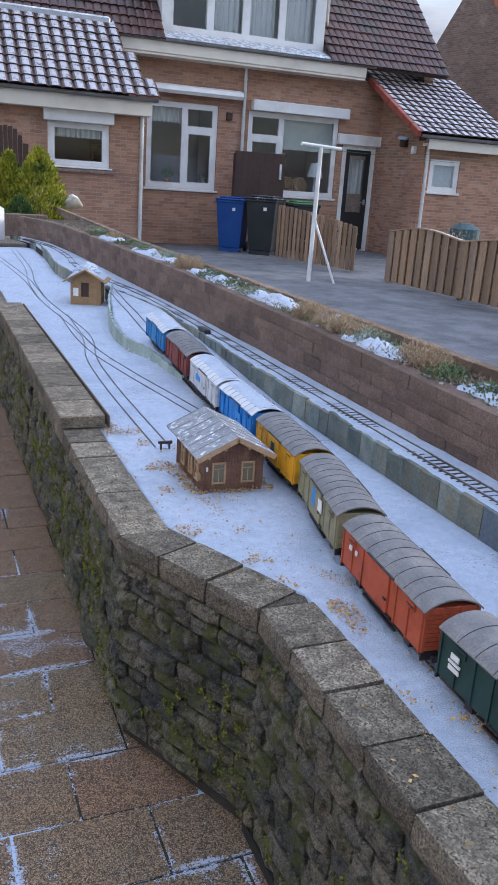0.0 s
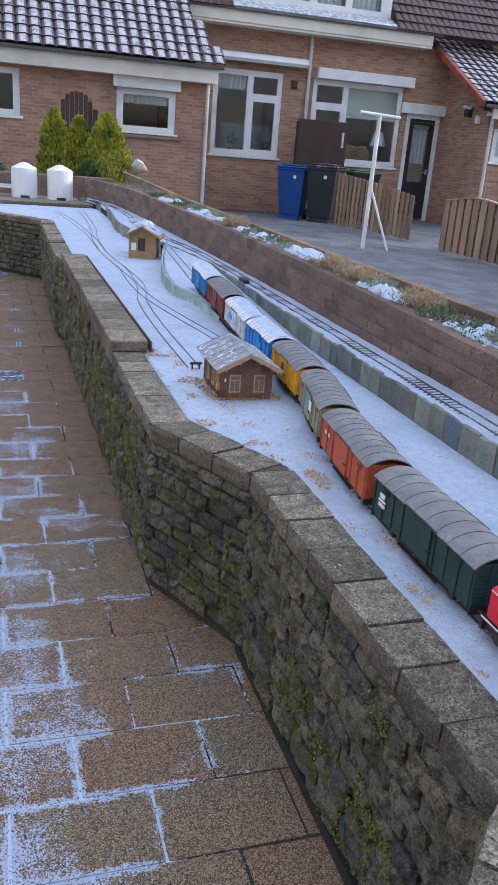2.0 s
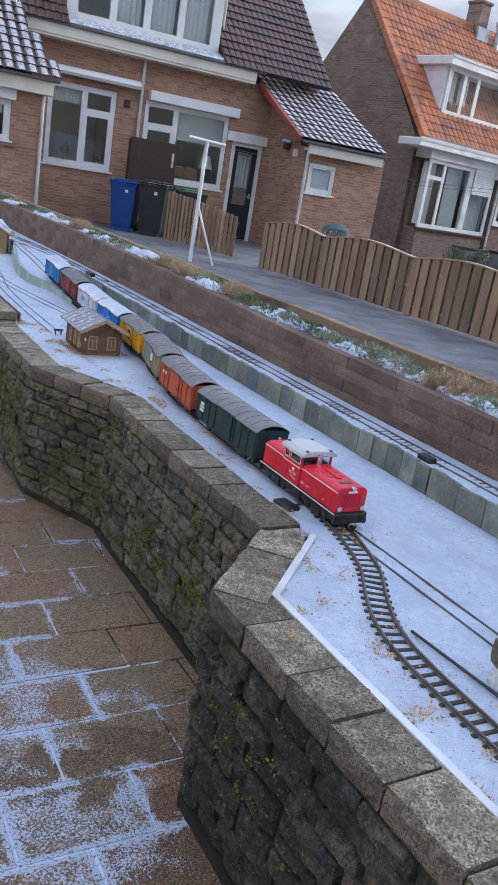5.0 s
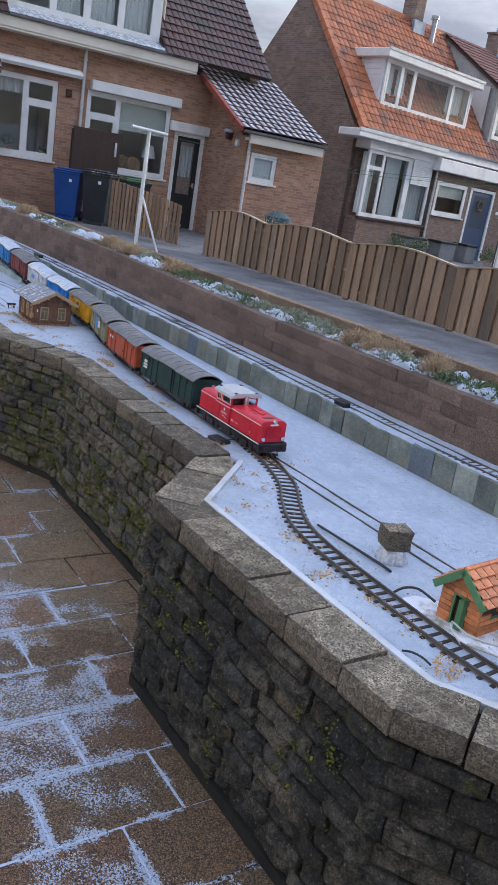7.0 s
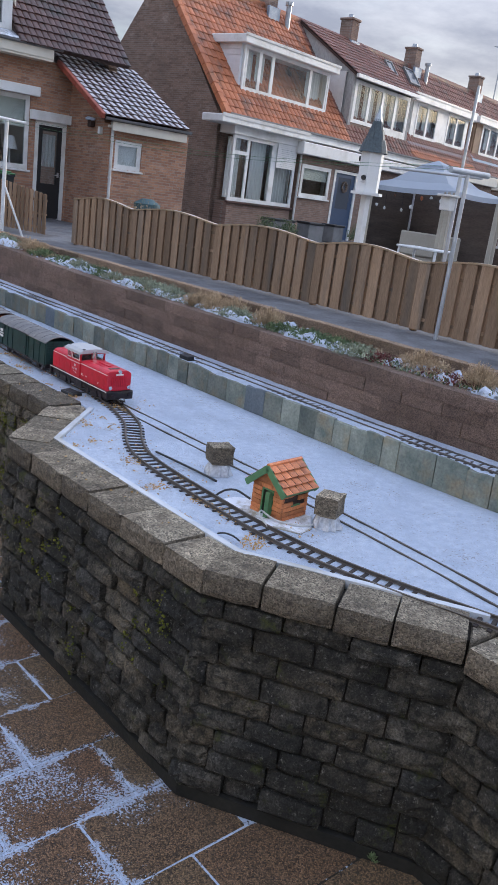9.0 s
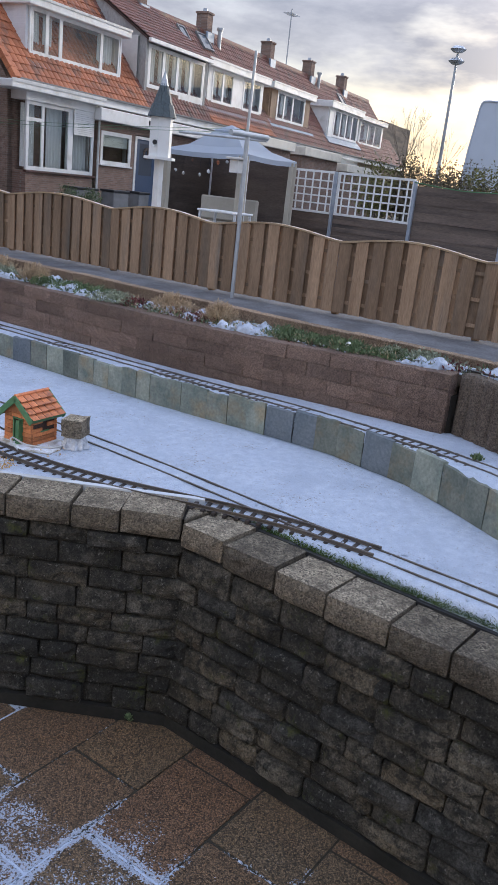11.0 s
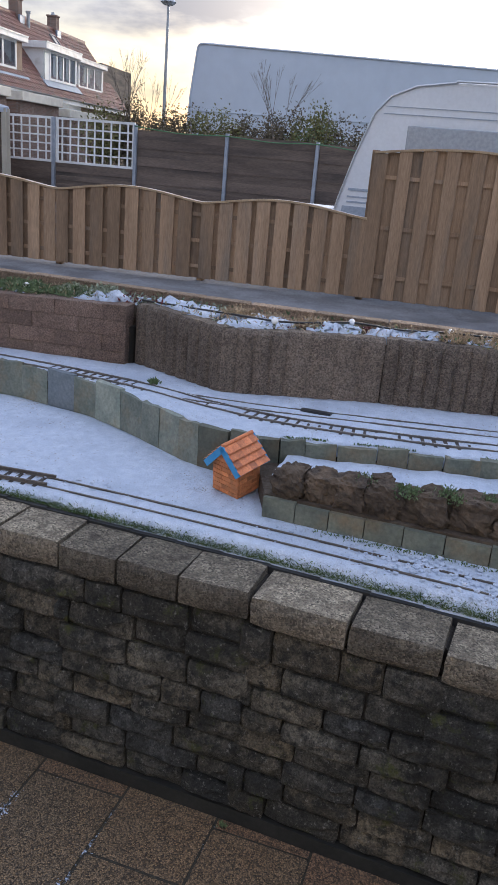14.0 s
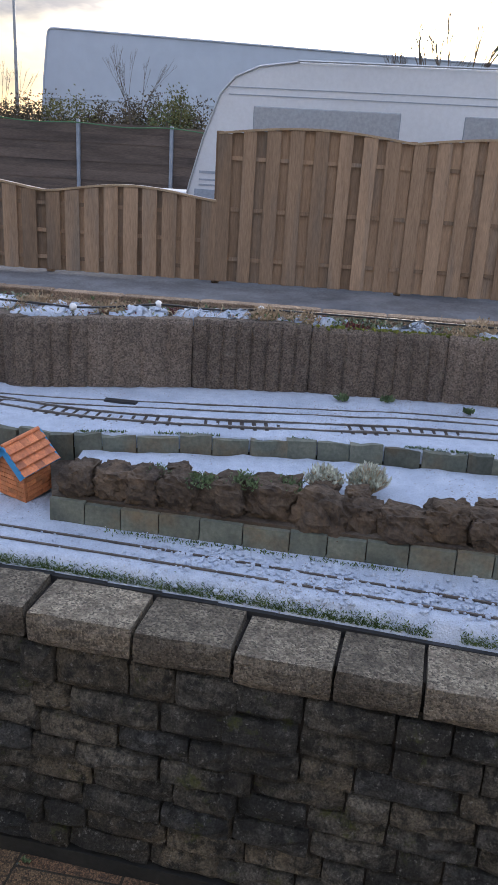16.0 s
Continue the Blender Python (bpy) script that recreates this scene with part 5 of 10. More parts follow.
def boxy_dormer(h, a, b, zb, zt, yd, cladding, lights, over=0.16, roof_h=0.26, boards=False):
    """Flat-roofed dormer: cheeks, roof edge, sill flashing and groups of lights (from, to, cuts) along its front."""
    d = part("dormer", boxes((a, a + 0.12, yd + 0.08, yd + 3.0, zb - 0.1, zt)), M[cladding], h, "boxy dormer with a flat roof")
    part("dormer_cheek", boxes((b - 0.12, b, yd + 0.08, yd + 3.0, zb - 0.1, zt)), M[cladding], d)
    if boards:
        for k in range(8):
            z = zb + (zt - zb) * k / 8
            part("board", bevelled(boxes((a - 0.018, a, yd + 0.06, yd + 2.6, z + 0.006, z + (zt - zb) / 8)), 0.005), M[cladding], d)
    part("dormer_roof", bevelled(boxes((a - over, b + over, yd - 0.22, yd + 3.2, zt, zt + roof_h)), 0.02), M["white_paint"], d)
    part("roof_trim", boxes((a - over - 0.02, b + over + 0.02, yd - 0.245, yd - 0.22, zt + roof_h - 0.05, zt + roof_h + 0.03)), M["grey_pvc"], d)
    part("flashing", extrude_profile(bmesh.new(), [(yd - 0.30, zb - 0.34), (yd + 0.06, zb + 0.03), (yd + 0.06, zb - 0.03), (yd - 0.26, zb - 0.36)], a - 0.2, b + 0.2), M["lead"], d, "blue-grey lead flashing")
    part("side_flashing", extrude_profile(bmesh.new(), [(yd - 0.15, zb - 0.16), (yd + 1.6, zt + 0.05), (yd + 1.75, zt + 0.02), (yd + 0.02, zb - 0.20)], a - 0.16, a + 0.01), M["lead"], d)
    prev = a + 0.12
    for u, v, cuts in lights:
        if u - prev > 0.05:
            part("panel", boxes((prev, u, yd + 0.02, yd + 0.10, zb, zt)), M[cladding], d)
        window(h, "dormer_window", u, v, zb + 0.03, zt, yd, [(p, q, 0.03, 0.97, 0.075) for p, q in zip(cuts, cuts[1:])], frame=0.075, sill=False, spread=-0.03)
        for p, q in zip(cuts, cuts[1:]):
            w = v - u
            if (q - p) * w < 1.4:
                part("curtain", pleats(u + w * p + 0.1, u + w * q - 0.1, zb + 0.12, zt - 0.1, yd + 0.3, 0.03, 0.14), M["curtain"], d, "pale curtain behind the glass")
        prev = v
    if b - 0.12 - prev > 0.05:
        part("panel", boxes((prev, b - 0.12, yd + 0.02, yd + 0.10, zb, zt)), M[cladding], d)
    return d


def chimney(x, z, y=RIDGE_Y, s=0.25, hgt=0.85, flue=False):
    c = thing("chimney", "brown brick chimney on the ridge with a frosted top", "chimney", PIVOT, "chimneys")
    part("shaft", boxes((x - s, x + s, y - 0.3, y + 0.3, z - 0.5, z + hgt)), M["brick_dark_x"], c)
    part("cap", bevelled(boxes((x - s - 0.05, x + s + 0.05, y - 0.35, y + 0.35, z + hgt, z + hgt + 0.09)), 0.015), M["brick_dark_x"], c)
    part("lead_apron", bevelled(boxes((x - s - 0.08, x + s + 0.08, y - 0.42, y - 0.29, z - 0.45, z + 0.08)), 0.02), M["lead"], c)
    bm = bmesh.new()
    tube(bm, (x, y, z + hgt + 0.09), (x, y, z + hgt + 0.26), 0.13, 12, 0.10)
    part("pot", bm, M["zinc"], c)
    if flue:
        bm = bmesh.new()
        tube(bm, (x + 0.75, y - 0.45, z - 0.75), (x + 0.75, y - 0.45, z + 0.30), 0.10, 12)
        tube(bm, (x + 0.75, y - 0.45, z + 0.30), (x + 0.75, y - 0.45, z + 0.42), 0.15, 12)
        part("flue_pipe", bm, M["zinc"], c, "grey metal flue pipe")


def roof_light(h, x, u, w, l):
    """A flat roof window lying on the pantiles, u of the way up the slope."""
    run, rise = RIDGE_Y - NY + 0.35, RIDGE_Z - EAVES + 0.05
    m = slope_matrix(x, NY - 0.35 + u * run, EAVES - 0.05 + u * rise, run, rise)
    bm = bmesh.new()
    for q in ((0, 0.07, 0, l), (w - 0.07, w, 0, l), (0.07, w - 0.07, 0, 0.07), (0.07, w - 0.07, l - 0.07, l)):
        box(bm, *q, 0.05, 0.14, m)
    f = part("roof_window", bm, M["gutter"], h, "roof window in the pantiles")
    bm = bmesh.new()
    box(bm, 0.06, w - 0.06, 0.06, l - 0.06, 0.06, 0.11, m)
    part("pane", bm, M["sky_pane"], f)


M["lead"] = surf("lead_sheet", (0.22, 0.27, 0.34), (0.33, 0.38, 0.45), 0.5, 4.0, 50.0, 0.3, 0.004, 0.3)
M["sky_pane"] = plain("dark_roof_pane", (0.10, 0.11, 0.13), 0.08)
# end house: orange pantiles, wide white dormer, bay window
end_house = row_house(16.3, 23.4, "brick_dark_x", "tile_orange", "brown brick end house with orange pantile roof and white dormer")
boxy_dormer(end_house, 17.40, 22.45, 4.41, 5.80, 19.8, "weatherboard", [(17.52, 22.33, [0.02, 0.17, 0.31, 0.76, 0.98])], boards=True)
bm = extrude_profile(bmesh.new(), [(NY, 0.0), (NY, EAVES - 0.1), (RIDGE_Y, RIDGE_Z - 0.1), (RIDGE_Y + 3.4, EAVES), (RIDGE_Y + 3.4, 0.0)], 16.25, 16.5)
part("gable_wall", bm, M["brick_dark"], end_house, "dark brown brick gable end")
m = slope_matrix(16.16, NY - 0.4, EAVES - 0.06, RIDGE_Y - NY + 0.4, RIDGE_Z - EAVES)
for k in range(15):
    bm = bmesh.new()
    box(bm, -0.06, 0.16, 0.36 * k, 0.36 * k + 0.34, -0.10, 0.07, m)
    part("verge_tile", bm, M["tile_orange"], end_house)
part("bay_base", boxes((16.5, 19.85, 18.95, 19.5, 0.0, 0.94)), M["brick_dark_x"], end_house, "low brick wall under the bay")
part("bay_sill", bevelled(boxes((16.42, 19.9, 18.86, 19.0, 0.90, 0.96)), 0.01), M["tile_brown"], end_house)
window(end_house, "bay_window", 16.5, 18.62, 0.97, 3.0, 18.95, [(0.03, 0.36, 0.74, 0.97, 0.05), (0.03, 0.36, 0.03, 0.74, 0.06), (0.36, 0.97, 0.03, 0.97, 0.06)], frame=0.08, sill=False, room=False)
window(end_house, "bay_window", 18.62, 19.85, 0.97, 3.0, 18.951, [(0.05, 0.95, 0.03, 0.97, 0.06)], frame=0.08, sill=False, room=False)
for k in range(13):
    part("shutter_slat", boxes((18.72, 19.75, 18.90, 18.925, 2.22 + 0.06 * k, 2.272 + 0.06 * k)), M["white_paint"], end_house)
part("bay_fascia", boxes((16.4, 19.9, 18.88, 19.5, 3.0, 3.24)), M["white_paint"], end_house)
part("bay_roof", bevelled(boxes((15.5, 20.0, 18.62, 19.5, 3.24, 3.46)), 0.02), M["white_paint"], end_house, "white flat bay roof")
part("bay_roof_trim", boxes((15.48, 20.02, 18.60, 18.62, 3.40, 3.50)), M["grey_pvc"], end_house)
for a, b in ((16.56, 17.2), (17.75, 18.55), (18.72, 19.78)):
    part("curtain", pleats(a, b, 1.05, 2.92, 19.25, 0.04, 0.15), M["curtain"], end_house, "hanging net curtain")
downpipe(end_house, 20.05, 18.9, 0.1, 3.3, 0.04)
# raised-roof neighbour: the slope is lifted to a wide window strip, a rendered cheek closes its side
mid_house = row_house(23.4, 28.2, "brick_dark_x", "tile_grey", "terraced house with a raised roof and a wide strip of windows")
bm = extrude_profile(bmesh.new(), [(19.62, 3.55), (19.62, 6.02), (22.5, 7.80), (22.5, 6.9)], 23.62, 23.78)
part("cheek", bm, M["grey_render"], mid_house, "weathered grey rendered cheek")
part("cheek", extrude_profile(bmesh.new(), [(19.62, 3.55), (19.62, 6.02), (22.5, 7.80), (22.5, 6.9)], 28.02, 28.18), M["grey_render"], mid_house)
tiled_roof(mid_house, 23.55, 28.2, 19.42, 6.03, 22.55, 7.96, 0.25, 0.36, "tile_grey", False, "shallow raised pantile slope", name="raised_roof")
part("roof_edge", bevelled(boxes((23.5, 28.25, 19.34, 19.46, 5.90, 6.04)), 0.01), M["white_paint"], mid_house)
part("upper_wall", boxes((23.78, 26.1, 19.64, 19.8, 3.5, 4.36)), M["brick_dark_x"], mid_house)
part("upper_panel", boxes((26.1, 28.02, 19.63, 19.8, 3.5, 4.36)), M["white_paint"], mid_house, "white panel under the windows")
window(mid_house, "strip_window", 23.8, 28.0, 4.36, 5.88, 19.62, [(0.02, 0.26, 0.03, 0.97, 0.09), (0.26, 0.50, 0.03, 0.97, 0.09), (0.50, 0.74, 0.03, 0.97, 0.09), (0.74, 0.98, 0.03, 0.97, 0.09)], frame=0.09, sill=False)
for k in range(4):
    part("curtain", pleats(23.98 + 1.0 * k, 24.75 + 1.0 * k, 4.45, 5.8, 19.95, 0.03, 0.14), M["curtain"], mid_house, "pale curtain behind the glass")
roof_light(mid_house, 27.0, 0.80, 0.6, 0.75)
# the rest of the row
house_c = row_house(28.2, 34.4, "brick_pale_x", "tile_grey", "terraced house with a cream-edged dormer above orange tiles")
boxy_dormer(house_c, 28.6, 34.2, 4.48, 5.90, 19.84, "white_paint", [(29.1, 31.05, [0.02, 0.5, 0.98]), (32.0, 33.85, [0.02, 0.5, 0.98])], 0.2, 0.30)
tiled_roof(house_c, 28.2, 34.4, NY - 0.40, EAVES + 0.0, 19.92, 4.36, 0.25, 0.36, "tile_orange", False, "orange pantiles below the dormer", name="lower_roof")
roof_light(house_c, 29.7, 0.80, 0.6, 0.75)
roof_light(house_c, 31.4, 0.78, 0.9, 0.9)
house_d = row_house(34.4, 40.3, "brick_pale_x", "tile_grey", "terraced house with a brown clad dormer")
boxy_dormer(house_d, 34.9, 40.0, 4.50, 5.90, 19.84, "brown_clad", [(35.7, 39.2, [0.02, 0.25, 0.55, 0.98])], 0.15, 0.30)
house_e = row_house(40.3, 47.6, "white_paint", "tile_grey", "terraced house with white dormer")
boxy_dormer(house_e, 42.4, 47.5, 4.4, 5.95, 19.7, "white_paint", [(43.2, 47.3, [0.02, 0.26, 0.5, 0.74, 0.98])], 0.2, 0.35)
house_f = row_house(47.6, 56.3, "brick_pale_x", "tile_grey", "last terraced house with a low white dormer")
boxy_dormer(house_f, 47.9, 52.8, 4.45, 5.88, 19.84, "white_paint", [(48.1, 52.5, [0.02, 0.35, 0.65, 0.98])], 0.1, 0.25)
roof_light(house_f, 49.0, 0.74, 0.8, 0.8)
for x, tall in ((21.6, True), (27.1, False), (32.6, True), (39.5, False), (45.2, True), (50.8, False)):
    chimney(x, RIDGE_Z - 0.1, flue=tall)
aerial = thing("roof_aerial", "thin television aerial on the ridge of the row", "aerial", PIVOT)
bm = bmesh.new()
tube(bm, (42.0, RIDGE_Y, RIDGE_Z - 0.2), (42.0, RIDGE_Y, RIDGE_Z + 3.0), 0.035, 8)
part("mast", bm, M["zinc"], aerial)
bm = bmesh.new()
tube(bm, (41.4, RIDGE_Y, RIDGE_Z + 2.7), (42.6, RIDGE_Y, RIDGE_Z + 2.75), 0.025, 8)
for k in range(5):
    tube(bm, (41.5 + 0.25 * k, RIDGE_Y - 0.3, RIDGE_Z + 2.72), (41.5 + 0.25 * k, RIDGE_Y + 0.3, RIDGE_Z + 2.72), 0.015, 6)
part("antenna", bm, M["zinc"], aerial)
# low extensions with flat roofs behind the tent and the trellis
for a, b, zt in ((28.6, 33.4, 3.35), (34.6, 39.6, 3.30), (40.6, 46.6, 2.9)):
    ex = thing("flat_extension", "low extension with a cream flat roof edge", "extension", PIVOT, "extensions")
    part("wall", boxes((a + 0.1, b - 0.1, 17.7, NY, 0.0, zt - 0.4)), M["brick_dark_x"], ex)
    part("roof_edge", bevelled(boxes((a, b, 17.5, NY, zt - 0.4, zt)), 0.02), M["cream_paint"], ex)
# back porch with window and blue door
porch = thing("back_porch", "white back porch with window and blue door", "porch", PIVOT)
part("porch_wall", wall_with_openings(20.1, 28.3, 0.0, 2.78, 18.92, 0.2, [(20.2, 22.0, 1.40, 2.5), (22.25, 23.85, 0.0, 2.55)]), M["brick_dark_x"], porch)
window(porch, "window", 20.2, 22.0, 1.40, 2.5, 18.9, [(0.04, 0.96, 0.06, 0.94, 0.06)])
part("blind", boxes((20.3, 21.9, 19.0, 19.02, 2.0, 2.44)), M["blind"], porch, "half lowered pale blind")
part("roof_edge", bevelled(boxes((19.75, 28.5, 18.6, 19.6, 2.80, 3.20)), 0.02), M["white_paint"], porch, "white flat roof edge")
M["blue_door"] = plain("dark_blue_paint", (0.045, 0.075, 0.14), 0.4)
dr_f = part("door_frame", boxes((22.25, 22.37, 18.9, 19.05, 0.0, 2.52), (23.73, 23.85, 18.9, 19.05, 0.0, 2.52), (22.37, 23.73, 18.9, 19.05, 2.42, 2.52)), M["white_paint"], porch)
part("door", boxes((22.37, 23.73, 18.95, 19.0, 0.0, 1.15), (22.37, 22.62, 18.95, 19.0, 1.15, 2.42), (23.48, 23.73, 18.95, 19.0, 1.15, 2.42), (22.62, 23.48, 18.95, 19.0, 2.28, 2.42)), M["blue_door"], porch, "dark blue back door")
part("pane", boxes((22.62, 23.48, 18.96, 18.975, 1.15, 2.28)), M["sky_pane"], dr_f)
bm = bmesh.new()
for k in range(14):
    a = k * math.pi / 7
    clump(bm, (23.05 + 0.15 * math.cos(a), 18.93, 1.95 + 0.17 * math.sin(a)), 0.06, random.Random(k), 0.8, 1)
part("wreath", bm, M["fence_dark"], dr_f, "dark wreath hanging on the door")
bm = boxes((54.2, 61.0, 20.5, 24, 0, 6.5))
bmesh.ops.transform(bm, matrix=PIVOT, verts=bm.verts)
tagged(finish("flat_annex", bevelled(bm, 0.02), M["fence_dark"]), "dark flat-roofed annex at the end of the terrace", "house")

# --- far things
M["hall_sheet"] = surf("pale_blue_hall_sheet", (0.58, 0.63, 0.71), (0.64, 0.69, 0.76), 0.5, 0.15, 0.8, 0.0, 0.01)
hall = thing("storage_hall", "long pale blue sheeted hall with rounded edge", "building")
prof = [(23.2, 0.0), (22.86, 5.3), (22.5, 8.3), (22.42, 8.62), (22.25, 8.76), (21.9, 8.78), (-60.0, 5.6), (-60.0, 0.0)]
part("shell", extrude_profile(bmesh.new(), prof, 60.0, 90.0), M["hall_sheet"], hall)
bm = bmesh.new()
edge = prof[:7]
for a, b in zip(edge, edge[1:]):
    tube(bm, (59.98, *a), (59.98, *b), 0.07, 8)
part("roof_edge", bm, M["hall_sheet"], hall, "pale metal edge profile")
for k in range(3):
    part("seam", boxes((59.94, 60.0, -59.0, 23.0, 1.6 + 1.3 * k, 1.66 + 1.3 * k)), M["hall_sheet"], hall)
mast = thing("radio_mast", "slim steel mast with two round platforms", "mast", Matrix.Translation((60, 24.95, 0)))
bm = bmesh.new()
tube(bm, (0, 0, 0), (0, 0, 12.4), 0.16, 10, 0.08)
part("pole", bm, M["zinc"], mast)
for z in (11.4, 12.2):
    bm = bmesh.new()
    tube(bm, (0, 0, z - 0.2), (0, 0, z), 0.35, 16, 0.6)
    tube(bm, (0, 0, z), (0, 0, z + 0.2), 0.6, 16, 0.35)
    part("platform", bm, M["zinc"], mast)

# ---------------------------------------------------------------- the model train
M["loco_red"] = surf("loco_red", (0.50, 0.018, 0.035), (0.58, 0.018, 0.045), 0.34, 40.0, 300.0, 0.04, 0.0004, c3=(0.42, 0.02, 0.03), stain=30.0)
M["loco_roof"] = surf("loco_roof_grey", (0.40, 0.41, 0.43), (0.50, 0.51, 0.53), 0.5, 40.0, 300.0, 0.04, 0.0004, c3=(0.42, 0.42, 0.41), stain=40.0)
M["train_black"] = surf("train_black", (0.012, 0.012, 0.013), (0.028, 0.018, 0.025), 0.5, 60.0, 300.0, 0.1, 0.0005, c3=(0.05, 0.045, 0.04), stain=50.0)
M["steel_wheel"] = plain("steel_wheel", (0.35, 0.34, 0.33), 0.35, 0.9)
M["line_white"] = plain("white_line", (0.75, 0.74, 0.72), 0.5)
M["chrome"] = plain("bright_pipe", (0.7, 0.7, 0.7), 0.2, 0.95)
M["clear"] = glass_mat("train_glass")
M["cab_dark"] = plain("cab_inside", (0.10, 0.085, 0.07), 0.8)
for key, c in (("green", (0.018, 0.050, 0.046)), ("orange", (0.42, 0.085, 0.035)), ("olive", (0.27, 0.25, 0.15)), ("yellow", (0.72, 0.36, 0.012)), ("blue", (0.025, 0.19, 0.55)),
               ("white", (0.58, 0.59, 0.62)), ("red", (0.20, 0.045, 0.035)), ("bluew", (0.05, 0.22, 0.52))):
    d = tuple(v * 0.82 for v in c)
    M["wagon_" + key] = surf("wagon_paint_" + key, d, c, 0.6, 30.0, 260.0, 0.12, 0.0006, c3=tuple(v * 0.62 for v in c), stain=28.0)
M["wagon_roof"] = surf("wagon_roof_grey", (0.145, 0.145, 0.15), (0.205, 0.20, 0.20), 0.75, 25.0, 260.0, 0.15, 0.0006, c3=(0.23, 0.22, 0.21), stain=18.0)
M["wagon_roof_pale"] = surf("wagon_roof_pale", (0.50, 0.52, 0.55), (0.66, 0.68, 0.72), 0.7, 25.0, 260.0, 0.1, 0.0006)
M["decal_blue"] = plain("decal_blue", (0.03, 0.22, 0.60), 0.5)


def arc_lengths(line):
    out = [0.0]
    for a, b in zip(line, line[1:]):
        out.append(out[-1] + (b - a).length)
    return out


MAIN_S = arc_lengths(main_line)


def on_main(s):
    for i in range(len(MAIN_S) - 1):
        if MAIN_S[i] <= s <= MAIN_S[i + 1]:
            return main_line[i].lerp(main_line[i + 1], (s - MAIN_S[i]) / (MAIN_S[i + 1] - MAIN_S[i]))
    return main_line[-1].copy()


def s_of_y(y):
    for i in range(len(main_line) - 1):
        if main_line[i + 1].y <= y <= main_line[i].y:
            return MAIN_S[i] + (main_line[i].y - y)
    return 0.0


RAIL_TOP = 0.0043


def stand_on_track(s, wheelbase):
    """Pose of a vehicle whose middle is at s along the main line, nose to the south."""
    a, b = on_main(s - wheelbase / 2), on_main(s + wheelbase / 2)
    a.z, b.z = on_deck(a.x, a.y) + RAIL_TOP, on_deck(b.x, b.y) + RAIL_TOP
    d = b - a
    c = (a + b) / 2
    return Matrix.Translation(c) @ d.to_track_quat('X', 'Z').to_matrix().to_4x4()


def wheelset(parent, x, r=0.0155, gauge=0.0235):
    bm = bmesh.new()
    tube(bm, (x, -0.03, r), (x, 0.03, r), 0.003, 8)
    for s in (-1, 1):
        tube(bm, (x, s * (gauge - 0.0035), r), (x, s * (gauge + 0.003), r), r, 20)
        tube(bm, (x, s * (gauge - 0.006), r), (x, s * (gauge - 0.0035), r), r + 0.002, 20)
    return part("wheelset", bm, M["steel_wheel"], parent, "steel wheels on their axle")


def arch_roof(L, W, z, rise, t, over):
    """Curved wagon roof."""
    n = 10
    outer, inner = [], []
    for i in range(n + 1):
        u = -1 + 2 * i / n
        y = u * (W / 2 + over)
        h = z + rise * (1 - u * u) - 0.004 * abs(u) ** 6
        outer.append((y, h))
        inner.append((y * 0.985, h - t))
    return extrude_profile(bmesh.new(), outer + inner[::-1], -L / 2 - over, L / 2 + over)


def coupler(parent, x, d):
    bm = boxes((x, x + d * 0.022, -0.004, 0.004, 0.014, 0.019))
    bmesh.ops.create_cone(bm, cap_ends=False, segments=12, radius1=0.009, radius2=0.009, depth=0.003, matrix=Matrix.Translation((x + d * 0.018, 0, 0.0165)))
    box(bm, x + d * 0.018, x + d * 0.024, -0.0015, 0.0015, 0.006, 0.016)
    return part("coupler", bm, M["train_black"], parent)


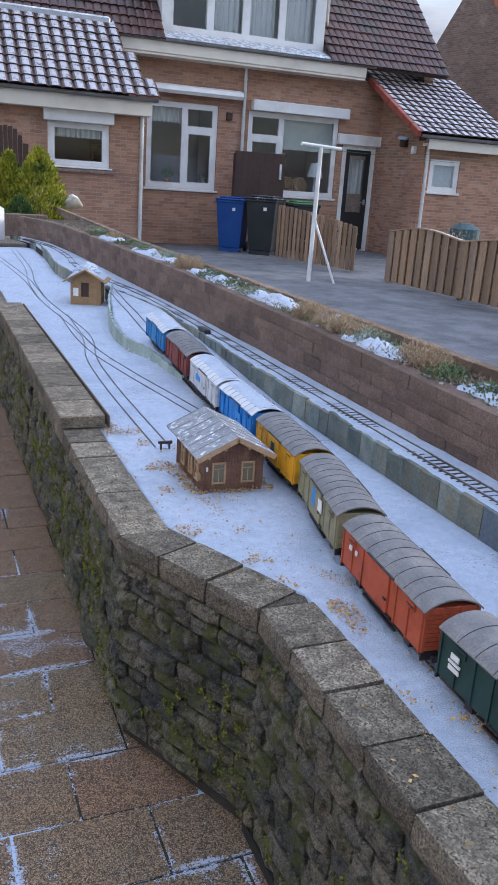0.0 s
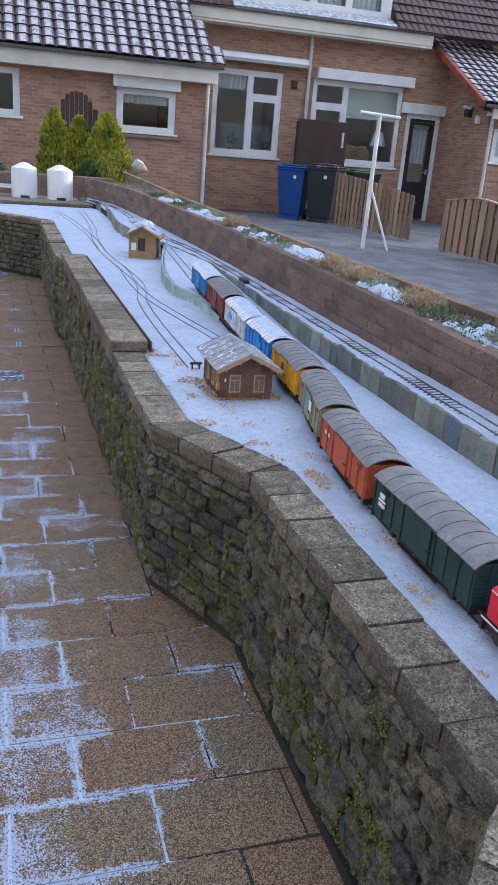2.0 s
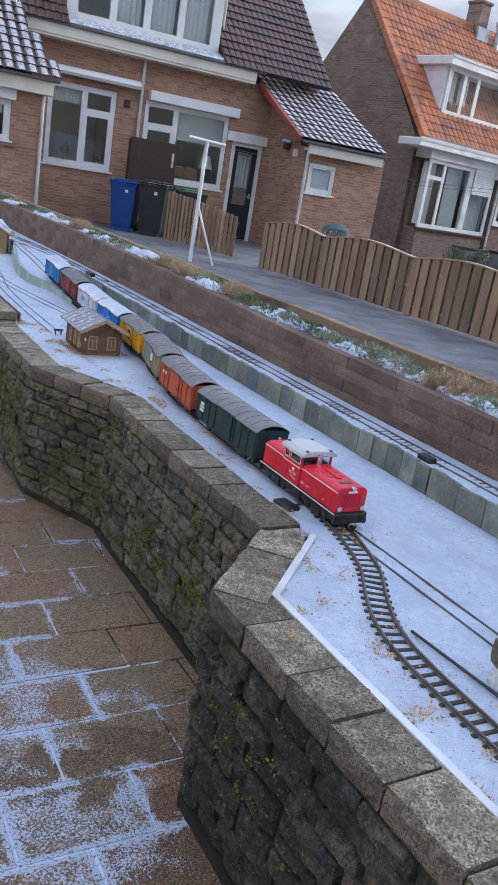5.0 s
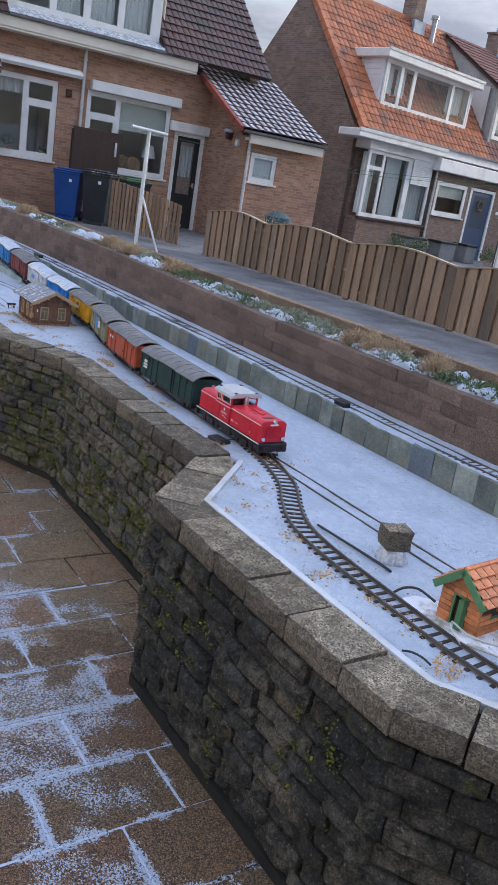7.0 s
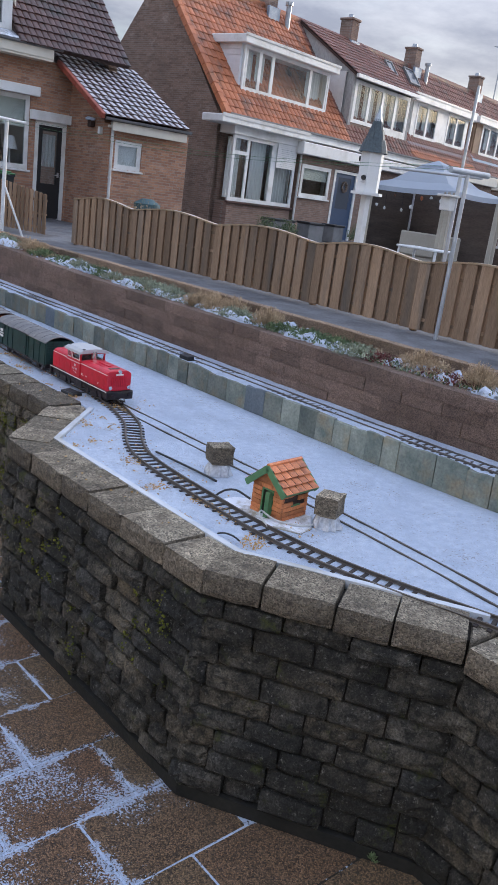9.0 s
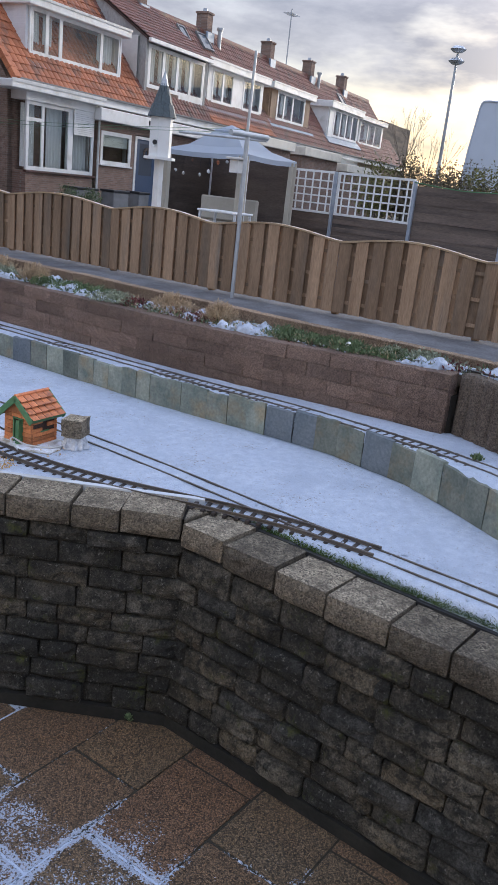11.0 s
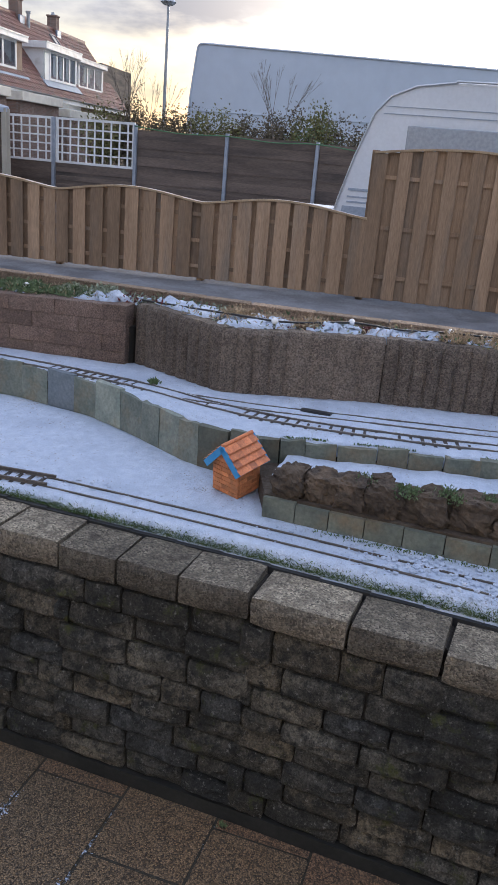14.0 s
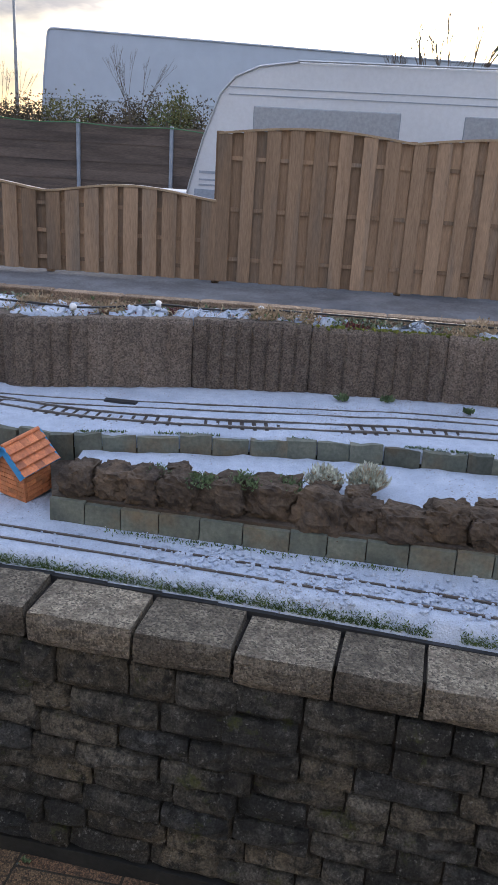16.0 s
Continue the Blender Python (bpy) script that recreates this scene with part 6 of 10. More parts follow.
def wagon(m, L, body, roof, label, W=0.108, H=0.122, snow=False, marks=None, braked=False, planks=7, roof_ribs=True):
    th = thing("goods_wagon", label, "model wagon", m, "goods wagons")
    z0 = 0.034
    bm = boxes((-L / 2, L / 2, -W / 2, W / 2, z0, H))
    bd = part("body", bevelled(bm, 0.0012), M[body], th)
    # gable boards and corner posts
    for s in (-1, 1):
        for k in range(9):
            z = z0 + 0.005 + (H - z0 - 0.008) * k / 9
            part("end_board", boxes((s * L / 2, s * (L / 2 + 0.0016), -W / 2 + 0.006, W / 2 - 0.006, z, z + (H - z0) / 9 - 0.0018)), M[body], bd)
        for y in (-W / 2 + 0.003, -0.002 * 9, 0.002 * 9, W / 2 - 0.003):
            part("post", boxes((s * L / 2, s * (L / 2 + 0.0034), y - 0.0025, y + 0.0025, z0, H)), M[body], bd)
    for side in (-1, 1):
        y = side * W / 2
        for k in range(planks + 1):
            x = -L / 2 + 0.004 + (L - 0.008) * k / planks
            part("rib", boxes((x - 0.002, x + 0.002, y, y + side * 0.003, z0, H - 0.002)), M[body], bd)
        dw = L * 0.26
        dr = part("door", bevelled(boxes((-dw / 2, dw / 2, y, y + side * 0.005, z0 + 0.003, H - 0.004)), 0.0008), M[body], th, "sliding wagon door")
        for zb in (z0 + 0.001, H - 0.005):
            part("door_bar", boxes((-dw / 2 - 0.004, dw / 2 + 0.02, y, y + side * 0.0065, zb, zb + 0.003)), M["train_black"], dr)
        part("door_latch", boxes((dw / 2 - 0.012, dw / 2 - 0.002, y, y + side * 0.008, z0 + 0.03, z0 + 0.034)), M["train_black"], dr)
        for xv in (-L * 0.40, L * 0.33):
            v = boxes((xv, xv + 0.03, y, y + side * 0.004, H - 0.024, H - 0.010))
            part("vent", v, M[body], th, "louvred vent")
            for q in range(3):
                part("slat", boxes((xv + 0.002, xv + 0.028, y + side * 0.004, y + side * 0.0052, H - 0.022 + q * 0.004, H - 0.020 + q * 0.004)), M["train_black"] if q == 1 else M[body], th)
        if marks:
            for (x, z, w, h, key) in marks:
                part("marking", boxes((x, x + w, y + side * 0.0031, y + side * 0.0056, z, z + h)), M[key], th)
    part("roof", arch_roof(L, W, H, 0.018, 0.003, 0.005), M[roof], th, smooth=False)
    if roof_ribs:
        for k in range(1, 9):
            x = -L / 2 + L * k / 9
            bm = arch_roof(0.0016, W, H + 0.0007, 0.018, 0.002, 0.0045)
            bmesh.ops.transform(bm, matrix=Matrix.Translation((x, 0, 0)) @ Matrix.Diagonal((0.14, 1, 1, 1)), verts=bm.verts)
            part("roof_seam", bm, M["train_black"], th)
    if snow:
        bm = arch_roof(L * 0.98, W * 0.9, H + 0.002, 0.019, 0.003, 0.0)
        for v in bm.verts:
            v.co.z += 0.0015 * noise.noise(v.co * 90)
        part("snow_cover", bm, M["snow"], th)
    fr = part("underframe", boxes((-L / 2 - 0.004, L / 2 + 0.004, -W / 2 + 0.006, W / 2 - 0.006, z0 - 0.008, z0), (-L / 2 - 0.004, -L / 2, -W / 2, W / 2, z0 - 0.012, z0 + 0.004), (L / 2, L / 2 + 0.004, -W / 2, W / 2, z0 - 0.012, z0 + 0.004)), M["train_black"], th)
    for x in (-L * 0.31, L * 0.31):
        wheelset(th, x)
        for s in (-1, 1):
            part("axle_box", boxes((x - 0.010, x + 0.010, s * 0.032, s * 0.042, 0.008, 0.028), (x - 0.022, x + 0.022, s * 0.035, s * 0.039, 0.022, 0.018)), M["train_black"], fr)
    for y in (-W / 2 + 0.004, W / 2 - 0.010):
        part("footboard", boxes((-L * 0.2, L * 0.2, y, y + 0.006, 0.012, 0.016)), M["train_black"], fr)
    for s in (-1, 1):
        for y in (-0.032, 0.032):
            bm = bmesh.new()
            tube(bm, (s * (L / 2 + 0.004), y, 0.030), (s * (L / 2 + 0.016), y, 0.030), 0.0028, 8)
            tube(bm, (s * (L / 2 + 0.016), y, 0.030), (s * (L / 2 + 0.018), y, 0.030), 0.007, 12)
            part("buffer", bm, M["train_black"], fr)
        coupler(th, s * (L / 2 + 0.004), s)
    if braked:
        bm = bmesh.new()
        for y in (-0.045, 0.045):
            tube(bm, (-L / 2 - 0.022, y, z0), (-L / 2 - 0.022, y, z0 + 0.045), 0.0012, 6)
        tube(bm, (-L / 2 - 0.022, -0.045, z0 + 0.044), (-L / 2 - 0.022, 0.045, z0 + 0.044), 0.0012, 6)
        tube(bm, (-L / 2 - 0.022, -0.045, z0 + 0.022), (-L / 2 - 0.022, 0.045, z0 + 0.022), 0.0012, 6)
        box(bm, -L / 2 - 0.018, -L / 2, -0.048, 0.048, z0 - 0.003, z0)
        part("brake_platform", bm, M["train_black"], th, "open brakeman platform with railings")
    return th


def lettering(text, size, m, material, parent, name="lettering"):
    cu = bpy.data.curves.new("lettering", 'FONT')
    cu.body, cu.size, cu.align_x, cu.extrude = text, size, 'CENTER', 0.0002
    tmp = bpy.data.objects.new("lettering_source", cu)
    me = bpy.data.meshes.new_from_object(tmp)
    bpy.data.objects.remove(tmp)
    bpy.data.curves.remove(cu)
    me.materials.clear()
    me.materials.append(material)
    ob = new(name, me)
    ob.parent = parent
    ob.matrix_local = m
    return ob


def diesel_loco(m):
    th = thing("diesel_locomotive", "bright red model diesel locomotive with grey cab roof", "model locomotive", m)
    L, W = 0.385, 0.104
    z0 = 0.046
    hood_w = 0.094

    def hood(x0, x1, top):
        prof = [(-hood_w / 2, z0), (-hood_w / 2, top - 0.010), (-hood_w / 2 + 0.004, top - 0.004), (-hood_w / 2 + 0.014, top), (hood_w / 2 - 0.014, top), (hood_w / 2 - 0.004, top - 0.004), (hood_w / 2, top - 0.010), (hood_w / 2, z0)]
        bm = extrude_profile(bmesh.new(), prof, x0, x1)
        for e in (x0, x1):
            for v in bm.verts:
                if abs(v.co.x - e) < 1e-6 and v.co.z > top - 0.006:
                    v.co.x += 0.004 if e == x0 else -0.004
        return bevelled(bm, 0.0015)
    fh = part("front_hood", hood(0.012, L / 2 - 0.004, 0.113), M["loco_red"], th, "long red bonnet")
    rh = part("rear_hood", hood(-L / 2 + 0.004, -0.080, 0.113), M["loco_red"], th, "short red bonnet")
    # cab: lower body and window posts
    cab = part("cab", bevelled(boxes((-0.080, 0.012, -W / 2, W / 2, z0, 0.108)), 0.0015), M["loco_red"], th, "red driver cab")
    bm = bmesh.new()
    for s in (-1, 1):
        y0, y1 = sorted((s * (W / 2 - 0.006), s * (W / 2 - 0.002)))
        box(bm, -0.080, 0.010, y0, y1, 0.131, 0.137)
    box(bm, -0.080, -0.076, -W / 2 + 0.006, W / 2 - 0.006, 0.131, 0.137)
    box(bm, 0.006, 0.010, -W / 2 + 0.006, W / 2 - 0.006, 0.131, 0.137)
    part("window_header", bm, M["loco_red"], cab)
    for px in (-0.080, 0.006):
        for py, half in ((-W / 2 + 0.005, 0.003), (0.0, 0.004), (W / 2 - 0.005, 0.003)):
            part("window_post", boxes((px, px + 0.004, py - half, py + half, 0.108, 0.131)), M["loco_red"], cab)
    for py in (-W / 2 + 0.004, W / 2 - 0.004):
        part("window_post", boxes((-0.052, -0.044, py - 0.002, py + 0.002, 0.108, 0.131)), M["loco_red"], cab)
    part("cab_floor", boxes((-0.075, 0.005, -0.04, 0.04, 0.1085, 0.112)), M["cab_dark"], cab)
    for s in (-1, 1):
        for a, b in ((-0.076, -0.052), (-0.044, 0.006)):
            y = s * (W / 2 - 0.004)
            part("cab_window", boxes((a, b, y - 0.0004, y + 0.0004, 0.1085, 0.131)), M["clear"], cab)
            fy = s * (W / 2 - 0.0015)
            part("window_frame", boxes((a, b, fy - 0.0004, fy + 0.0004, 0.1085, 0.1105), (a, b, fy - 0.0004, fy + 0.0004, 0.129, 0.131), (a, a + 0.0018, fy - 0.0004, fy + 0.0004, 0.1105, 0.129), (b - 0.0018, b, fy - 0.0004, fy + 0.0004, 0.1105, 0.129)), M["line_white"], cab)
    for x in (-0.078, 0.008):
        for a, b in ((-W / 2 + 0.008, -0.004), (0.004, W / 2 - 0.008)):
            part("cab_window", boxes((x - 0.0004, x + 0.0004, a, b, 0.1085, 0.131)), M["clear"], cab)
    prof = [(-0.058, 0.133), (-0.056, 0.140), (-0.040, 0.148), (0.0, 0.1505), (0.040, 0.148), (0.056, 0.140), (0.058, 0.133), (0.054, 0.134), (0.0, 0.137), (-0.054, 0.134)]
    rf = part("cab_roof", extrude_profile(bmesh.new(), prof, -0.090, 0.020), M["loco_roof"], th, "pale grey cab roof")
    for x in (-0.083, 0.013):
        for y in (-0.038, 0.038):
            part("roof_hook", boxes((x - 0.005, x + 0.005, y - 0.004, y + 0.004, 0.1465, 0.150)), M["train_black"], rf)
    bm = bmesh.new()
    tube(bm, (0.020, 0, 0.112), (0.020, 0, 0.142), 0.0075, 16)
    part("exhaust", bm, M["chrome"], th, "bright upright exhaust pipe")
    # bonnet details
    part("hatch", bevelled(boxes((0.06, 0.125, -0.006, 0.006, 0.113, 0.1165)), 0.0008), M["loco_red"], fh)
    for x, y in ((0.035, -0.022), (0.035, 0.022), (0.075, -0.018), (0.105, -0.018), (0.075, 0.018), (0.105, 0.018)):
        part("lid", bevelled(boxes((x - 0.008, x + 0.008, y - 0.006, y + 0.006, 0.113, 0.1148)), 0.0005), M["loco_red"], fh)
    part("grille", boxes((0.145, 0.158, -0.02, 0.02, 0.113, 0.1142)), M["cab_dark"], fh)
    for k in range(9):
        y = -0.028 + 0.007 * k
        part("louvre", boxes((L / 2 - 0.004, L / 2 - 0.0025, y - 0.0014, y + 0.0014, 0.060, 0.096)), M["loco_red"], fh)
    for s in (-1, 1):
        for x0, x1 in ((0.135, 0.17), (0.10, 0.13)):
            part("side_panel", bevelled(boxes((x0, x1, s * hood_w / 2, s * (hood_w / 2 + 0.0012), 0.054, 0.098)), 0.0004), M["loco_red"], fh)
        for k in range(4):
            x = -L / 2 + 0.02 + 0.02 * k
            part("side_panel", bevelled(boxes((x, x + 0.014, s * hood_w / 2, s * (hood_w / 2 + 0.0012), 0.056, 0.094)), 0.0004), M["loco_red"], rh)
        part("white_line", boxes((0.012, L / 2 - 0.005, s * (hood_w / 2), s * (hood_w / 2 + 0.0009), 0.0995, 0.1015)), M["line_white"], fh)
        part("white_line", boxes((-L / 2 + 0.006, -0.080, s * (hood_w / 2), s * (hood_w / 2 + 0.0009), 0.0995, 0.1015)), M["line_white"], rh)
        part("white_line", boxes((-0.080, 0.012, s * (W / 2), s * (W / 2 + 0.0008), 0.0985, 0.1005)), M["line_white"], cab)
        part("door", boxes((-0.077, -0.050, s * (W / 2), s * (W / 2 + 0.0014), 0.049, 0.097)), M["loco_red"], cab)
        rot = Matrix.Rotation(math.pi / 2, 4, 'X') if s < 0 else Matrix.Rotation(math.pi, 4, 'Z') @ Matrix.Rotation(math.pi / 2, 4, 'X')
        lettering("V52 901", 0.0105, Matrix.Translation((-0.020, s * (W / 2 + 0.0006), 0.0715)) @ rot, M["line_white"], cab)
        part("emblem", bevelled(boxes((-0.025, -0.015, s * W / 2, s * (W / 2 + 0.001), 0.083, 0.091)), 0.0006), M["line_white"], cab, "small pale emblem")
        for (x, z, w) in ((-0.030, 0.064, 0.016), (-0.014, 0.061, 0.010), (0.018, 0.066, 0.012), (0.018, 0.062, 0.016), (0.045, 0.063, 0.014), (0.125, 0.062, 0.014), (0.125, 0.058, 0.018)):
            yy = s * ((W if x < 0.012 else hood_w) / 2)
            part("marking", boxes((x, x + w, yy, yy + s * 0.0008, z, z + 0.0016)), M["line_white"], cab if x < 0.012 else fh)
    for e, hd in ((1, fh), (-1, rh)):
        for y in (-0.036, 0.036):
            bm = bmesh.new()
            tube(bm, (e * (L / 2 - 0.005), y, 0.058), (e * (L / 2 + 0.002), y, 0.058), 0.0065, 16)
            part("headlamp", bm, M["chrome"], hd)
        bm = bmesh.new()
        tube(bm, (e * (L / 2 - 0.006), 0, 0.111), (e * (L / 2 + 0.001), 0, 0.111), 0.006, 16)
        part("headlamp", bm, M["chrome"], hd)
        part("number_bar", boxes((e * (L / 2 - 0.004), e * (L / 2 - 0.0022), -0.014, 0.014, 0.099, 0.104)), M["line_white"], hd)
    # frame, footplate and running gear
    fr = part("frame", boxes((-L / 2 - 0.003, L / 2 + 0.003, -W / 2, W / 2, 0.040, 0.046), (-L / 2, L / 2, -W / 2 + 0.010, W / 2 - 0.010, 0.020, 0.040)), M["train_black"], th, "black running frame")
    part("white_edge", boxes((-L / 2 - 0.003, L / 2 + 0.003, -W / 2 - 0.0008, -W / 2, 0.0435, 0.0465), (-L / 2 - 0.003, L / 2 + 0.003, W / 2, W / 2 + 0.0008, 0.0435, 0.0465)), M["line_white"], fr)
    for e in (-1, 1):
        part("buffer_beam", bevelled(boxes((e * (L / 2 - 0.002), e * (L / 2 + 0.006), -W / 2, W / 2, 0.018, 0.044)), 0.001), M["train_black"], fr)
        for y in (-0.034, 0.034):
            bm = bmesh.new()
            tube(bm, (e * (L / 2 + 0.006), y, 0.031), (e * (L / 2 + 0.017), y, 0.031), 0.004, 10)
            tube(bm, (e * (L / 2 + 0.017), y, 0.031), (e * (L / 2 + 0.0195), y, 0.031), 0.0085, 14)
            part("buffer", bm, M["train_black"], fr)
        bm = bmesh.new()
        tube(bm, (e * (L / 2 + 0.004), -0.02, 0.02), (e * (L / 2 + 0.012), -0.02, 0.008), 0.0018, 8)
        tube(bm, (e * (L / 2 + 0.004), 0.02, 0.02), (e * (L / 2 + 0.012), 0.02, 0.008), 0.0018, 8)
        part("hose", bm, M["train_black"], fr)
        coupler(th, e * (L / 2 + 0.005), e)
        bm = bmesh.new()
        for a in range(16):
            t0, t1 = a * math.pi / 8, (a + 1) * math.pi / 8
            tube(bm, (e * (L / 2 + 0.021), 0.012 * math.cos(t0), 0.019 + 0.006 * math.sin(t0)), (e * (L / 2 + 0.021), 0.012 * math.cos(t1), 0.019 + 0.006 * math.sin(t1)), 0.0013, 6)
        part("coupling_loop", bm, M["steel_wheel"], fr, "steel coupling loop")
    for x in (-0.145, -0.075, 0.065, 0.140):
        wheelset(th, x, 0.018)
    for s in (-1, 1):
        for xc in (-0.11, 0.102):
            part("bogie_side", bevelled(boxes((xc - 0.062, xc + 0.062, s * 0.034, s * 0.040, 0.014, 0.018), (xc - 0.020, xc + 0.020, s * 0.034, s * 0.046, 0.008, 0.030), (xc - 0.050, xc - 0.034, s * 0.036, s * 0.044, 0.010, 0.030), (xc + 0.034, xc + 0.050, s * 0.036, s * 0.044, 0.010, 0.030)), 0.0008), M["train_black"], fr)
        part("tank", bevelled(boxes((-0.03, 0.022, s * 0.024, s * 0.046, 0.012, 0.040)), 0.002), M["train_black"], fr)
    return th


FRONT_Y = 0.10
s_here = s_of_y(FRONT_Y)
diesel_loco(stand_on_track(s_here - 0.20, 0.21))
s_here -= 0.40 + 0.034
TRAIN = [
    (0.425, "wagon_green", "wagon_roof", "dark green covered goods wagon with grey ribbed roof", dict(marks=[(-0.175, 0.085, 0.022, 0.010, "line_white"), (-0.180, 0.076, 0.032, 0.005, "line_white"), (-0.178, 0.064, 0.028, 0.008, "line_white")], planks=9)),
    (0.370, "wagon_orange", "wagon_roof", "orange-red covered goods wagon with brake platform", dict(braked=True, marks=[(-0.14, 0.085, 0.010, 0.010, "line_white"), (-0.11, 0.085, 0.008, 0.010, "line_white")])),
    (0.360, "wagon_olive", "wagon_roof", "olive grey covered goods wagon with blue emblem", dict(braked=True, marks=[(-0.03, 0.062, 0.028, 0.045, "decal_blue"), (0.03, 0.070, 0.03, 0.03, "line_white")])),
    (0.345, "wagon_yellow", "wagon_roof", "bright yellow covered goods wagon with grey roof", dict(braked=True, marks=[(-0.02, 0.06, 0.03, 0.04, "wagon_green")])),
    (0.345, "wagon_blue", "wagon_roof_pale", "bright blue covered goods wagon under thin snow", dict(snow=True, marks=[(0.02, 0.06, 0.05, 0.03, "decal_blue")])),
    (0.345, "wagon_white", "wagon_roof_pale", "white covered goods wagon with snowy roof", dict(snow=True, marks=[(-0.08, 0.07, 0.06, 0.02, "decal_blue")])),
    (0.345, "wagon_red", "wagon_roof", "dark red covered goods wagon with brown roof", dict()),
    (0.345, "wagon_bluew", "wagon_roof_pale", "blue covered goods wagon with snowy roof at the tail", dict(snow=True)),
]
for L, body, roof, label, opt in TRAIN:
    wagon(stand_on_track(s_here - L / 2, L * 0.62), L, body, roof, label, **opt)
    s_here -= L + 0.050

# ---------------------------------------------------------------- model buildings and things on the railway bed
M["brown_board"] = surf("brown_boarding", (0.165, 0.088, 0.058), (0.235, 0.132, 0.088), 0.75, 30.0, 240.0, 0.25, 0.0008, c3=(0.12, 0.065, 0.045), stain=20.0)
M["tan_trim"] = surf("tan_trim", (0.34, 0.22, 0.12), (0.44, 0.30, 0.18), 0.7, 40.0, 240.0, 0.2, 0.0006)
M["felt_roof"] = surf("weathered_grey_roof", (0.20, 0.21, 0.23), (0.30, 0.31, 0.33), 0.8, 22.0, 200.0, 0.3, 0.0008, frost=0.2, frost_scale=60)
M["dim_pane"] = plain("dim_window", (0.16, 0.14, 0.09), 0.25)
M["terracotta"] = surf("terracotta_brick", (0.46, 0.16, 0.06), (0.58, 0.23, 0.09), 0.75, 40.0, 240.0, 0.3, 0.0008, c3=(0.33, 0.14, 0.06), stain=30.0, rand=0.22)
M["terra_tile"] = surf("terracotta_tile", (0.45, 0.14, 0.055), (0.58, 0.21, 0.08), 0.5, 40.0, 240.0, 0.2, 0.0008, c3=(0.28, 0.10, 0.05), stain=26.0, rand=0.2)
M["green_paint"] = surf("green_paint", (0.07, 0.17, 0.075), (0.11, 0.235, 0.11), 0.6, 40.0, 240.0, 0.1, 0.0004)
M["blue_paint"] = surf("blue_paint", (0.045, 0.23, 0.48), (0.07, 0.29, 0.56), 0.6, 40.0, 240.0, 0.1, 0.0004)
M["ply"] = surf("weathered_ply", (0.27, 0.17, 0.085), (0.36, 0.235, 0.12), 0.75, 25.0, 200.0, 0.25, 0.0008)
M["sawdust"] = surf("wood_chip", (0.36, 0.23, 0.10), (0.50, 0.34, 0.16), 0.9, 60.0, 300.0, 0.3, 0.001, island=0.35)
M["white_plastic"] = surf("white_plastic", (0.72, 0.73, 0.74), (0.80, 0.81, 0.82), 0.4, 4.0, 60.0, 0.05, 0.0006)
M["cement"] = surf("pale_cement", (0.30, 0.28, 0.23), (0.42, 0.38, 0.29), 0.9, 18.0, 160.0, 0.5, 0.003, frost=0.7, frost_scale=14)

# station cottage
cottage = thing("station_cottage", "brown boarded model station cottage with weathered roof", "model house", pose(0.797, 2.045, 0.545, 0, 0, -1))
hw, hd, ez, rz = 0.0875, 0.125, 0.115, 0.158
bm = extrude_profile(bmesh.new(), [(-hw, 0), (-hw, ez), (0, rz), (hw, ez), (hw, 0)], -hd, hd, Matrix.Rotation(math.pi / 2, 4, 'Z'))
body = part("body", bm, M["brown_board"], cottage)
for s in (-1, 1):
    for k in range(22):
        x = -hw + 0.004 + (2 * hw - 0.008) * k / 21
        top = ez + (rz - ez) * (1 - abs(x) / hw) - 0.004
        part("batten", boxes((x - 0.0012, x + 0.0012, s * hd, s * (hd + 0.0022), 0.004, top)), M["brown_board"], body)
    for k in range(30):
        y = -hd + 0.004 + (2 * hd - 0.008) * k / 29
        part("batten", boxes((s * hw, s * (hw + 0.0022), y - 0.0012, y + 0.0012, 0.004, ez - 0.002)), M["brown_board"], body)


def model_window(parent, m, w, h, trim="tan_trim"):
    o = part("window", boxes((-w / 2, w / 2, -0.0005, 0.0005, 0, h)), M["dim_pane"], parent)
    o.matrix_local = m
    t = 0.0045
    f = part("window_frame", boxes((-w / 2 - t, w / 2 + t, -0.004, 0.0, -t, 0), (-w / 2 - t, w / 2 + t, -0.004, 0, h, h + t), (-w / 2 - t, -w / 2, -0.004, 0, 0, h), (w / 2, w / 2 + t, -0.004, 0, 0, h),
                                  (-0.001, 0.001, -0.0025, 0, 0, h * 0.74), (-w / 2, w / 2, -0.0025, 0, h * 0.72, h * 0.76)), M[trim], parent, "tan window frame")
    f.matrix_local = m
    return o


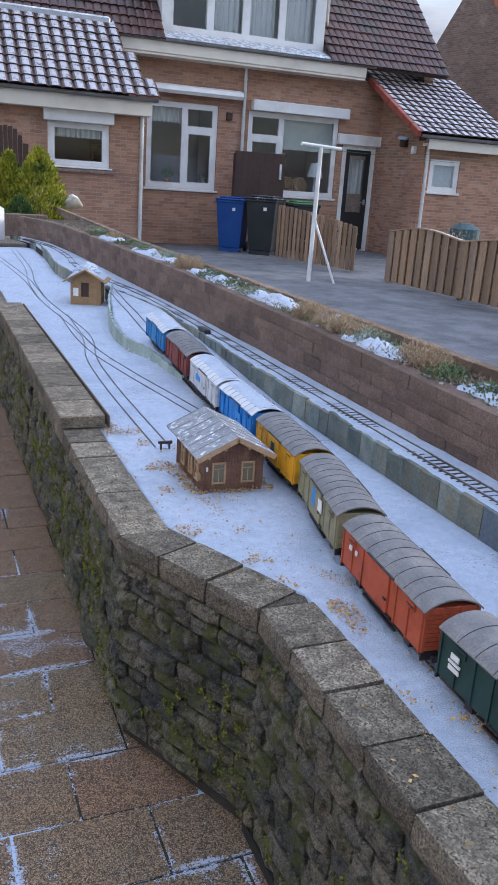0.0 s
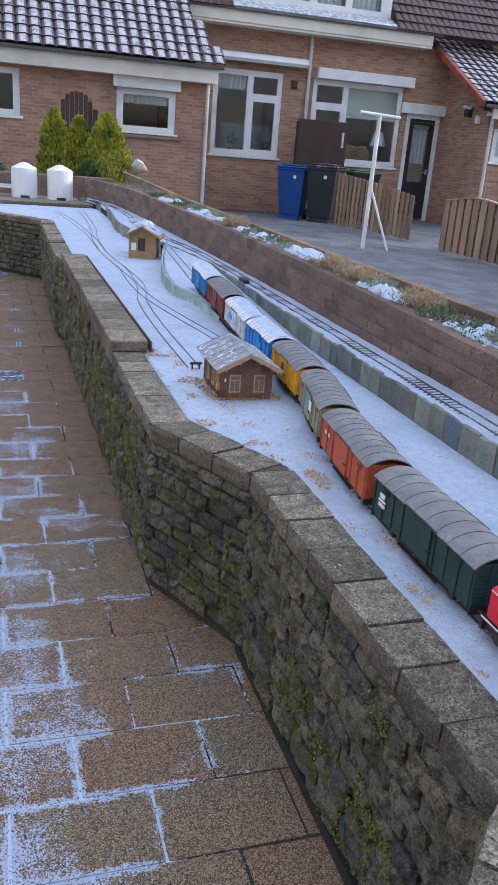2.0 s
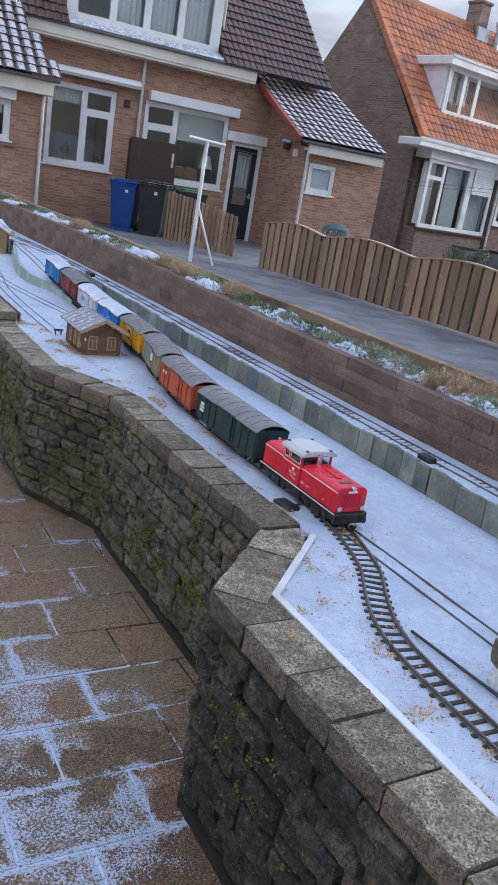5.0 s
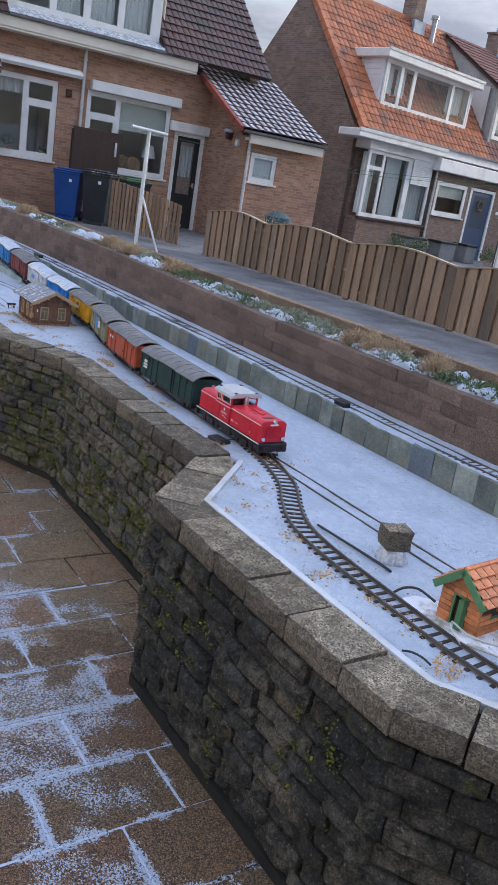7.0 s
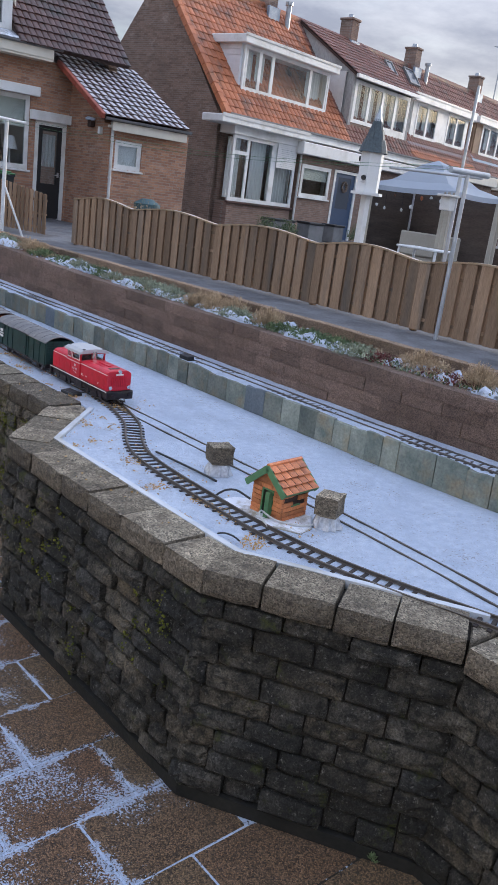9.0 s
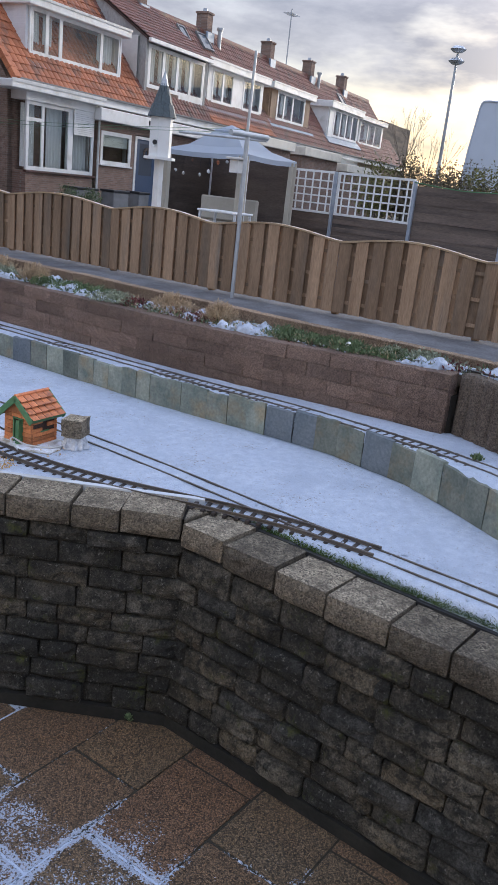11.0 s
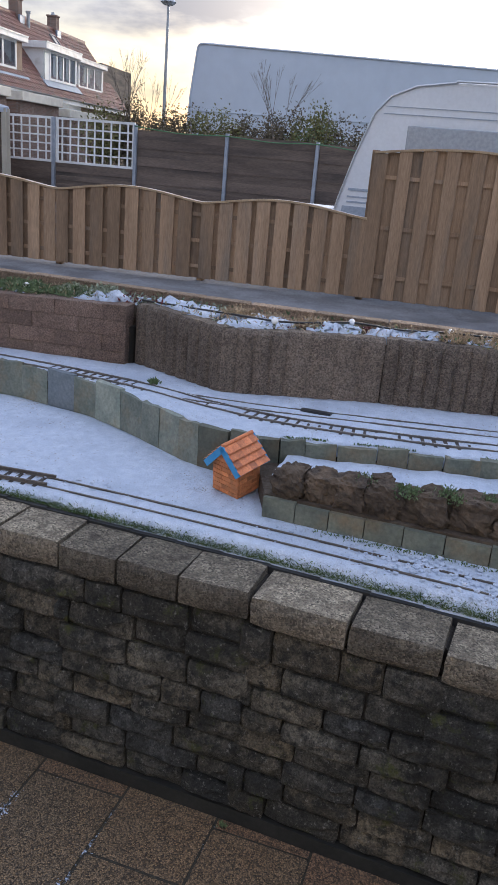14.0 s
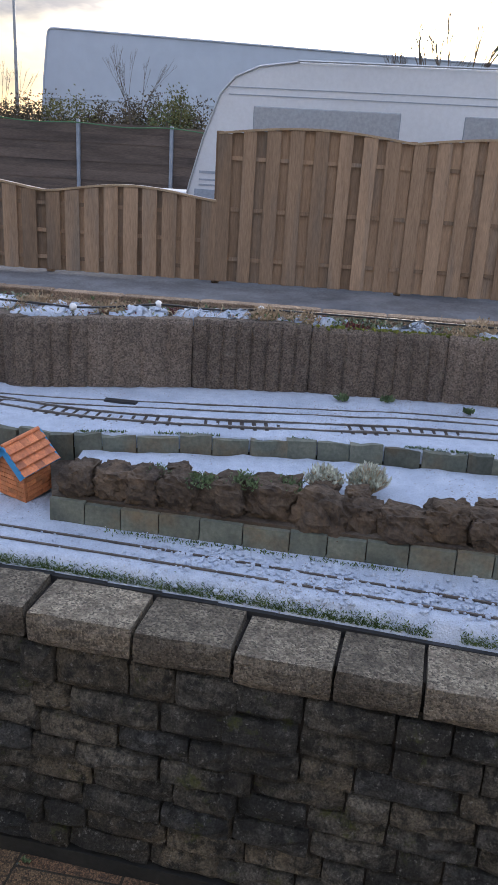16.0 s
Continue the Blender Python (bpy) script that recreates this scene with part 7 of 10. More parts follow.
for x in (-0.042, 0.042):
    model_window(cottage, pose(x, -hd - 0.0026, 0.030), 0.030, 0.052)
for y in (-0.085, -0.03, 0.045):
    model_window(cottage, pose(-hw - 0.0026, y, 0.030, 0, 0, -90), 0.026, 0.052)
for s in (-1, 1):
    ang = math.atan2(rz - ez, hw)
    run = math.hypot(hw, rz - ez) + 0.028
    mr = Matrix.Translation((0, 0, rz + 0.003)) @ Matrix.Rotation(s * ang, 4, 'Y')
    bm = bmesh.new()
    box(bm, 0 if s > 0 else -run, run if s > 0 else 0, -hd - 0.03, hd + 0.03, -0.001, 0.003, mr)
    rp = part("roof_plane", bm, M["felt_roof"], cottage, "weathered grey roof with rime")
    for k in range(7):
        y = -hd - 0.03 + (2 * hd + 0.06) * k / 6
        bm = bmesh.new()
        box(bm, 0 if s > 0 else -run, run if s > 0 else 0, y - 0.0008, y + 0.0008, 0.003, 0.0046, mr)
        part("roof_batten", bm, M["felt_roof"], rp)
    for e in (-1, 1):
        bm = bmesh.new()
        box(bm, 0 if s > 0 else -run, run if s > 0 else 0, e * (hd + 0.027), e * (hd + 0.032), -0.010, 0.0028, mr)
        part("barge_board", bm, M["tan_trim"], rp)
        for q in (0.35, 0.75):
            bm = bmesh.new()
            box(bm, s * run * q - 0.003, s * run * q + 0.003, e * hd, e * (hd + 0.03), -0.016, -0.006, mr)
            part("bracket", bm, M["tan_trim"], rp)
part("meter_box", boxes((-hw - 0.012, -hw, -0.118, -0.100, 0.034, 0.052)), M["tan_trim"], cottage, "small pale box on the corner")
part("poster", boxes((-0.078, -0.072, -hd - 0.003, -hd - 0.0022, 0.062, 0.074)), M["line_white"], cottage)
bm = bmesh.new()
rnd = random.Random(4)
for _ in range(420):
    t = rnd.random()
    if t < 0.55:
        x, y = rnd.gauss(0.690, 0.014), rnd.uniform(1.90, 2.15)
    elif t < 0.85:
        x, y = rnd.uniform(0.70, 0.86), rnd.gauss(1.912, 0.008)
    else:
        x, y = rnd.gauss(0.898, 0.010), rnd.uniform(1.90, 1.98)
    blade(bm, (x, y, 0.548 + rnd.uniform(0, 0.006)), (rnd.uniform(-0.012, 0.012), rnd.uniform(-0.012, 0.012), rnd.uniform(-0.002, 0.006)), 0.003, rnd)
tagged(finish("wood_chips", bm, M["sawdust"]), "pale wood chips strewn round the cottage", "wood chips", kind="stuff")
# buffer stop beside the cottage
stop = thing("buffer_stop", "small dark wooden buffer stop at the end of a siding", "buffer stop", pose(0.712, 2.30, 0.545) @ Matrix.Scale(0.62, 4))
part("beam", bevelled(boxes((-0.036, 0.036, -0.006, 0.006, 0.030, 0.044)), 0.001), M["dark_wood"], stop)
for x in (-0.022, 0.022):
    part("post", boxes((x - 0.004, x + 0.004, -0.005, 0.005, 0.0, 0.034)), M["dark_wood"], stop)


def brick_hut(m, label, trim, half=0.040, door=True):
    """Tiny brick hut of single bricks, with a tiled saddle roof and painted barge boards."""
    th = thing("brick_hut", label, "model house", m, "")
    w, d, h, r = half, half, 0.082, 0.125
    core = bmesh.new()
    extrude_profile(core, [(-w + 0.004, 0), (-w + 0.004, h), (0, r - 0.006), (w - 0.004, h), (w - 0.004, 0)], -d + 0.012, d - 0.004, Matrix.Rotation(math.pi / 2, 4, 'Z'))
    part("core", core, M["dark_wood"], th)
    n = 7
    for k in range(n):
        z0, z1 = h * k / n, h * (k + 1) / n - 0.001
        for e in (-1, 1):
            cuts = [-w, -w * 0.3, w * 0.4, w] if k % 2 else [-w, -w * 0.45, w * 0.25, w]
            for a, b in zip(cuts, cuts[1:]):
                if door and e < 0 and b > -0.018 and a < 0.018 and z0 < 0.068:
                    a2, b2 = (a, -0.018) if a < -0.018 else (0.018, b)
                    if b2 - a2 < 0.004 or (a >= -0.018 and b <= 0.018):
                        continue
                    a, b = a2, b2
                part("brick", bevelled(boxes((a, b - 0.0008, e * d, e * (d - 0.009), z0, z1)), 0.0006), M["terracotta"], th)
            cuts = [-d + 0.009, -0.006, d - 0.009] if k % 2 else [-d + 0.009, 0.012, d - 0.009]
            for a, b in zip(cuts, cuts[1:]):
                if 2 < k < 6 and e > 0 and a < 0.004 < b and door:
                    continue
                part("brick", bevelled(boxes((e * w, e * (w - 0.009), a, b - 0.0008, z0, z1)), 0.0006), M["terracotta"], th)
    for e in (-1, 1):
        bm = extrude_profile(bmesh.new(), [(-w, h), (0, r), (w, h)], e * d, e * (d - 0.009), Matrix.Rotation(math.pi / 2, 4, 'Z'))
        part("gable", bm, M["terracotta"], th)
    if door:
        part("door", boxes((0.004, 0.016, -d - 0.012, -d + 0.004, 0.002, 0.066)), M["green_paint"], th, "half open green door")
        part("door_frame", boxes((-0.018, -0.014, -d, -d + 0.006, 0, 0.068), (0.014, 0.018, -d, -d + 0.006, 0, 0.068), (-0.018, 0.018, -d, -d + 0.006, 0.066, 0.070)), M["green_paint"], th)
        part("window_frame", boxes((w - 0.004, w + 0.001, -0.014, 0.018, 0.034, 0.037), (w - 0.004, w + 0.001, -0.014, 0.018, 0.064, 0.067)), M["green_paint"], th)
    ang = math.atan2(r - h, w)
    run = math.hypot(w, r - h) + 0.016
    for s in (-1, 1):
        mr = Matrix.Translation((0, 0, r + 0.002)) @ Matrix.Rotation(s * ang, 4, 'Y')
        bm = bmesh.new()
        box(bm, min(0, s * run), max(0, s * run), -d - 0.012, d + 0.012, -0.001, 0.001, mr)
        rp = part("roof_plane", bm, M["dark_wood"], th)
        me = None
        for j in range(4):
            for i in range(5):
                bm = pantile(0.0215, run / 4 * 1.12, 0.0012, 6)
                for v in bm.verts:
                    v.co.z = v.co.z * 0.22 + 0.0035
                y = -d - 0.012 + (2 * d + 0.024) * (i + 0.5) / 5
                mm = mr @ Matrix.Translation((s * run * j / 4, y, 0.0)) @ Matrix.Rotation(math.pi / 2 if s > 0 else -math.pi / 2, 4, 'Z')
                bmesh.ops.transform(bm, matrix=mm, verts=bm.verts)
                part("tile", bm, M["terra_tile"], rp)
        for e in (-1, 1):
            bm = bmesh.new()
            box(bm, min(-0.001 * s, s * (run + 0.003)), max(-0.001 * s, s * (run + 0.003)), e * (d + 0.011), e * (d + 0.0145), -0.010, 0.006, mr)
            part("barge_board", bm, M[trim], rp)
        bm = bmesh.new()
        box(bm, s * run - 0.002, s * run + 0.002, -d - 0.014, d + 0.014, -0.006, 0.004, mr)
        part("fascia", bm, M[trim], rp)
    bm = bmesh.new()
    tube(bm, (0, -d - 0.012, r + 0.0065), (0, d + 0.012, r + 0.0065), 0.005, 10)
    part("ridge_tile", bm, M["terra_tile"], th)
    return th


brick_hut(pose(0.735, -0.842, 0.548, 0, 0, -84), "small terracotta brick hut with tiled roof and green trim", "green_paint", 0.049)
brick_hut(pose(1.005, -2.235, 0.552, 8, 3, -112) @ Matrix.Scale(0.94, 4), "leaning terracotta brick hut with blue barge boards", "blue_paint", door=False)
bm = bmesh.new()
prism(bm, [(0.655, -0.72), (0.655, -0.90), (0.69, -0.965), (0.74, -0.955), (0.80, -0.90), (0.77, -0.79), (0.70, -0.72)], 0.541, 0.5495)
for v in bm.verts:
    v.co.x += random.uniform(-0.006, 0.006)
tagged(finish("cement_pad", bevelled(bm, 0.002), M["cement"]), "yellowish cement pad under the brick hut", "pad")

# rough stones on shrouded lamps
M["film"] = surf("crumpled_plastic_film", (0.42, 0.44, 0.48), (0.60, 0.62, 0.66), 0.25, 30.0, 120.0, 0.6, 0.003)


def lamp_stone(x, y, rot):
    th = thing("weighted_cover", "square concrete block on a plastic-wrapped garden lamp", "cover", pose(x, y, 0.546, 0, 0, rot), "weighted covers")
    bm = bmesh.new()
    bmesh.ops.create_cone(bm, cap_ends=True, segments=14, radius1=0.036, radius2=0.027, depth=0.034, matrix=Matrix.Translation((0, 0, 0.017)))
    bmesh.ops.subdivide_edges(bm, edges=bm.edges, cuts=1)
    rr = random.Random(int(abs(x * 1000)))
    for v in bm.verts:
        if v.co.z < 0.03:
            k = rr.uniform(0.82, 1.22)
            v.co.x *= k
            v.co.y *= k
    part("wrap", bm, M["film"], th, "crumpled clear plastic film")
    bm = boxes((-0.031, 0.031, -0.028, 0.028, 0.034, 0.082))
    bmesh.ops.subdivide_edges(bm, edges=bm.edges, cuts=2, use_grid_fill=True)
    for v in bm.verts:
        v.co += Vector((rr.uniform(-1, 1), rr.uniform(-1, 1), rr.uniform(-1, 1))) * 0.0018
    part("stone", bm, M["cope"], th, "rough grey concrete block")


lamp_stone(0.768, -0.560, -20)
lamp_stone(0.792, -0.955, 25)

# switch machine and small objects by the points
sw = thing("point_motor", "flat black point motor box beside the track", "point motor", pose(0.778, 0.275, 0.541, 0, 0, 8) @ Matrix.Scale(0.85, 4))
part("case", bevelled(boxes((-0.024, 0.024, -0.042, 0.042, 0.0, 0.017)), 0.003), M["black_plastic"], sw)
part("lid", bevelled(boxes((-0.018, 0.018, -0.034, 0.034, 0.017, 0.020)), 0.001), M["black_plastic"], sw)
part("rod", boxes((0.020, 0.066, -0.006, -0.002, 0.006, 0.009)), M["black_plastic"], sw)
tagged(finish("point_lever", bevelled(boxes((0.842, 0.872, 0.246, 0.262, 0.551, 0.559)), 0.001), M["black_plastic"]), "small black point lever in the track", "lever")
tagged(finish("point_motor", bevelled(boxes((1.318, 1.350, 0.34, 0.40, 0.627, 0.646)), 0.003), M["black_plastic"]), "black motor box beside the upper track", "point motor")
tagged(finish("point_motor", bevelled(boxes((1.320, 1.352, 3.75, 3.86, 0.625, 0.650)), 0.004), M["black_plastic"]), "black motor box beside the upper track", "point motor")
tagged(finish("tie_bar", boxes((1.352, 1.372, -2.36, -2.28, 0.647, 0.654)), M["black_plastic"]), "dark flat bar lying beside the upper points", "bar")


def cable(name, pts, r, material, label, category="cable"):
    line = catmull(pts, 0.012)
    bm = bmesh.new()
    rings = []
    for i, p in enumerate(line):
        d = (line[min(i + 1, len(line) - 1)] - line[max(i - 1, 0)]).normalized()
        a = d.cross(Vector((0, 0, 1)))
        a = a.normalized() if a.length > 1e-4 else Vector((1, 0, 0))
        b = a.cross(d).normalized()
        rings.append([bm.verts.new(p + (a * math.cos(q * math.pi / 3) + b * math.sin(q * math.pi / 3)) * r) for q in range(6)])
    for r0, r1 in zip(rings, rings[1:]):
        for q in range(6):
            bm.faces.new((r0[q], r1[q], r1[(q + 1) % 6], r0[(q + 1) % 6]))
    return tagged(finish(name, bm, material, smooth=True), label, category)


cable("cable", [(0.70, -0.36, 0.551), (0.705, -0.46, 0.553), (0.715, -0.57, 0.552), (0.715, -0.62, 0.552)], 0.0032, M["black_plastic"], "black cable lying on the snow beside the loop")
cable("cable", [(0.652, -0.70, 0.552), (0.668, -0.71, 0.566), (0.685, -0.735, 0.574), (0.70, -0.775, 0.563)], 0.0028, M["black_plastic"], "black cable arching to the brick hut")
cable("cable", [(0.645, -0.905, 0.551), (0.640, -0.88, 0.568), (0.660, -0.86, 0.572), (0.68, -0.89, 0.556), (0.72, -0.94, 0.553), (0.765, -0.945, 0.552)], 0.0022, M["grey_pvc"], "pale grey cable loop beside the brick hut")
cable("cable", [(0.515, -0.88, 0.547), (0.517, -0.90, 0.556), (0.522, -0.925, 0.558), (0.530, -0.94, 0.550)], 0.0022, M["black_plastic"], "short black cable end sticking out of the snow")

# open shelter in the yard
shelter = thing("wooden_shelter", "weathered model wooden shelter with snow on its roof", "model house", pose(1.03, 5.28, 0.545, 0, 0, -18))
part("wall", boxes((-0.095, -0.030, -0.10, -0.090, 0, 0.16), (0.02, 0.095, -0.10, -0.090, 0, 0.16), (-0.030, 0.02, -0.10, -0.09, 0.14, 0.16), (-0.030, 0.02, -0.10, -0.09, 0.0, 0.05)), M["ply"], shelter)
part("wall", boxes((-0.095, -0.085, -0.09, 0.10, 0, 0.16), (0.085, 0.095, -0.09, 0.10, 0, 0.16), (-0.085, 0.085, 0.09, 0.10, 0, 0.16)), M["ply"], shelter)
rr = random.Random(17)
bm = bmesh.new()
for _ in range(26):
    x, y = rr.gauss(0, 0.035), rr.uniform(-0.10, 0.08)
    clump(bm, (x, y, 0.232 - abs(x) * 0.50), rr.uniform(0.024, 0.042), rr, 0.55, 2)
part("snow_heap", bm, M["snow"], shelter, "lumpy heap of snow on the roof")
part("poster", boxes((-0.078, -0.045, -0.1015, -0.1003, 0.055, 0.105)), M["line_white"], shelter)
part("door", boxes((-0.028, 0.018, -0.095, -0.088, 0.05, 0.14)), M["dark_wood"], shelter)
part("gable", extrude_profile(bmesh.new(), [(-0.095, 0.16), (0, 0.215), (0.095, 0.16)], -0.10, -0.09, Matrix.Rotation(math.pi / 2, 4, 'Z')), M["ply"], shelter)
for s in (-1, 1):
    mr = Matrix.Translation((0, 0, 0.222)) @ Matrix.Rotation(s * 0.52, 4, 'Y')
    bm = bmesh.new()
    box(bm, min(0, s * 0.155), max(0, s * 0.155), -0.15, 0.13, -0.004, 0.004, mr)
    part("roof_plane", bm, M["ply"], shelter)
bm = bmesh.new()
heap = []
for j in range(15):
    row = []
    for i in range(15):
        u, v = i / 7 - 1, j / 7 - 1
        d = max(0.0, 1 - max(abs(u), abs(v)) ** 4)
        lump = 0.022 * abs(noise.noise((u * 2.3, v * 2.3, 4.0))) + 0.012 * noise.noise((u * 6, v * 6, 2.0))
        row.append(bm.verts.new((u * 0.115, v * 0.11, 0.226 - abs(u) * 0.062 + d * (0.010 + max(0.0, lump)))))
    heap.append(row)
for r0, r1 in zip(heap, heap[1:]):
    for i in range(14):
        bm.faces.new((r0[i], r0[i + 1], r1[i + 1], r1[i]))
part("snow_cap", bm, M["snow"], shelter, "lumpy snow on the roof", smooth=True)

# fuel tanks on their board
tank_board = tagged(finish("tank_board", bevelled(boxes((0.06, 1.10, 9.05, 10.0, 0.545, 0.585)), 0.006), M["cope"]), "grey stone plate carrying the two tanks", "plate")
for x, y in ((0.375, 9.62), (0.775, 9.56)):
    t = thing("fuel_tank", "white upright model fuel tank with domed top", "model tank", pose(x, y, 0.585), "fuel tanks")
    bm = bmesh.new()
    tube(bm, (0, 0, 0), (0, 0, 0.325), 0.145, 32)
    part("shell", bm, M["white_plastic"], t, smooth=False)
    bm = bmesh.new()
    tube(bm, (0, 0, 0.325), (0, 0, 0.375), 0.145, 32, 0.05)
    tube(bm, (0, 0, 0.375), (0, 0, 0.385), 0.05, 24, 0.02)
    part("dome", bm, M["white_plastic"], t)
    part("valve", boxes((-0.05, 0.05, -0.16, -0.14, 0.0, 0.03)), M["dark_wood"], t)
# white truss bridge
bridge = thing("truss_bridge", "white model railway truss bridge with a pale deck", "model bridge", pose(-0.28, 9.62, 0.70))
for y in (0.0, 0.16):
    bm = boxes((-1.4, 0.0, y - 0.008, y + 0.008, 0.0, 0.025))
    tube(bm, (-0.30, y, 0.33), (-0.01, y, 0.015), 0.012, 8)
    tube(bm, (-1.4, y, 0.33), (-0.30, y, 0.33), 0.012, 8)
    for x in (-0.12, -0.30, -0.48, -0.66):
        tube(bm, (x, y, 0.012), (x, y, 0.33 if x <= -0.30 else 0.14), 0.007, 8)
    tube(bm, (-0.30, y, 0.02), (-0.12, y, 0.13), 0.006, 8)
    tube(bm, (-0.48, y, 0.02), (-0.30, y, 0.32), 0.006, 8)
    part("truss", bm, M["white_paint"], bridge)
part("deck", boxes((-1.4, 0.55, -0.01, 0.17, -0.02, 0.0)), M["white_paint"], bridge)
part("deck_snow", boxes((-1.4, 0.55, 0.0, 0.16, 0.001, 0.012)), M["snow"], bridge)
part("post", boxes((-0.15, -0.06, 0.02, 0.12, -0.70, -0.02)), M["dark_wood"], bridge, "dark wooden bridge post")
part("post", boxes((-1.35, -1.26, 0.02, 0.12, -0.70, -0.02)), M["dark_wood"], bridge, "dark wooden bridge post")

# raised cap stones along the yard
cap = thing("cap_slab", "row of grey concrete cap stones raised on the wall", "coping", kind="structure")
for k in range(12):
    y0, y1 = 2.53 + 0.2 * k, 2.53 + 0.2 * (k + 1) - 0.004
    x0 = x_at(WALL, (y0 + y1) / 2) - 0.008
    bm = boxes((x0, x0 + 0.148, y0, y1, 0.553, 0.597))
    bevelled(bm, 0.004)
    part("cap_stone", bm, M["cope"], cap)
part("edge_strip", boxes((0.5835, 0.588, 2.53, 4.93, 0.55, 0.592)), M["kerb"], cap)

# low slate lip of the ramp under the incoming line
ramp_edge = thing("ramp_edging", "low pale slate edging of the track ramp", "edging", kind="structure")
pts = catmull([(1.03, 3.15, 0), (1.0, 3.58, 0), (0.945, 3.80, 0), (0.96, 4.22, 0), (1.10, 4.95, 0), (1.25, 5.55, 0)], 0.085)
for a, b in zip(pts, pts[1:]):
    d = (b - a).normalized()
    n2 = Vector((d.y, -d.x, 0))
    h = min(0.085, max(0.012, (a.y - 2.7) * 0.05)) + 0.006
    bm = bmesh.new()
    prism(bm, [tuple((a - n2 * 0.006).xy), tuple((b - n2 * 0.006).xy), tuple((b + n2 * 0.006).xy), tuple((a + n2 * 0.006).xy)], 0.53, DECK + h)
    part("slab", bm, M["slate_edge"], ramp_edge)

# edging strips at the deck's rim
strip = thing("edging_strip", "white painted metal edging along the snow bed", "edging", kind="structure")
rim = [p for p in INNER if -1.52 < p[1] < 0.25]
rim_in = offset_line(rim, -0.016)
for k in range(len(rim) - 1):
    prism_pts = [rim[k], rim[k + 1], rim_in[k + 1], rim_in[k]]
    bm = prism(bmesh.new(), prism_pts, 0.535, 0.5535)
    bmesh.ops.recalc_face_normals(bm, faces=bm.faces)
    part("strip", bm, M["strip"], strip)
black_strip = thing("edging_strip", "black flexible lawn edging along the snow bed", "edging", kind="structure")
rim = [(x_at(INNER, y), y) for y in [-4.5 + 0.1 * i for i in range(31)]]
for a, b in zip(rim, rim[1:]):
    a, b = Vector(a), Vector(b)
    v = (b - a).normalized()
    n2 = Vector((v.y, -v.x))
    bm = bmesh.new()
    prism(bm, [tuple(a), tuple(b), tuple(b + n2 * 0.012), tuple(a + n2 * 0.012)], 0.48, 0.5550 - x_at(DROP, (a.y + b.y) / 2))
    part("strip", bm, M["black_plastic"], black_strip)

# rockery between the two levels
ROCK_LINE = [(0.900, -2.33), (0.893, -2.55), (0.890, -2.8), (0.887, -3.1), (0.885, -3.5), (0.88, -4.4)]
rock_edge = thing("rockery_edging", "low grey-green slab edging at the foot of the rockery", "edging", kind="structure")
pts = catmull([(x, y, 0) for x, y in ROCK_LINE], 0.082)
for a, b in zip(pts, pts[1:]):
    d = (b - a).normalized()
    n2 = Vector((-d.y, d.x, 0))
    bm = bmesh.new()
    bb = b - d * 0.002
    prism(bm, [tuple(a.xy), tuple(bb.xy), tuple((bb + n2 * 0.013).xy), tuple((a + n2 * 0.013).xy)], 0.52, 0.588 + random.uniform(-0.003, 0.003))
    bmesh.ops.recalc_face_normals(bm, faces=bm.faces)
    part("slab", bm, M["slate_dark"], rock_edge)
bm = bmesh.new()
prism(bm, [(x + 0.012, y) for x, y in ROCK_LINE] + [(x + 0.01, y) for x, y in SLABS if y < -2.2], 0.5, 0.592)
tagged(finish("rockery_fill", bm, M["earth"]), "dark earth fill of the rockery", "soil", kind="structure")
rnd = random.Random(31)


def rock(x, y, z, sx, sy, sz, k):
    bm = bmesh.new()
    bmesh.ops.create_cube(bm, size=2.0)
    bmesh.ops.subdivide_edges(bm, edges=bm.edges, cuts=9, use_grid_fill=True)
    for v in bm.verts:
        q = v.co.copy()
        p = q.normalized() * 0.55 + q * 0.5
        f = 0.95 + 0.26 * noise.noise(q * 1.1 + Vector((k * 7.1, 0, 0))) + 0.17 * noise.noise(q * 3.0 + Vector((0, k * 3.3, 0))) + 0.09 * noise.noise(q * 7 + Vector((0, 0, k)))
        v.co = Vector((p.x * sx, p.y * sy, p.z * sz)) * f
    o = finish("rock", bm, M["rock"])
    o.matrix_world = pose(x, y, z, rnd.uniform(-8, 8), rnd.uniform(-8, 8), rnd.uniform(-18, 18))
    return tagged(o, "dark porous rockery stone", "rock", "rockery stones")


y, k = -2.345, 0
while y > -4.2:
    w = rnd.uniform(0.034, 0.056)
    y -= w
    rock(x_at(ROCK_LINE, y) + 0.055 + rnd.uniform(-0.006, 0.014), y, 0.607 + rnd.uniform(-0.003, 0.012), 0.042, w * 1.08, rnd.uniform(0.034, 0.046), k)
    if rnd.random() < 0.55:
        rock(x_at(ROCK_LINE, y) + 0.085 + rnd.uniform(-0.01, 0.03), y + rnd.uniform(-0.02, 0.02), 0.634, 0.022, 0.024, 0.018, k + 50)
    y -= w * 0.82
    k += 1
bm = bmesh.new()
rows = []
for j in range(70):
    y = -2.32 - 0.028 * j
    a, b = x_at(ROCK_LINE, y) + 0.085 + 0.045 * noise.noise((y * 13, 3, 0)), x_at(SLABS, y) - 0.001
    row = []
    for i in range(10):
        u = i / 9
        row.append(bm.verts.new((a + (b - a) * u, y, 0.604 + 0.008 * math.sin(min(1, u * 1.6) * 1.57) - 0.02 * (u < 0.05) + 0.008 * noise.noise(((a + (b - a) * u) * 22, y * 22, 5)))))
    rows.append(row)
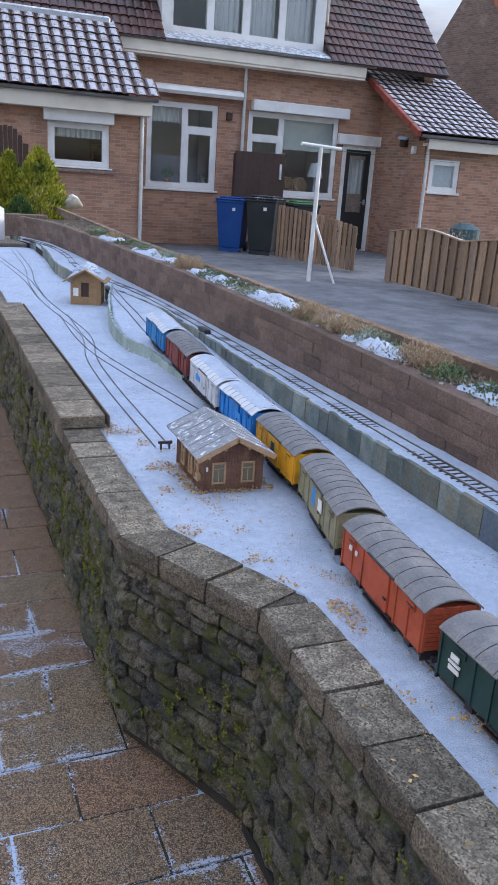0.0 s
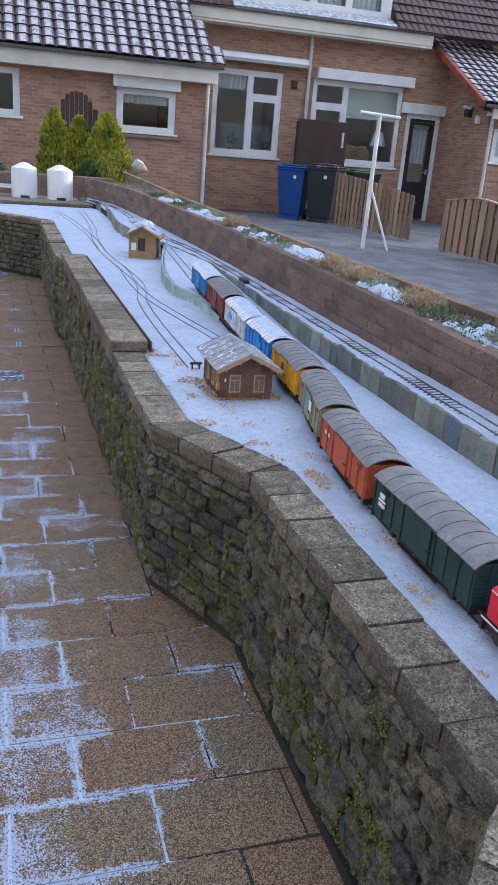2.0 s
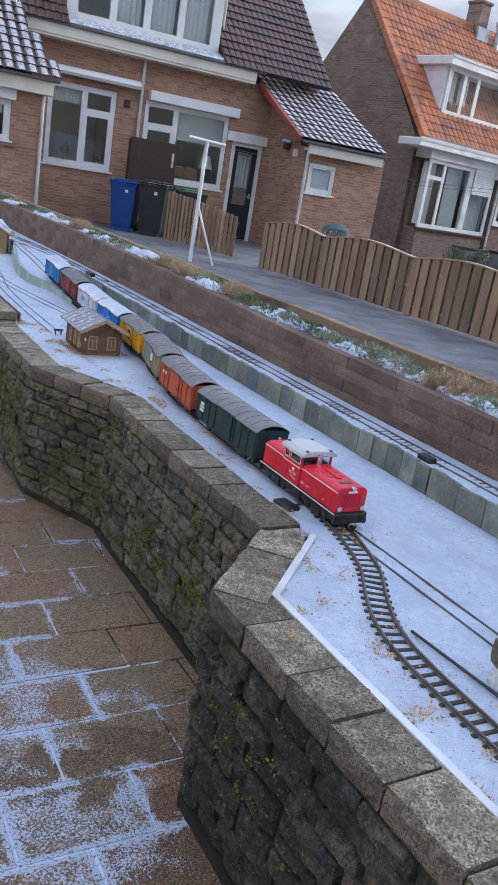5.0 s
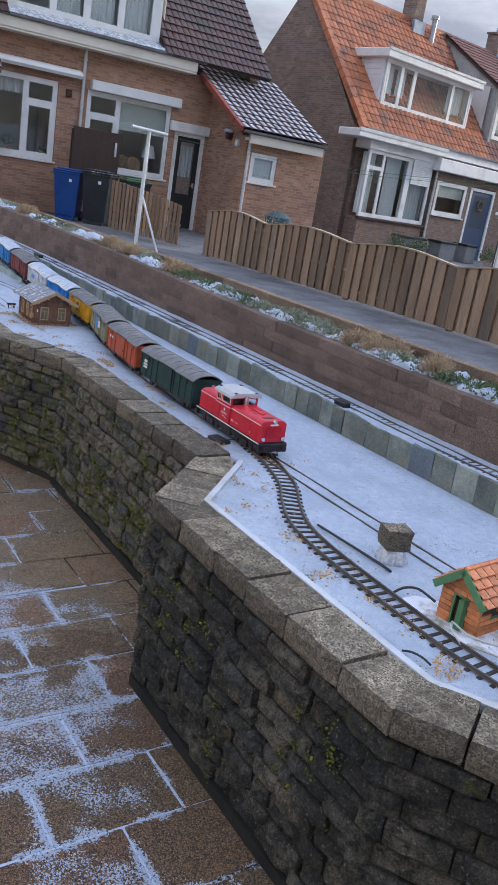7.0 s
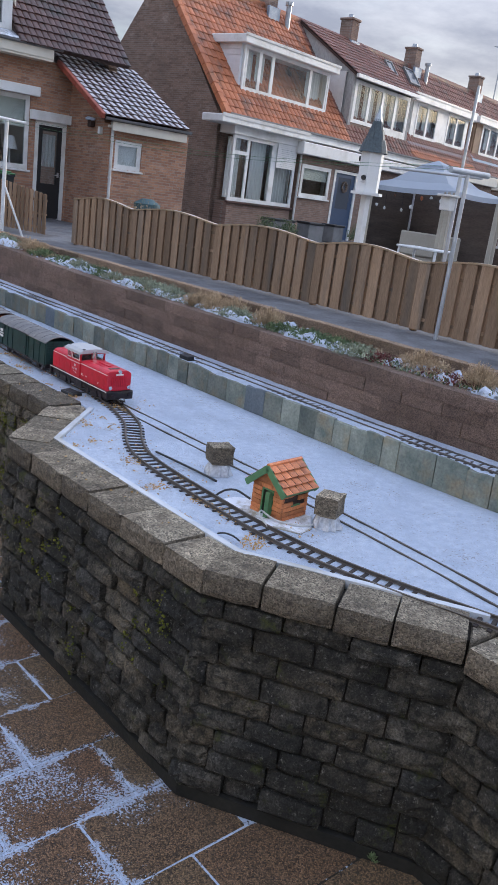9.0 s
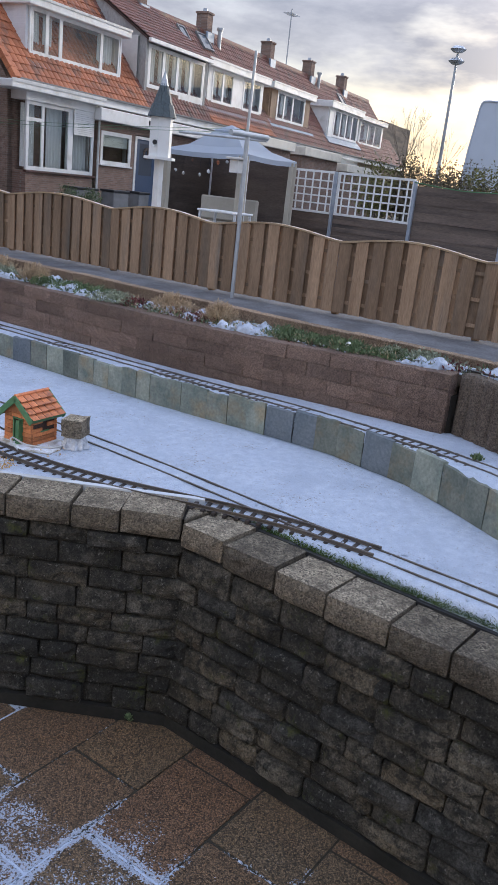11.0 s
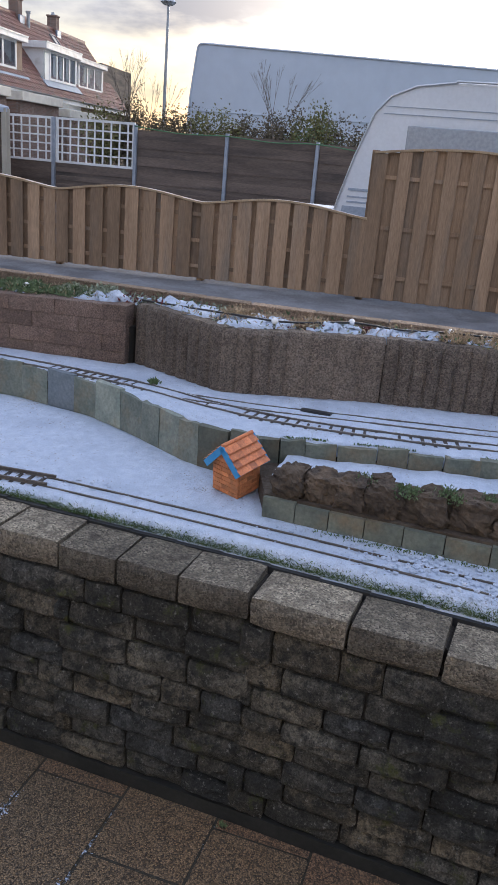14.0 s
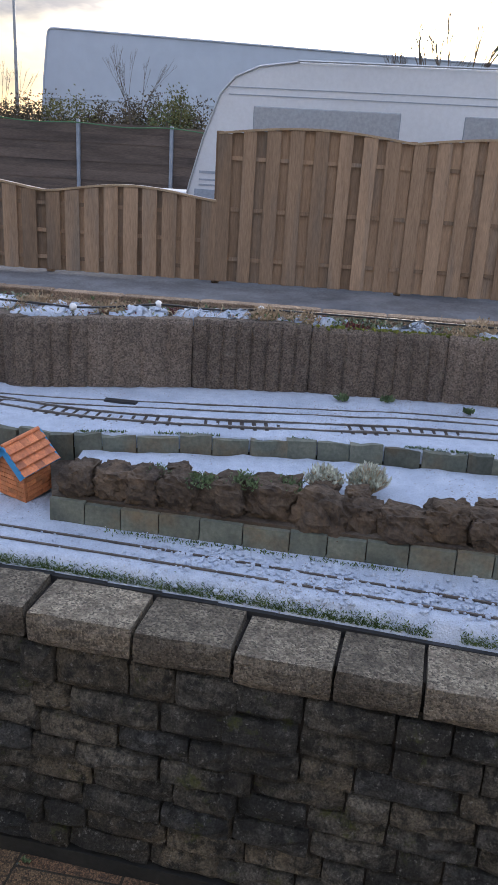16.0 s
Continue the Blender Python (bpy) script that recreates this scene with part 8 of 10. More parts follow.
for r0, r1 in zip(rows, rows[1:]):
    for i in range(9):
        bm.faces.new((r0[i], r0[i + 1], r1[i + 1], r1[i]))
tagged(finish("rockery_snow", bm, M["snow"], smooth=True), "snow lying behind the rockery stones", "snow", kind="structure")

# ---------------------------------------------------------------- plants and small growth
M["dry_stem"] = surf("dry_heather", (0.30, 0.22, 0.14), (0.50, 0.40, 0.27), 0.9, 30.0, 200.0, 0.0, island=0.3)
M["grey_leaf"] = surf("grey_green_leaf", (0.17, 0.20, 0.14), (0.33, 0.36, 0.27), 0.8, 30.0, 200.0, 0.0, island=0.35)
M["frosted_leaf"] = surf("frosted_leaf", (0.33, 0.36, 0.29), (0.56, 0.58, 0.50), 0.8, 30.0, 200.0, 0.0, island=0.35)
M["green_leaf"] = surf("green_leaf", (0.055, 0.095, 0.04), (0.15, 0.20, 0.095), 0.7, 30.0, 200.0, 0.0, island=0.35)
M["red_leaf"] = surf("wine_red_leaf", (0.10, 0.025, 0.03), (0.18, 0.06, 0.055), 0.8, 30.0, 200.0, 0.0, island=0.35)
M["conifer_dark"] = surf("conifer_green", (0.045, 0.095, 0.025), (0.105, 0.175, 0.05), 0.8, 6.0, 60.0, 0.0, island=0.3)
M["conifer_gold"] = surf("conifer_golden", (0.20, 0.25, 0.022), (0.50, 0.47, 0.045), 0.8, 5.0, 60.0, 0.0, c3=(0.075, 0.12, 0.025), stain=3.0, island=0.3)
M["bark"] = surf("bark", (0.11, 0.09, 0.07), (0.17, 0.14, 0.11), 0.95, 8.0, 60.0, 0.5, 0.004)
M["pampas"] = surf("grey_grass", (0.10, 0.13, 0.09), (0.22, 0.24, 0.17), 0.8, 8.0, 60.0, 0.0, island=0.35)


def planter_z(x, y):
    return x_at(TOP, y) - 0.004


def small_plant(x, y, r, h, count, material, label, name="plant", seed=0, upright=0.5, leaf=0.010, z=None, stems=True):
    """A low plant: stems from one root with many small leaves."""
    rnd = random.Random(seed)
    th = thing(name, label, "plant", pose(x, y, planter_z(x, y) - 0.004 if z is None else z), "")
    bm, bs = bmesh.new(), bmesh.new()
    for _ in range(count):
        a = rnd.uniform(0, 6.283)
        q = rnd.random() ** 0.6
        tip = Vector((math.cos(a) * r * q, math.sin(a) * r * q, h * (1 - 0.5 * q * q) * rnd.uniform(0.55, 1.1)))
        root = Vector((tip.x * 0.35, tip.y * 0.35, 0.0))
        if stems:
            tube(bs, root, tip, 0.0012, 4, 0.0006)
        for _ in range(5):
            p = root.lerp(tip, rnd.uniform(0.45, 1.0))
            d = Vector((rnd.uniform(-1, 1), rnd.uniform(-1, 1), rnd.uniform(-0.2, 1) + upright)).normalized() * leaf * rnd.uniform(0.6, 1.3)
            blade(bm, p, d, leaf * 0.22, rnd)
    part("foliage", bm, material, th)
    if stems:
        part("stalk", bs, M["dry_stem"], th)
    else:
        bs.free()
    return th


KINDS = {
    "dry": (M["dry_stem"], "dry brown winter heather in the planting strip", 0.055, 0.060, 90, 0.009, True),
    "grey": (M["grey_leaf"], "grey-green winter stonecrop in the planting strip", 0.06, 0.035, 80, 0.011, False),
    "green": (M["green_leaf"], "low green creeping plant in the planting strip", 0.055, 0.03, 75, 0.010, False),
    "red": (M["red_leaf"], "wine-red winter stonecrop in the planting strip", 0.05, 0.028, 60, 0.009, False),
}
PLANTS = [("grey", 7.6), ("green", 7.2), ("dry", 6.8), ("green", 6.4), ("grey", 6.1), ("green", 5.8), ("grey", 5.4), ("dry", 4.92), ("dry", 4.75), ("green", 4.4), ("green", 4.1), ("grey", 3.75),
          ("dry", 3.05), ("dry", 2.92), ("dry", 2.78), ("grey", 2.6), ("dry", 2.25), ("green", 2.05), ("green", 1.9), ("grey", 1.72), ("green", 1.55), ("grey", 1.32), ("grey", 1.2), ("grey", 1.08), ("grey", 0.96),
          ("grey", 0.82), ("dry", 0.62), ("dry", 0.5), ("grey", 0.36), ("dry", 0.2), ("green", 0.06), ("green", -0.06), ("green", -0.18), ("grey", -0.32), ("red", -0.44), ("dry", -0.52), ("red", -0.6), ("red", -0.7),
          ("dry", -0.78), ("green", -1.02), ("green", -1.12), ("green", -1.22), ("green", -1.33), ("green", -1.44), ("grey", -1.55), ("dry", -2.0), ("red", -2.12), ("dry", -2.2), ("red", -2.36), ("red", -2.52), ("dry", -2.62), ("red", -2.76), ("dry", -3.2), ("dry", -3.32)]
rnd = random.Random(77)
for i, (kind, y) in enumerate(PLANTS):
    mt, label, r, h, count, leaf, stems = KINDS[kind]
    if y < -1.7:
        r, h, count = r * 0.75, h * 0.5, count // 2
    a, b = x_at(PLANT, y) + 0.055, x_at(KERB, y) - 0.03
    small_plant(rnd.uniform(a + 0.02, (a + b) / 2 + 0.03), y + rnd.uniform(-0.03, 0.03), r * rnd.uniform(1.2, 1.8), h * rnd.uniform(1.1, 1.7), int(count * 2.4), mt, label, "winter_plant", 1000 + i, 0.4, leaf, None, stems)
    small_plant(rnd.uniform((a + b) / 2, b - 0.03), y + rnd.uniform(-0.10, 0.10), r * rnd.uniform(0.9, 1.5), h * rnd.uniform(0.9, 1.4), int(count * 1.6), mt, label, "winter_plant", 1200 + i, 0.4, leaf, None, stems)
# plants on the rockery
for i, (kind, x, y, z) in enumerate([("green", 0.93, -2.62, 0.635), ("green", 0.945, -2.70, 0.64), ("green", 0.96, -2.78, 0.635), ("green", 0.955, -2.52, 0.63), ("green", 0.97, -3.22, 0.635)]):
    mt, label, r, h, count, leaf, stems = KINDS[kind]
    small_plant(x, y, 0.042, 0.028, 90, mt, "small cushion plant growing over the rockery stones", "rockery_plant", 1500 + i, 0.5, 0.008, z, False)
for i, (x, y, r, h) in enumerate([(1.03, -2.845, 0.040, 0.046), (1.045, -2.93, 0.044, 0.052)]):
    small_plant(x, y, r, h, 260, M["frosted_leaf"], "bushy pale grey-green frosted shrub on the rockery", "rockery_shrub", 1520 + i, 0.9, 0.011, 0.622, True)
small_plant(0.600, -1.40, 0.016, 0.03, 14, M["green_leaf"], "small weed at the foot of the wall", "weed", 1600, 0.8, 0.012, 0.0, False)
small_plant(0.60, -2.39, 0.012, 0.012, 12, M["green_leaf"], "tiny weed at the foot of the wall", "weed", 1601, 0.8, 0.008, 0.0, False)
for i, (x, y) in enumerate([(1.36, -1.86), (1.566, -2.844), (1.593, -2.959), (1.556, -3.163)]):
    small_plant(x, y, 0.018, 0.012, 30, M["green_leaf"], "tuft of grass sticking out of the snow", "grass_tuft", 1610 + i, 1.0, 0.012, 0.648, False)

# snow lying in the planting strip
def snow_patch(f0, f1, y0, y1, seed, h=0.018):
    """Ragged patch between two shares of the strip's width."""
    bm = bmesh.new()
    n, k = 22, 10
    grid = []
    for j in range(n + 1):
        row = []
        yy = y0 + (y1 - y0) * j / n
        lo, hi = x_at(PLANT, yy) + 0.035, x_at(KERB, yy) - 0.01
        for i in range(k + 1):
            u, v = i / k * 2 - 1, j / n * 2 - 1
            x = max(lo + 0.004, lo + (hi - lo) * (f0 + (f1 - f0) * i / k) + 0.030 * noise.noise((j * 0.45, i * 0.4, seed)))
            y = yy + 0.035 * noise.noise((j * 0.35, i * 0.4, seed + 4))
            d = max(0.0, 1 - (abs(u) ** 2.5 + abs(v) ** 4))
            hh = h * d ** 0.5 * (0.55 + 0.9 * noise.noise((x * 20, y * 20, seed)) + 0.6 * noise.noise((x * 60, y * 60, seed))) - 0.012 * (d <= 0.02)
            row.append(bm.verts.new((x, y, x_at(TOP, yy) - 0.003 + hh)))
        grid.append(row)
    for a, b in zip(grid, grid[1:]):
        for i in range(k):
            bm.faces.new((a[i], a[i + 1], b[i + 1], b[i]))
    return tagged(finish("snow_patch", bm, M["snow"], smooth=True), "patch of snow on the soil of the planting strip", "snow", "snow patches")


for i, (y0, y1, f0, f1) in enumerate([(6.5, 7.0, 0, 0.7), (5.1, 6.0, 0, 0.8), (4.0, 4.7, 0.05, 0.7), (3.2, 3.9, 0.05, 0.9), (2.3, 2.72, 0.0, 0.8), (1.62, 2.0, 0.1, 1), (1.35, 1.62, 0.3, 1), (1.0, 1.25, 0.0, 0.5), (0.7, 1.0, 0.1, 0.8), (2.75, 3.15, 0.3, 1), (0.0, 0.2, 0.3, 0.95),
                                      (0.15, 0.62, 0.0, 0.75), (-0.35, 0.05, 0.05, 0.6), (-0.75, -0.4, 0.2, 1.0), (-1.05, -0.78, 0, 0.9), (-1.66, -1.48, 0, 0.8), (-1.95, -1.72, 0.1, 1.0), (-2.18, -1.98, 0.0, 0.8), (-2.36, -2.24, 0.0, 0.7), (-2.58, -2.38, 0.0, 0.9), (-2.82, -2.64, 0, 0.8), (-3.05, -2.95, 0, 0.5), (-3.5, -3.15, 0, 0.8)]):
    snow_patch(f0, f1, y0, y1, 50.0 + i, 0.034 if y0 > -1.7 else 0.026)

# low growth and crumbs of snow between the larger plants
def ground_cover(name, label, material, count, leaf, seed, low, bias):
    rnd = random.Random(seed)
    bm = bmesh.new()
    while count:
        y = rnd.uniform(-4.2, 8.6) if rnd.random() < 0.35 else rnd.uniform(-3.2, 3.6)
        a, b = x_at(PLANT, y) + 0.045, x_at(KERB, y) - 0.005
        x = rnd.uniform(a, b)
        if noise.noise((x * 5.0, y * 2.6, bias)) < low or (y < -1.7 and rnd.random() < 0.55):
            continue
        count -= 1
        d = Vector((rnd.uniform(-1, 1), rnd.uniform(-1, 1), rnd.uniform(0.1, 1.3))).normalized() * leaf * rnd.uniform(0.6, 1.5)
        blade(bm, (x, y, planter_z(x, y) + rnd.uniform(-0.004, 0.016)), d, leaf * (0.26 if leaf < 0.015 else 0.08), rnd)
    return tagged(finish(name, bm, material), label, "plants", kind="stuff")


ground_cover("ground_cover", "low green creeping growth over the planting strip", M["green_leaf"], 5200, 0.013, 41, 0.02, 3.0)
ground_cover("ground_cover", "grey-green cushions over the planting strip", M["grey_leaf"], 5200, 0.012, 42, 0.0, 11.0)
ground_cover("dead_stems", "dead brown stems and leaves over the planting strip", M["dry_stem"], 4200, 0.020, 43, -0.05, 23.0)
ground_cover("red_growth", "wine-red low growth in the planting strip", M["red_leaf"], 1600, 0.011, 44, 0.16, 31.0)
rnd = random.Random(45)
bm = bmesh.new()
for _ in range(900):
    y = rnd.uniform(-3.6, 5.5)
    x = rnd.uniform(x_at(PLANT, y) + 0.045, x_at(KERB, y) - 0.01)
    if noise.noise((x * 6, y * 3.1, 7.0)) > -0.02:
        clump(bm, (x, y, planter_z(x, y) + rnd.uniform(0.0, 0.012)), rnd.uniform(0.003, 0.011), rnd, 0.6, 1)
tagged(finish("snow_crumbs", bm, M["snow"]), "crumbs of snow caught in the low plants", "snow", kind="stuff")

# moss cushions on the wall
rnd = random.Random(5)
ball = bmesh.new()
bmesh.ops.create_icosphere(ball, subdivisions=1, radius=1.0)
ball.verts.ensure_lookup_table()
ball_v = [v.co.copy() for v in ball.verts]
ball_f = [[v.index for v in f.verts] for f in ball.faces]
ball.free()
moss_v, moss_f, placed = [], [], 0
while placed < 1000:
    y = rnd.uniform(0.12, 5.0) if rnd.random() < 0.93 else rnd.uniform(-1.0, 0.1)
    z = rnd.betavariate(2, 2) * 0.46 + 0.03
    if noise.noise((y * 3.3, z * 4.5, 2.0)) < 0.02:
        continue
    x = x_at(WALL, y)
    for _ in range(rnd.randint(5, 16)):
        r = rnd.uniform(0.0012, 0.0036)
        c = Vector((x - 0.001 + rnd.uniform(-0.003, 0.004), y + rnd.gauss(0, 0.010), z + rnd.gauss(0, 0.008)))
        base = len(moss_v)
        moss_v.extend(tuple(c + v * (r * rnd.uniform(0.75, 1.25))) for v in ball_v)
        moss_f.extend([base + q for q in f] for f in ball_f)
    placed += 1
me = bpy.data.meshes.new("moss")
me.from_pydata(moss_v, [], moss_f)
me.materials.append(M["moss"])
me.polygons.foreach_set("use_smooth", [True] * len(me.polygons))
moss = new("moss", me)
moss.parent = railway_wall
tagged(moss, "yellow-green moss cushions", kind="stuff")

# moss along the top of the palisade
moss_v, moss_f = [], []
for _ in range(900):
    y = rnd.uniform(-4.2, -2.55)
    if noise.noise((y * 4, 2.0, 7.0)) < -0.1:
        continue
    c = Vector((x_at(PLANT, y) + 0.030 + rnd.gauss(0, 0.007), y, x_at(TOP, y) + rnd.uniform(-0.004, 0.003)))
    r = rnd.uniform(0.002, 0.0055)
    base = len(moss_v)
    moss_v.extend(tuple(c + v * (r * rnd.uniform(0.75, 1.25))) for v in ball_v)
    moss_f.extend([base + q for q in f] for f in ball_f)
me = bpy.data.meshes.new("moss_edge")
me.from_pydata(moss_v, [], moss_f)
me.materials.append(M["moss"])
tagged(new("moss_edge", me), "yellow-green moss along the palisade top", "moss", kind="stuff")

# grass along the black edging and the ledge
bm = bmesh.new()
rnd = random.Random(6)
for _ in range(18000):
    y = rnd.uniform(-4.4, -1.50)
    if noise.noise((y * 6, 0, 3)) < -0.42:
        continue
    x = x_at(INNER, y) + 0.011 + abs(rnd.gauss(0, 0.0042))
    blade(bm, (x, y, DECK + bank(x, y) + 0.001), (rnd.uniform(-0.006, 0.005), rnd.uniform(-0.006, 0.006), rnd.uniform(0.002, 0.007)), 0.0008, rnd)
for _ in range(2600):
    y = rnd.uniform(-4.4, -2.3)
    if noise.noise((y * 5, 1, 8)) < 0.0:
        continue
    x = x_at(SLABS, y) + 0.016 + abs(rnd.gauss(0, 0.005))
    blade(bm, (x, y, 0.648), (rnd.uniform(-0.006, 0.003), rnd.uniform(-0.005, 0.005), rnd.uniform(0.003, 0.009)), 0.0012, rnd)
for _ in range(1600):
    y = rnd.uniform(-4.4, -2.45)
    if noise.noise((y * 5, 4, 8)) < -0.05:
        continue
    x = x_at(ROCK_LINE, y) - 0.012 - abs(rnd.gauss(0, 0.008))
    blade(bm, (x, y, 0.546), (rnd.uniform(-0.006, 0.003), rnd.uniform(-0.005, 0.005), rnd.uniform(0.003, 0.008)), 0.0012, rnd)
tagged(finish("grass_edge", bm, M["moss_dark"]), "short dark green grass growing along the edging", "grass", kind="stuff")

# fallen seeds and leaves on the snow
bm = bmesh.new()
rnd = random.Random(8)
n_seed = 0
while n_seed < 3400:
    y = rnd.uniform(-1.0, 2.6)
    a = x_at(INNER, y)
    x = a + abs(rnd.gauss(0.0, 0.10)) + 0.01
    if x > 1.0 or noise.noise((x * 16, y * 11, 6.0)) < (0.26 if rnd.random() < 0.93 else -0.1):
        continue
    blade(bm, (x, y, DECK + 0.004), (rnd.uniform(-0.007, 0.007), rnd.uniform(-0.007, 0.007), rnd.uniform(-0.001, 0.004)), rnd.uniform(0.001, 0.003), rnd)
    n_seed += 1
for _ in range(60):
    y = rnd.uniform(-0.9, 1.6)
    x = x_at(WALL, y) + rnd.uniform(0.02, 0.11)
    blade(bm, (x, y, 0.5545), (rnd.uniform(-0.009, 0.009), rnd.uniform(-0.009, 0.009), 0.001), rnd.uniform(0.002, 0.004), rnd)
tagged(finish("fallen_leaves", bm, M["leaf_litter"]), "ochre fallen seeds and leaf bits on the snow", "leaves", kind="stuff")

# frost crumbs on the snow near the rim
bm = bmesh.new()
for _ in range(900):
    y = rnd.uniform(-3.6, -1.5) if rnd.random() < 0.4 else rnd.uniform(-3.4, -2.5)
    x = x_at(MAIN, y) + rnd.gauss(0.01, 0.035)
    clump(bm, (x, y, DECK + 0.002), rnd.uniform(0.0015, 0.005) * (1.5 if y < -2.6 else 0.8), rnd, 0.7, 1)
tagged(finish("snow_crumbs", bm, M["snow"]), "loose crumbs of snow beside the rails", "snow", kind="stuff")


def conifer(x, y, r, h, material, label, seed, z=0.0):
    rnd = random.Random(seed)
    th = thing("conifer", label, "tree", pose(x, y, z), "conifers")
    bm = bmesh.new()
    tube(bm, (0, 0, 0), (0, 0, h * 0.9), 0.03, 8, 0.008)
    part("trunk", bm, M["bark"], th)
    bm = bmesh.new()
    for _ in range(3600):
        u = rnd.random() ** 0.8
        rr = r * (1 - u ** 2.6) ** 0.8 * (0.78 + 0.35 * noise.noise((u * 4, rnd.random(), seed))) * rnd.uniform(0.55, 1.05)
        a = rnd.uniform(0, 6.283)
        bulge = 1 + 0.22 * noise.noise((math.cos(a) * 2, math.sin(a) * 2, u * 5 + seed))
        p = Vector((math.cos(a) * rr * bulge, math.sin(a) * rr * bulge, 0.05 + u * (h - 0.05)))
        d = Vector((math.cos(a) * 0.5, math.sin(a) * 0.5, 1.0)).normalized() * rnd.uniform(0.04, 0.085)
        for _ in range(2):
            e = d + Vector((rnd.uniform(-1, 1), rnd.uniform(-1, 1), rnd.uniform(-0.4, 0.4))) * 0.025
            blade(bm, p, e, rnd.uniform(0.011, 0.020), rnd)
    part("crown", bm, material, th)
    return th


conifer(0.92, 12.5, 0.38, 1.60, M["conifer_gold"], "golden-green rounded conifer by the brick wall", 1)
conifer(1.28, 12.6, 0.32, 1.52, M["conifer_gold"], "golden-green rounded conifer by the brick wall", 2)
conifer(1.68, 12.4, 0.54, 1.60, M["conifer_gold"], "golden-green broad conifer by the brick wall", 3)
conifer(1.34, 11.9, 0.34, 0.92, M["conifer_dark"], "low dark evergreen shrub in front of the conifers", 4)

# grey grass clump behind the corner of the wall
rnd = random.Random(12)
pg = thing("ornamental_grass", "arching grey-green ornamental grass clump beside the wall", "plant", pose(-0.12, 8.55, 0.0))
bm = bmesh.new()
for _ in range(700):
    a = rnd.uniform(0, 6.283)
    h = rnd.uniform(0.4, 0.80)
    reach = rnd.uniform(0.14, 0.46)
    p0 = Vector((rnd.gauss(0, 0.05), rnd.gauss(0, 0.05), 0))
    prev = p0
    for q in range(1, 5):
        t = q / 4
        p = p0 + Vector((math.cos(a) * reach * t * t, math.sin(a) * reach * t * t, h * (1.6 * t - 0.85 * t * t)))
        blade(bm, prev, p - prev, 0.0035 * (1.2 - t), rnd)
        prev = p
part("blades", bm, M["pampas"], pg)
pg2 = copy_thing(pg, pose(-0.62, 8.7, 0.0, 0, 0, 70))
for o, lab in ((pg2, "dark evergreen grass clump beside the wall"),):
    tagged(o, lab)

# brown planter behind the tanks
bm = boxes((-0.2, 1.55, 10.7, 10.85, 0.0, 0.80))
tagged(finish("back_planter", bevelled(bm, 0.01), M["planter"]), "low brown block wall of a planter behind the tanks", "wall", kind="structure")
bush = small_plant(0.06, 11.05, 0.17, 0.20, 240, M["green_leaf"], "small round green bush behind the planter wall", "bush", 61, 0.5, 0.035, 0.72, False)
tagged(finish("bush_tub", bevelled(boxes((-0.12, 0.24, 10.9, 11.2, 0.0, 0.74)), 0.02), M["fence_dark"]), "brown wooden tub holding the round bush", "tub")
bm = bmesh.new()
bmesh.ops.create_uvsphere(bm, u_segments=18, v_segments=12, radius=1.0)
for v in bm.verts:      # leaning, hollow-backed stone body
    q = v.co.copy()
    w = 0.085 * (1 + 0.25 * noise.noise((q.x * 2, q.y * 2, q.z * 2))) * (1 - 0.35 * max(0, q.x))
    v.co = Vector((2.13 + q.x * 0.15, 12.3 + q.y * w, 0.84 + q.z * w * 1.15 + 0.09 * math.sin((q.x + 1) * 1.4)))
tagged(finish("garden_ornament", bm, M["cement"], smooth=True), "pale greenish weathered stone garden ornament", "ornament")
tagged(finish("ornament_plinth", bevelled(boxes((1.95, 2.3, 12.15, 12.45, 0.0, 0.76)), 0.02), M["kerb"]), "brick plinth under the garden ornament", "plinth")
gate = thing("arched_gate", "dark brown wooden gate with arched top", "gate", pose(1.42, 14.4, 0.0))
for k in range(7):
    x = -0.225 + 0.075 * k
    part("board", bevelled(boxes((x - 0.033, x + 0.033, -0.012, 0.012, 0.1, 1.74 + 0.24 * (1 - ((k - 3) / 3.3) ** 2) ** 0.5)), 0.004), M["dark_wood"], gate)
part("post", boxes((0.27, 0.35, -0.04, 0.04, 0.0, 1.72)), M["dark_wood"], gate)
for z in (0.4, 1.3):
    part("rail", boxes((-0.28, 0.28, 0.012, 0.04, z, z + 0.1)), M["dark_wood"], gate)



def potted_plant(x, y, z, r, h, seed, label):
    """A plant in a small pot on a window sill."""
    th = small_plant(x, y, r, h, 60, M["green_leaf"], label, "potted_plant", seed, 0.7, 0.06, z + 0.10, False)
    bm = bmesh.new()
    tube(bm, (0, 0, -0.10), (0, 0, 0.01), 0.05, 14, 0.065)
    part("pot", bm, M["terracotta"], th, "small clay pot")


potted_plant(4.95, FY + 0.2, 1.20, 0.12, 0.26, 301, "green house plant in a clay pot on the window sill")
potted_plant(5.72, FY + 0.2, 1.20, 0.07, 0.12, 302, "small house plant in a clay pot on the window sill")
lamp_t = thing("table_lamp", "white table lamp with a pale cone shade behind the window", "lamp", pose(8.42, FY + 0.32, 1.14))
bm = bmesh.new()
tube(bm, (0, 0, 0), (0, 0, 0.03), 0.09, 16)
tube(bm, (0, 0, 0.03), (0, 0, 0.42), 0.03, 12, 0.02)
part("base", bm, M["white_paint"], lamp_t)
bm = bmesh.new()
tube(bm, (0, 0, 0.42), (0, 0, 0.72), 0.19, 20, 0.10)
part("shade", bm, M["curtain"], lamp_t, "pale cloth shade")
wick = thing("wicker_disc", "pair of round wicker discs behind the window", "ornament", pose(7.85, FY + 0.24, 1.16))
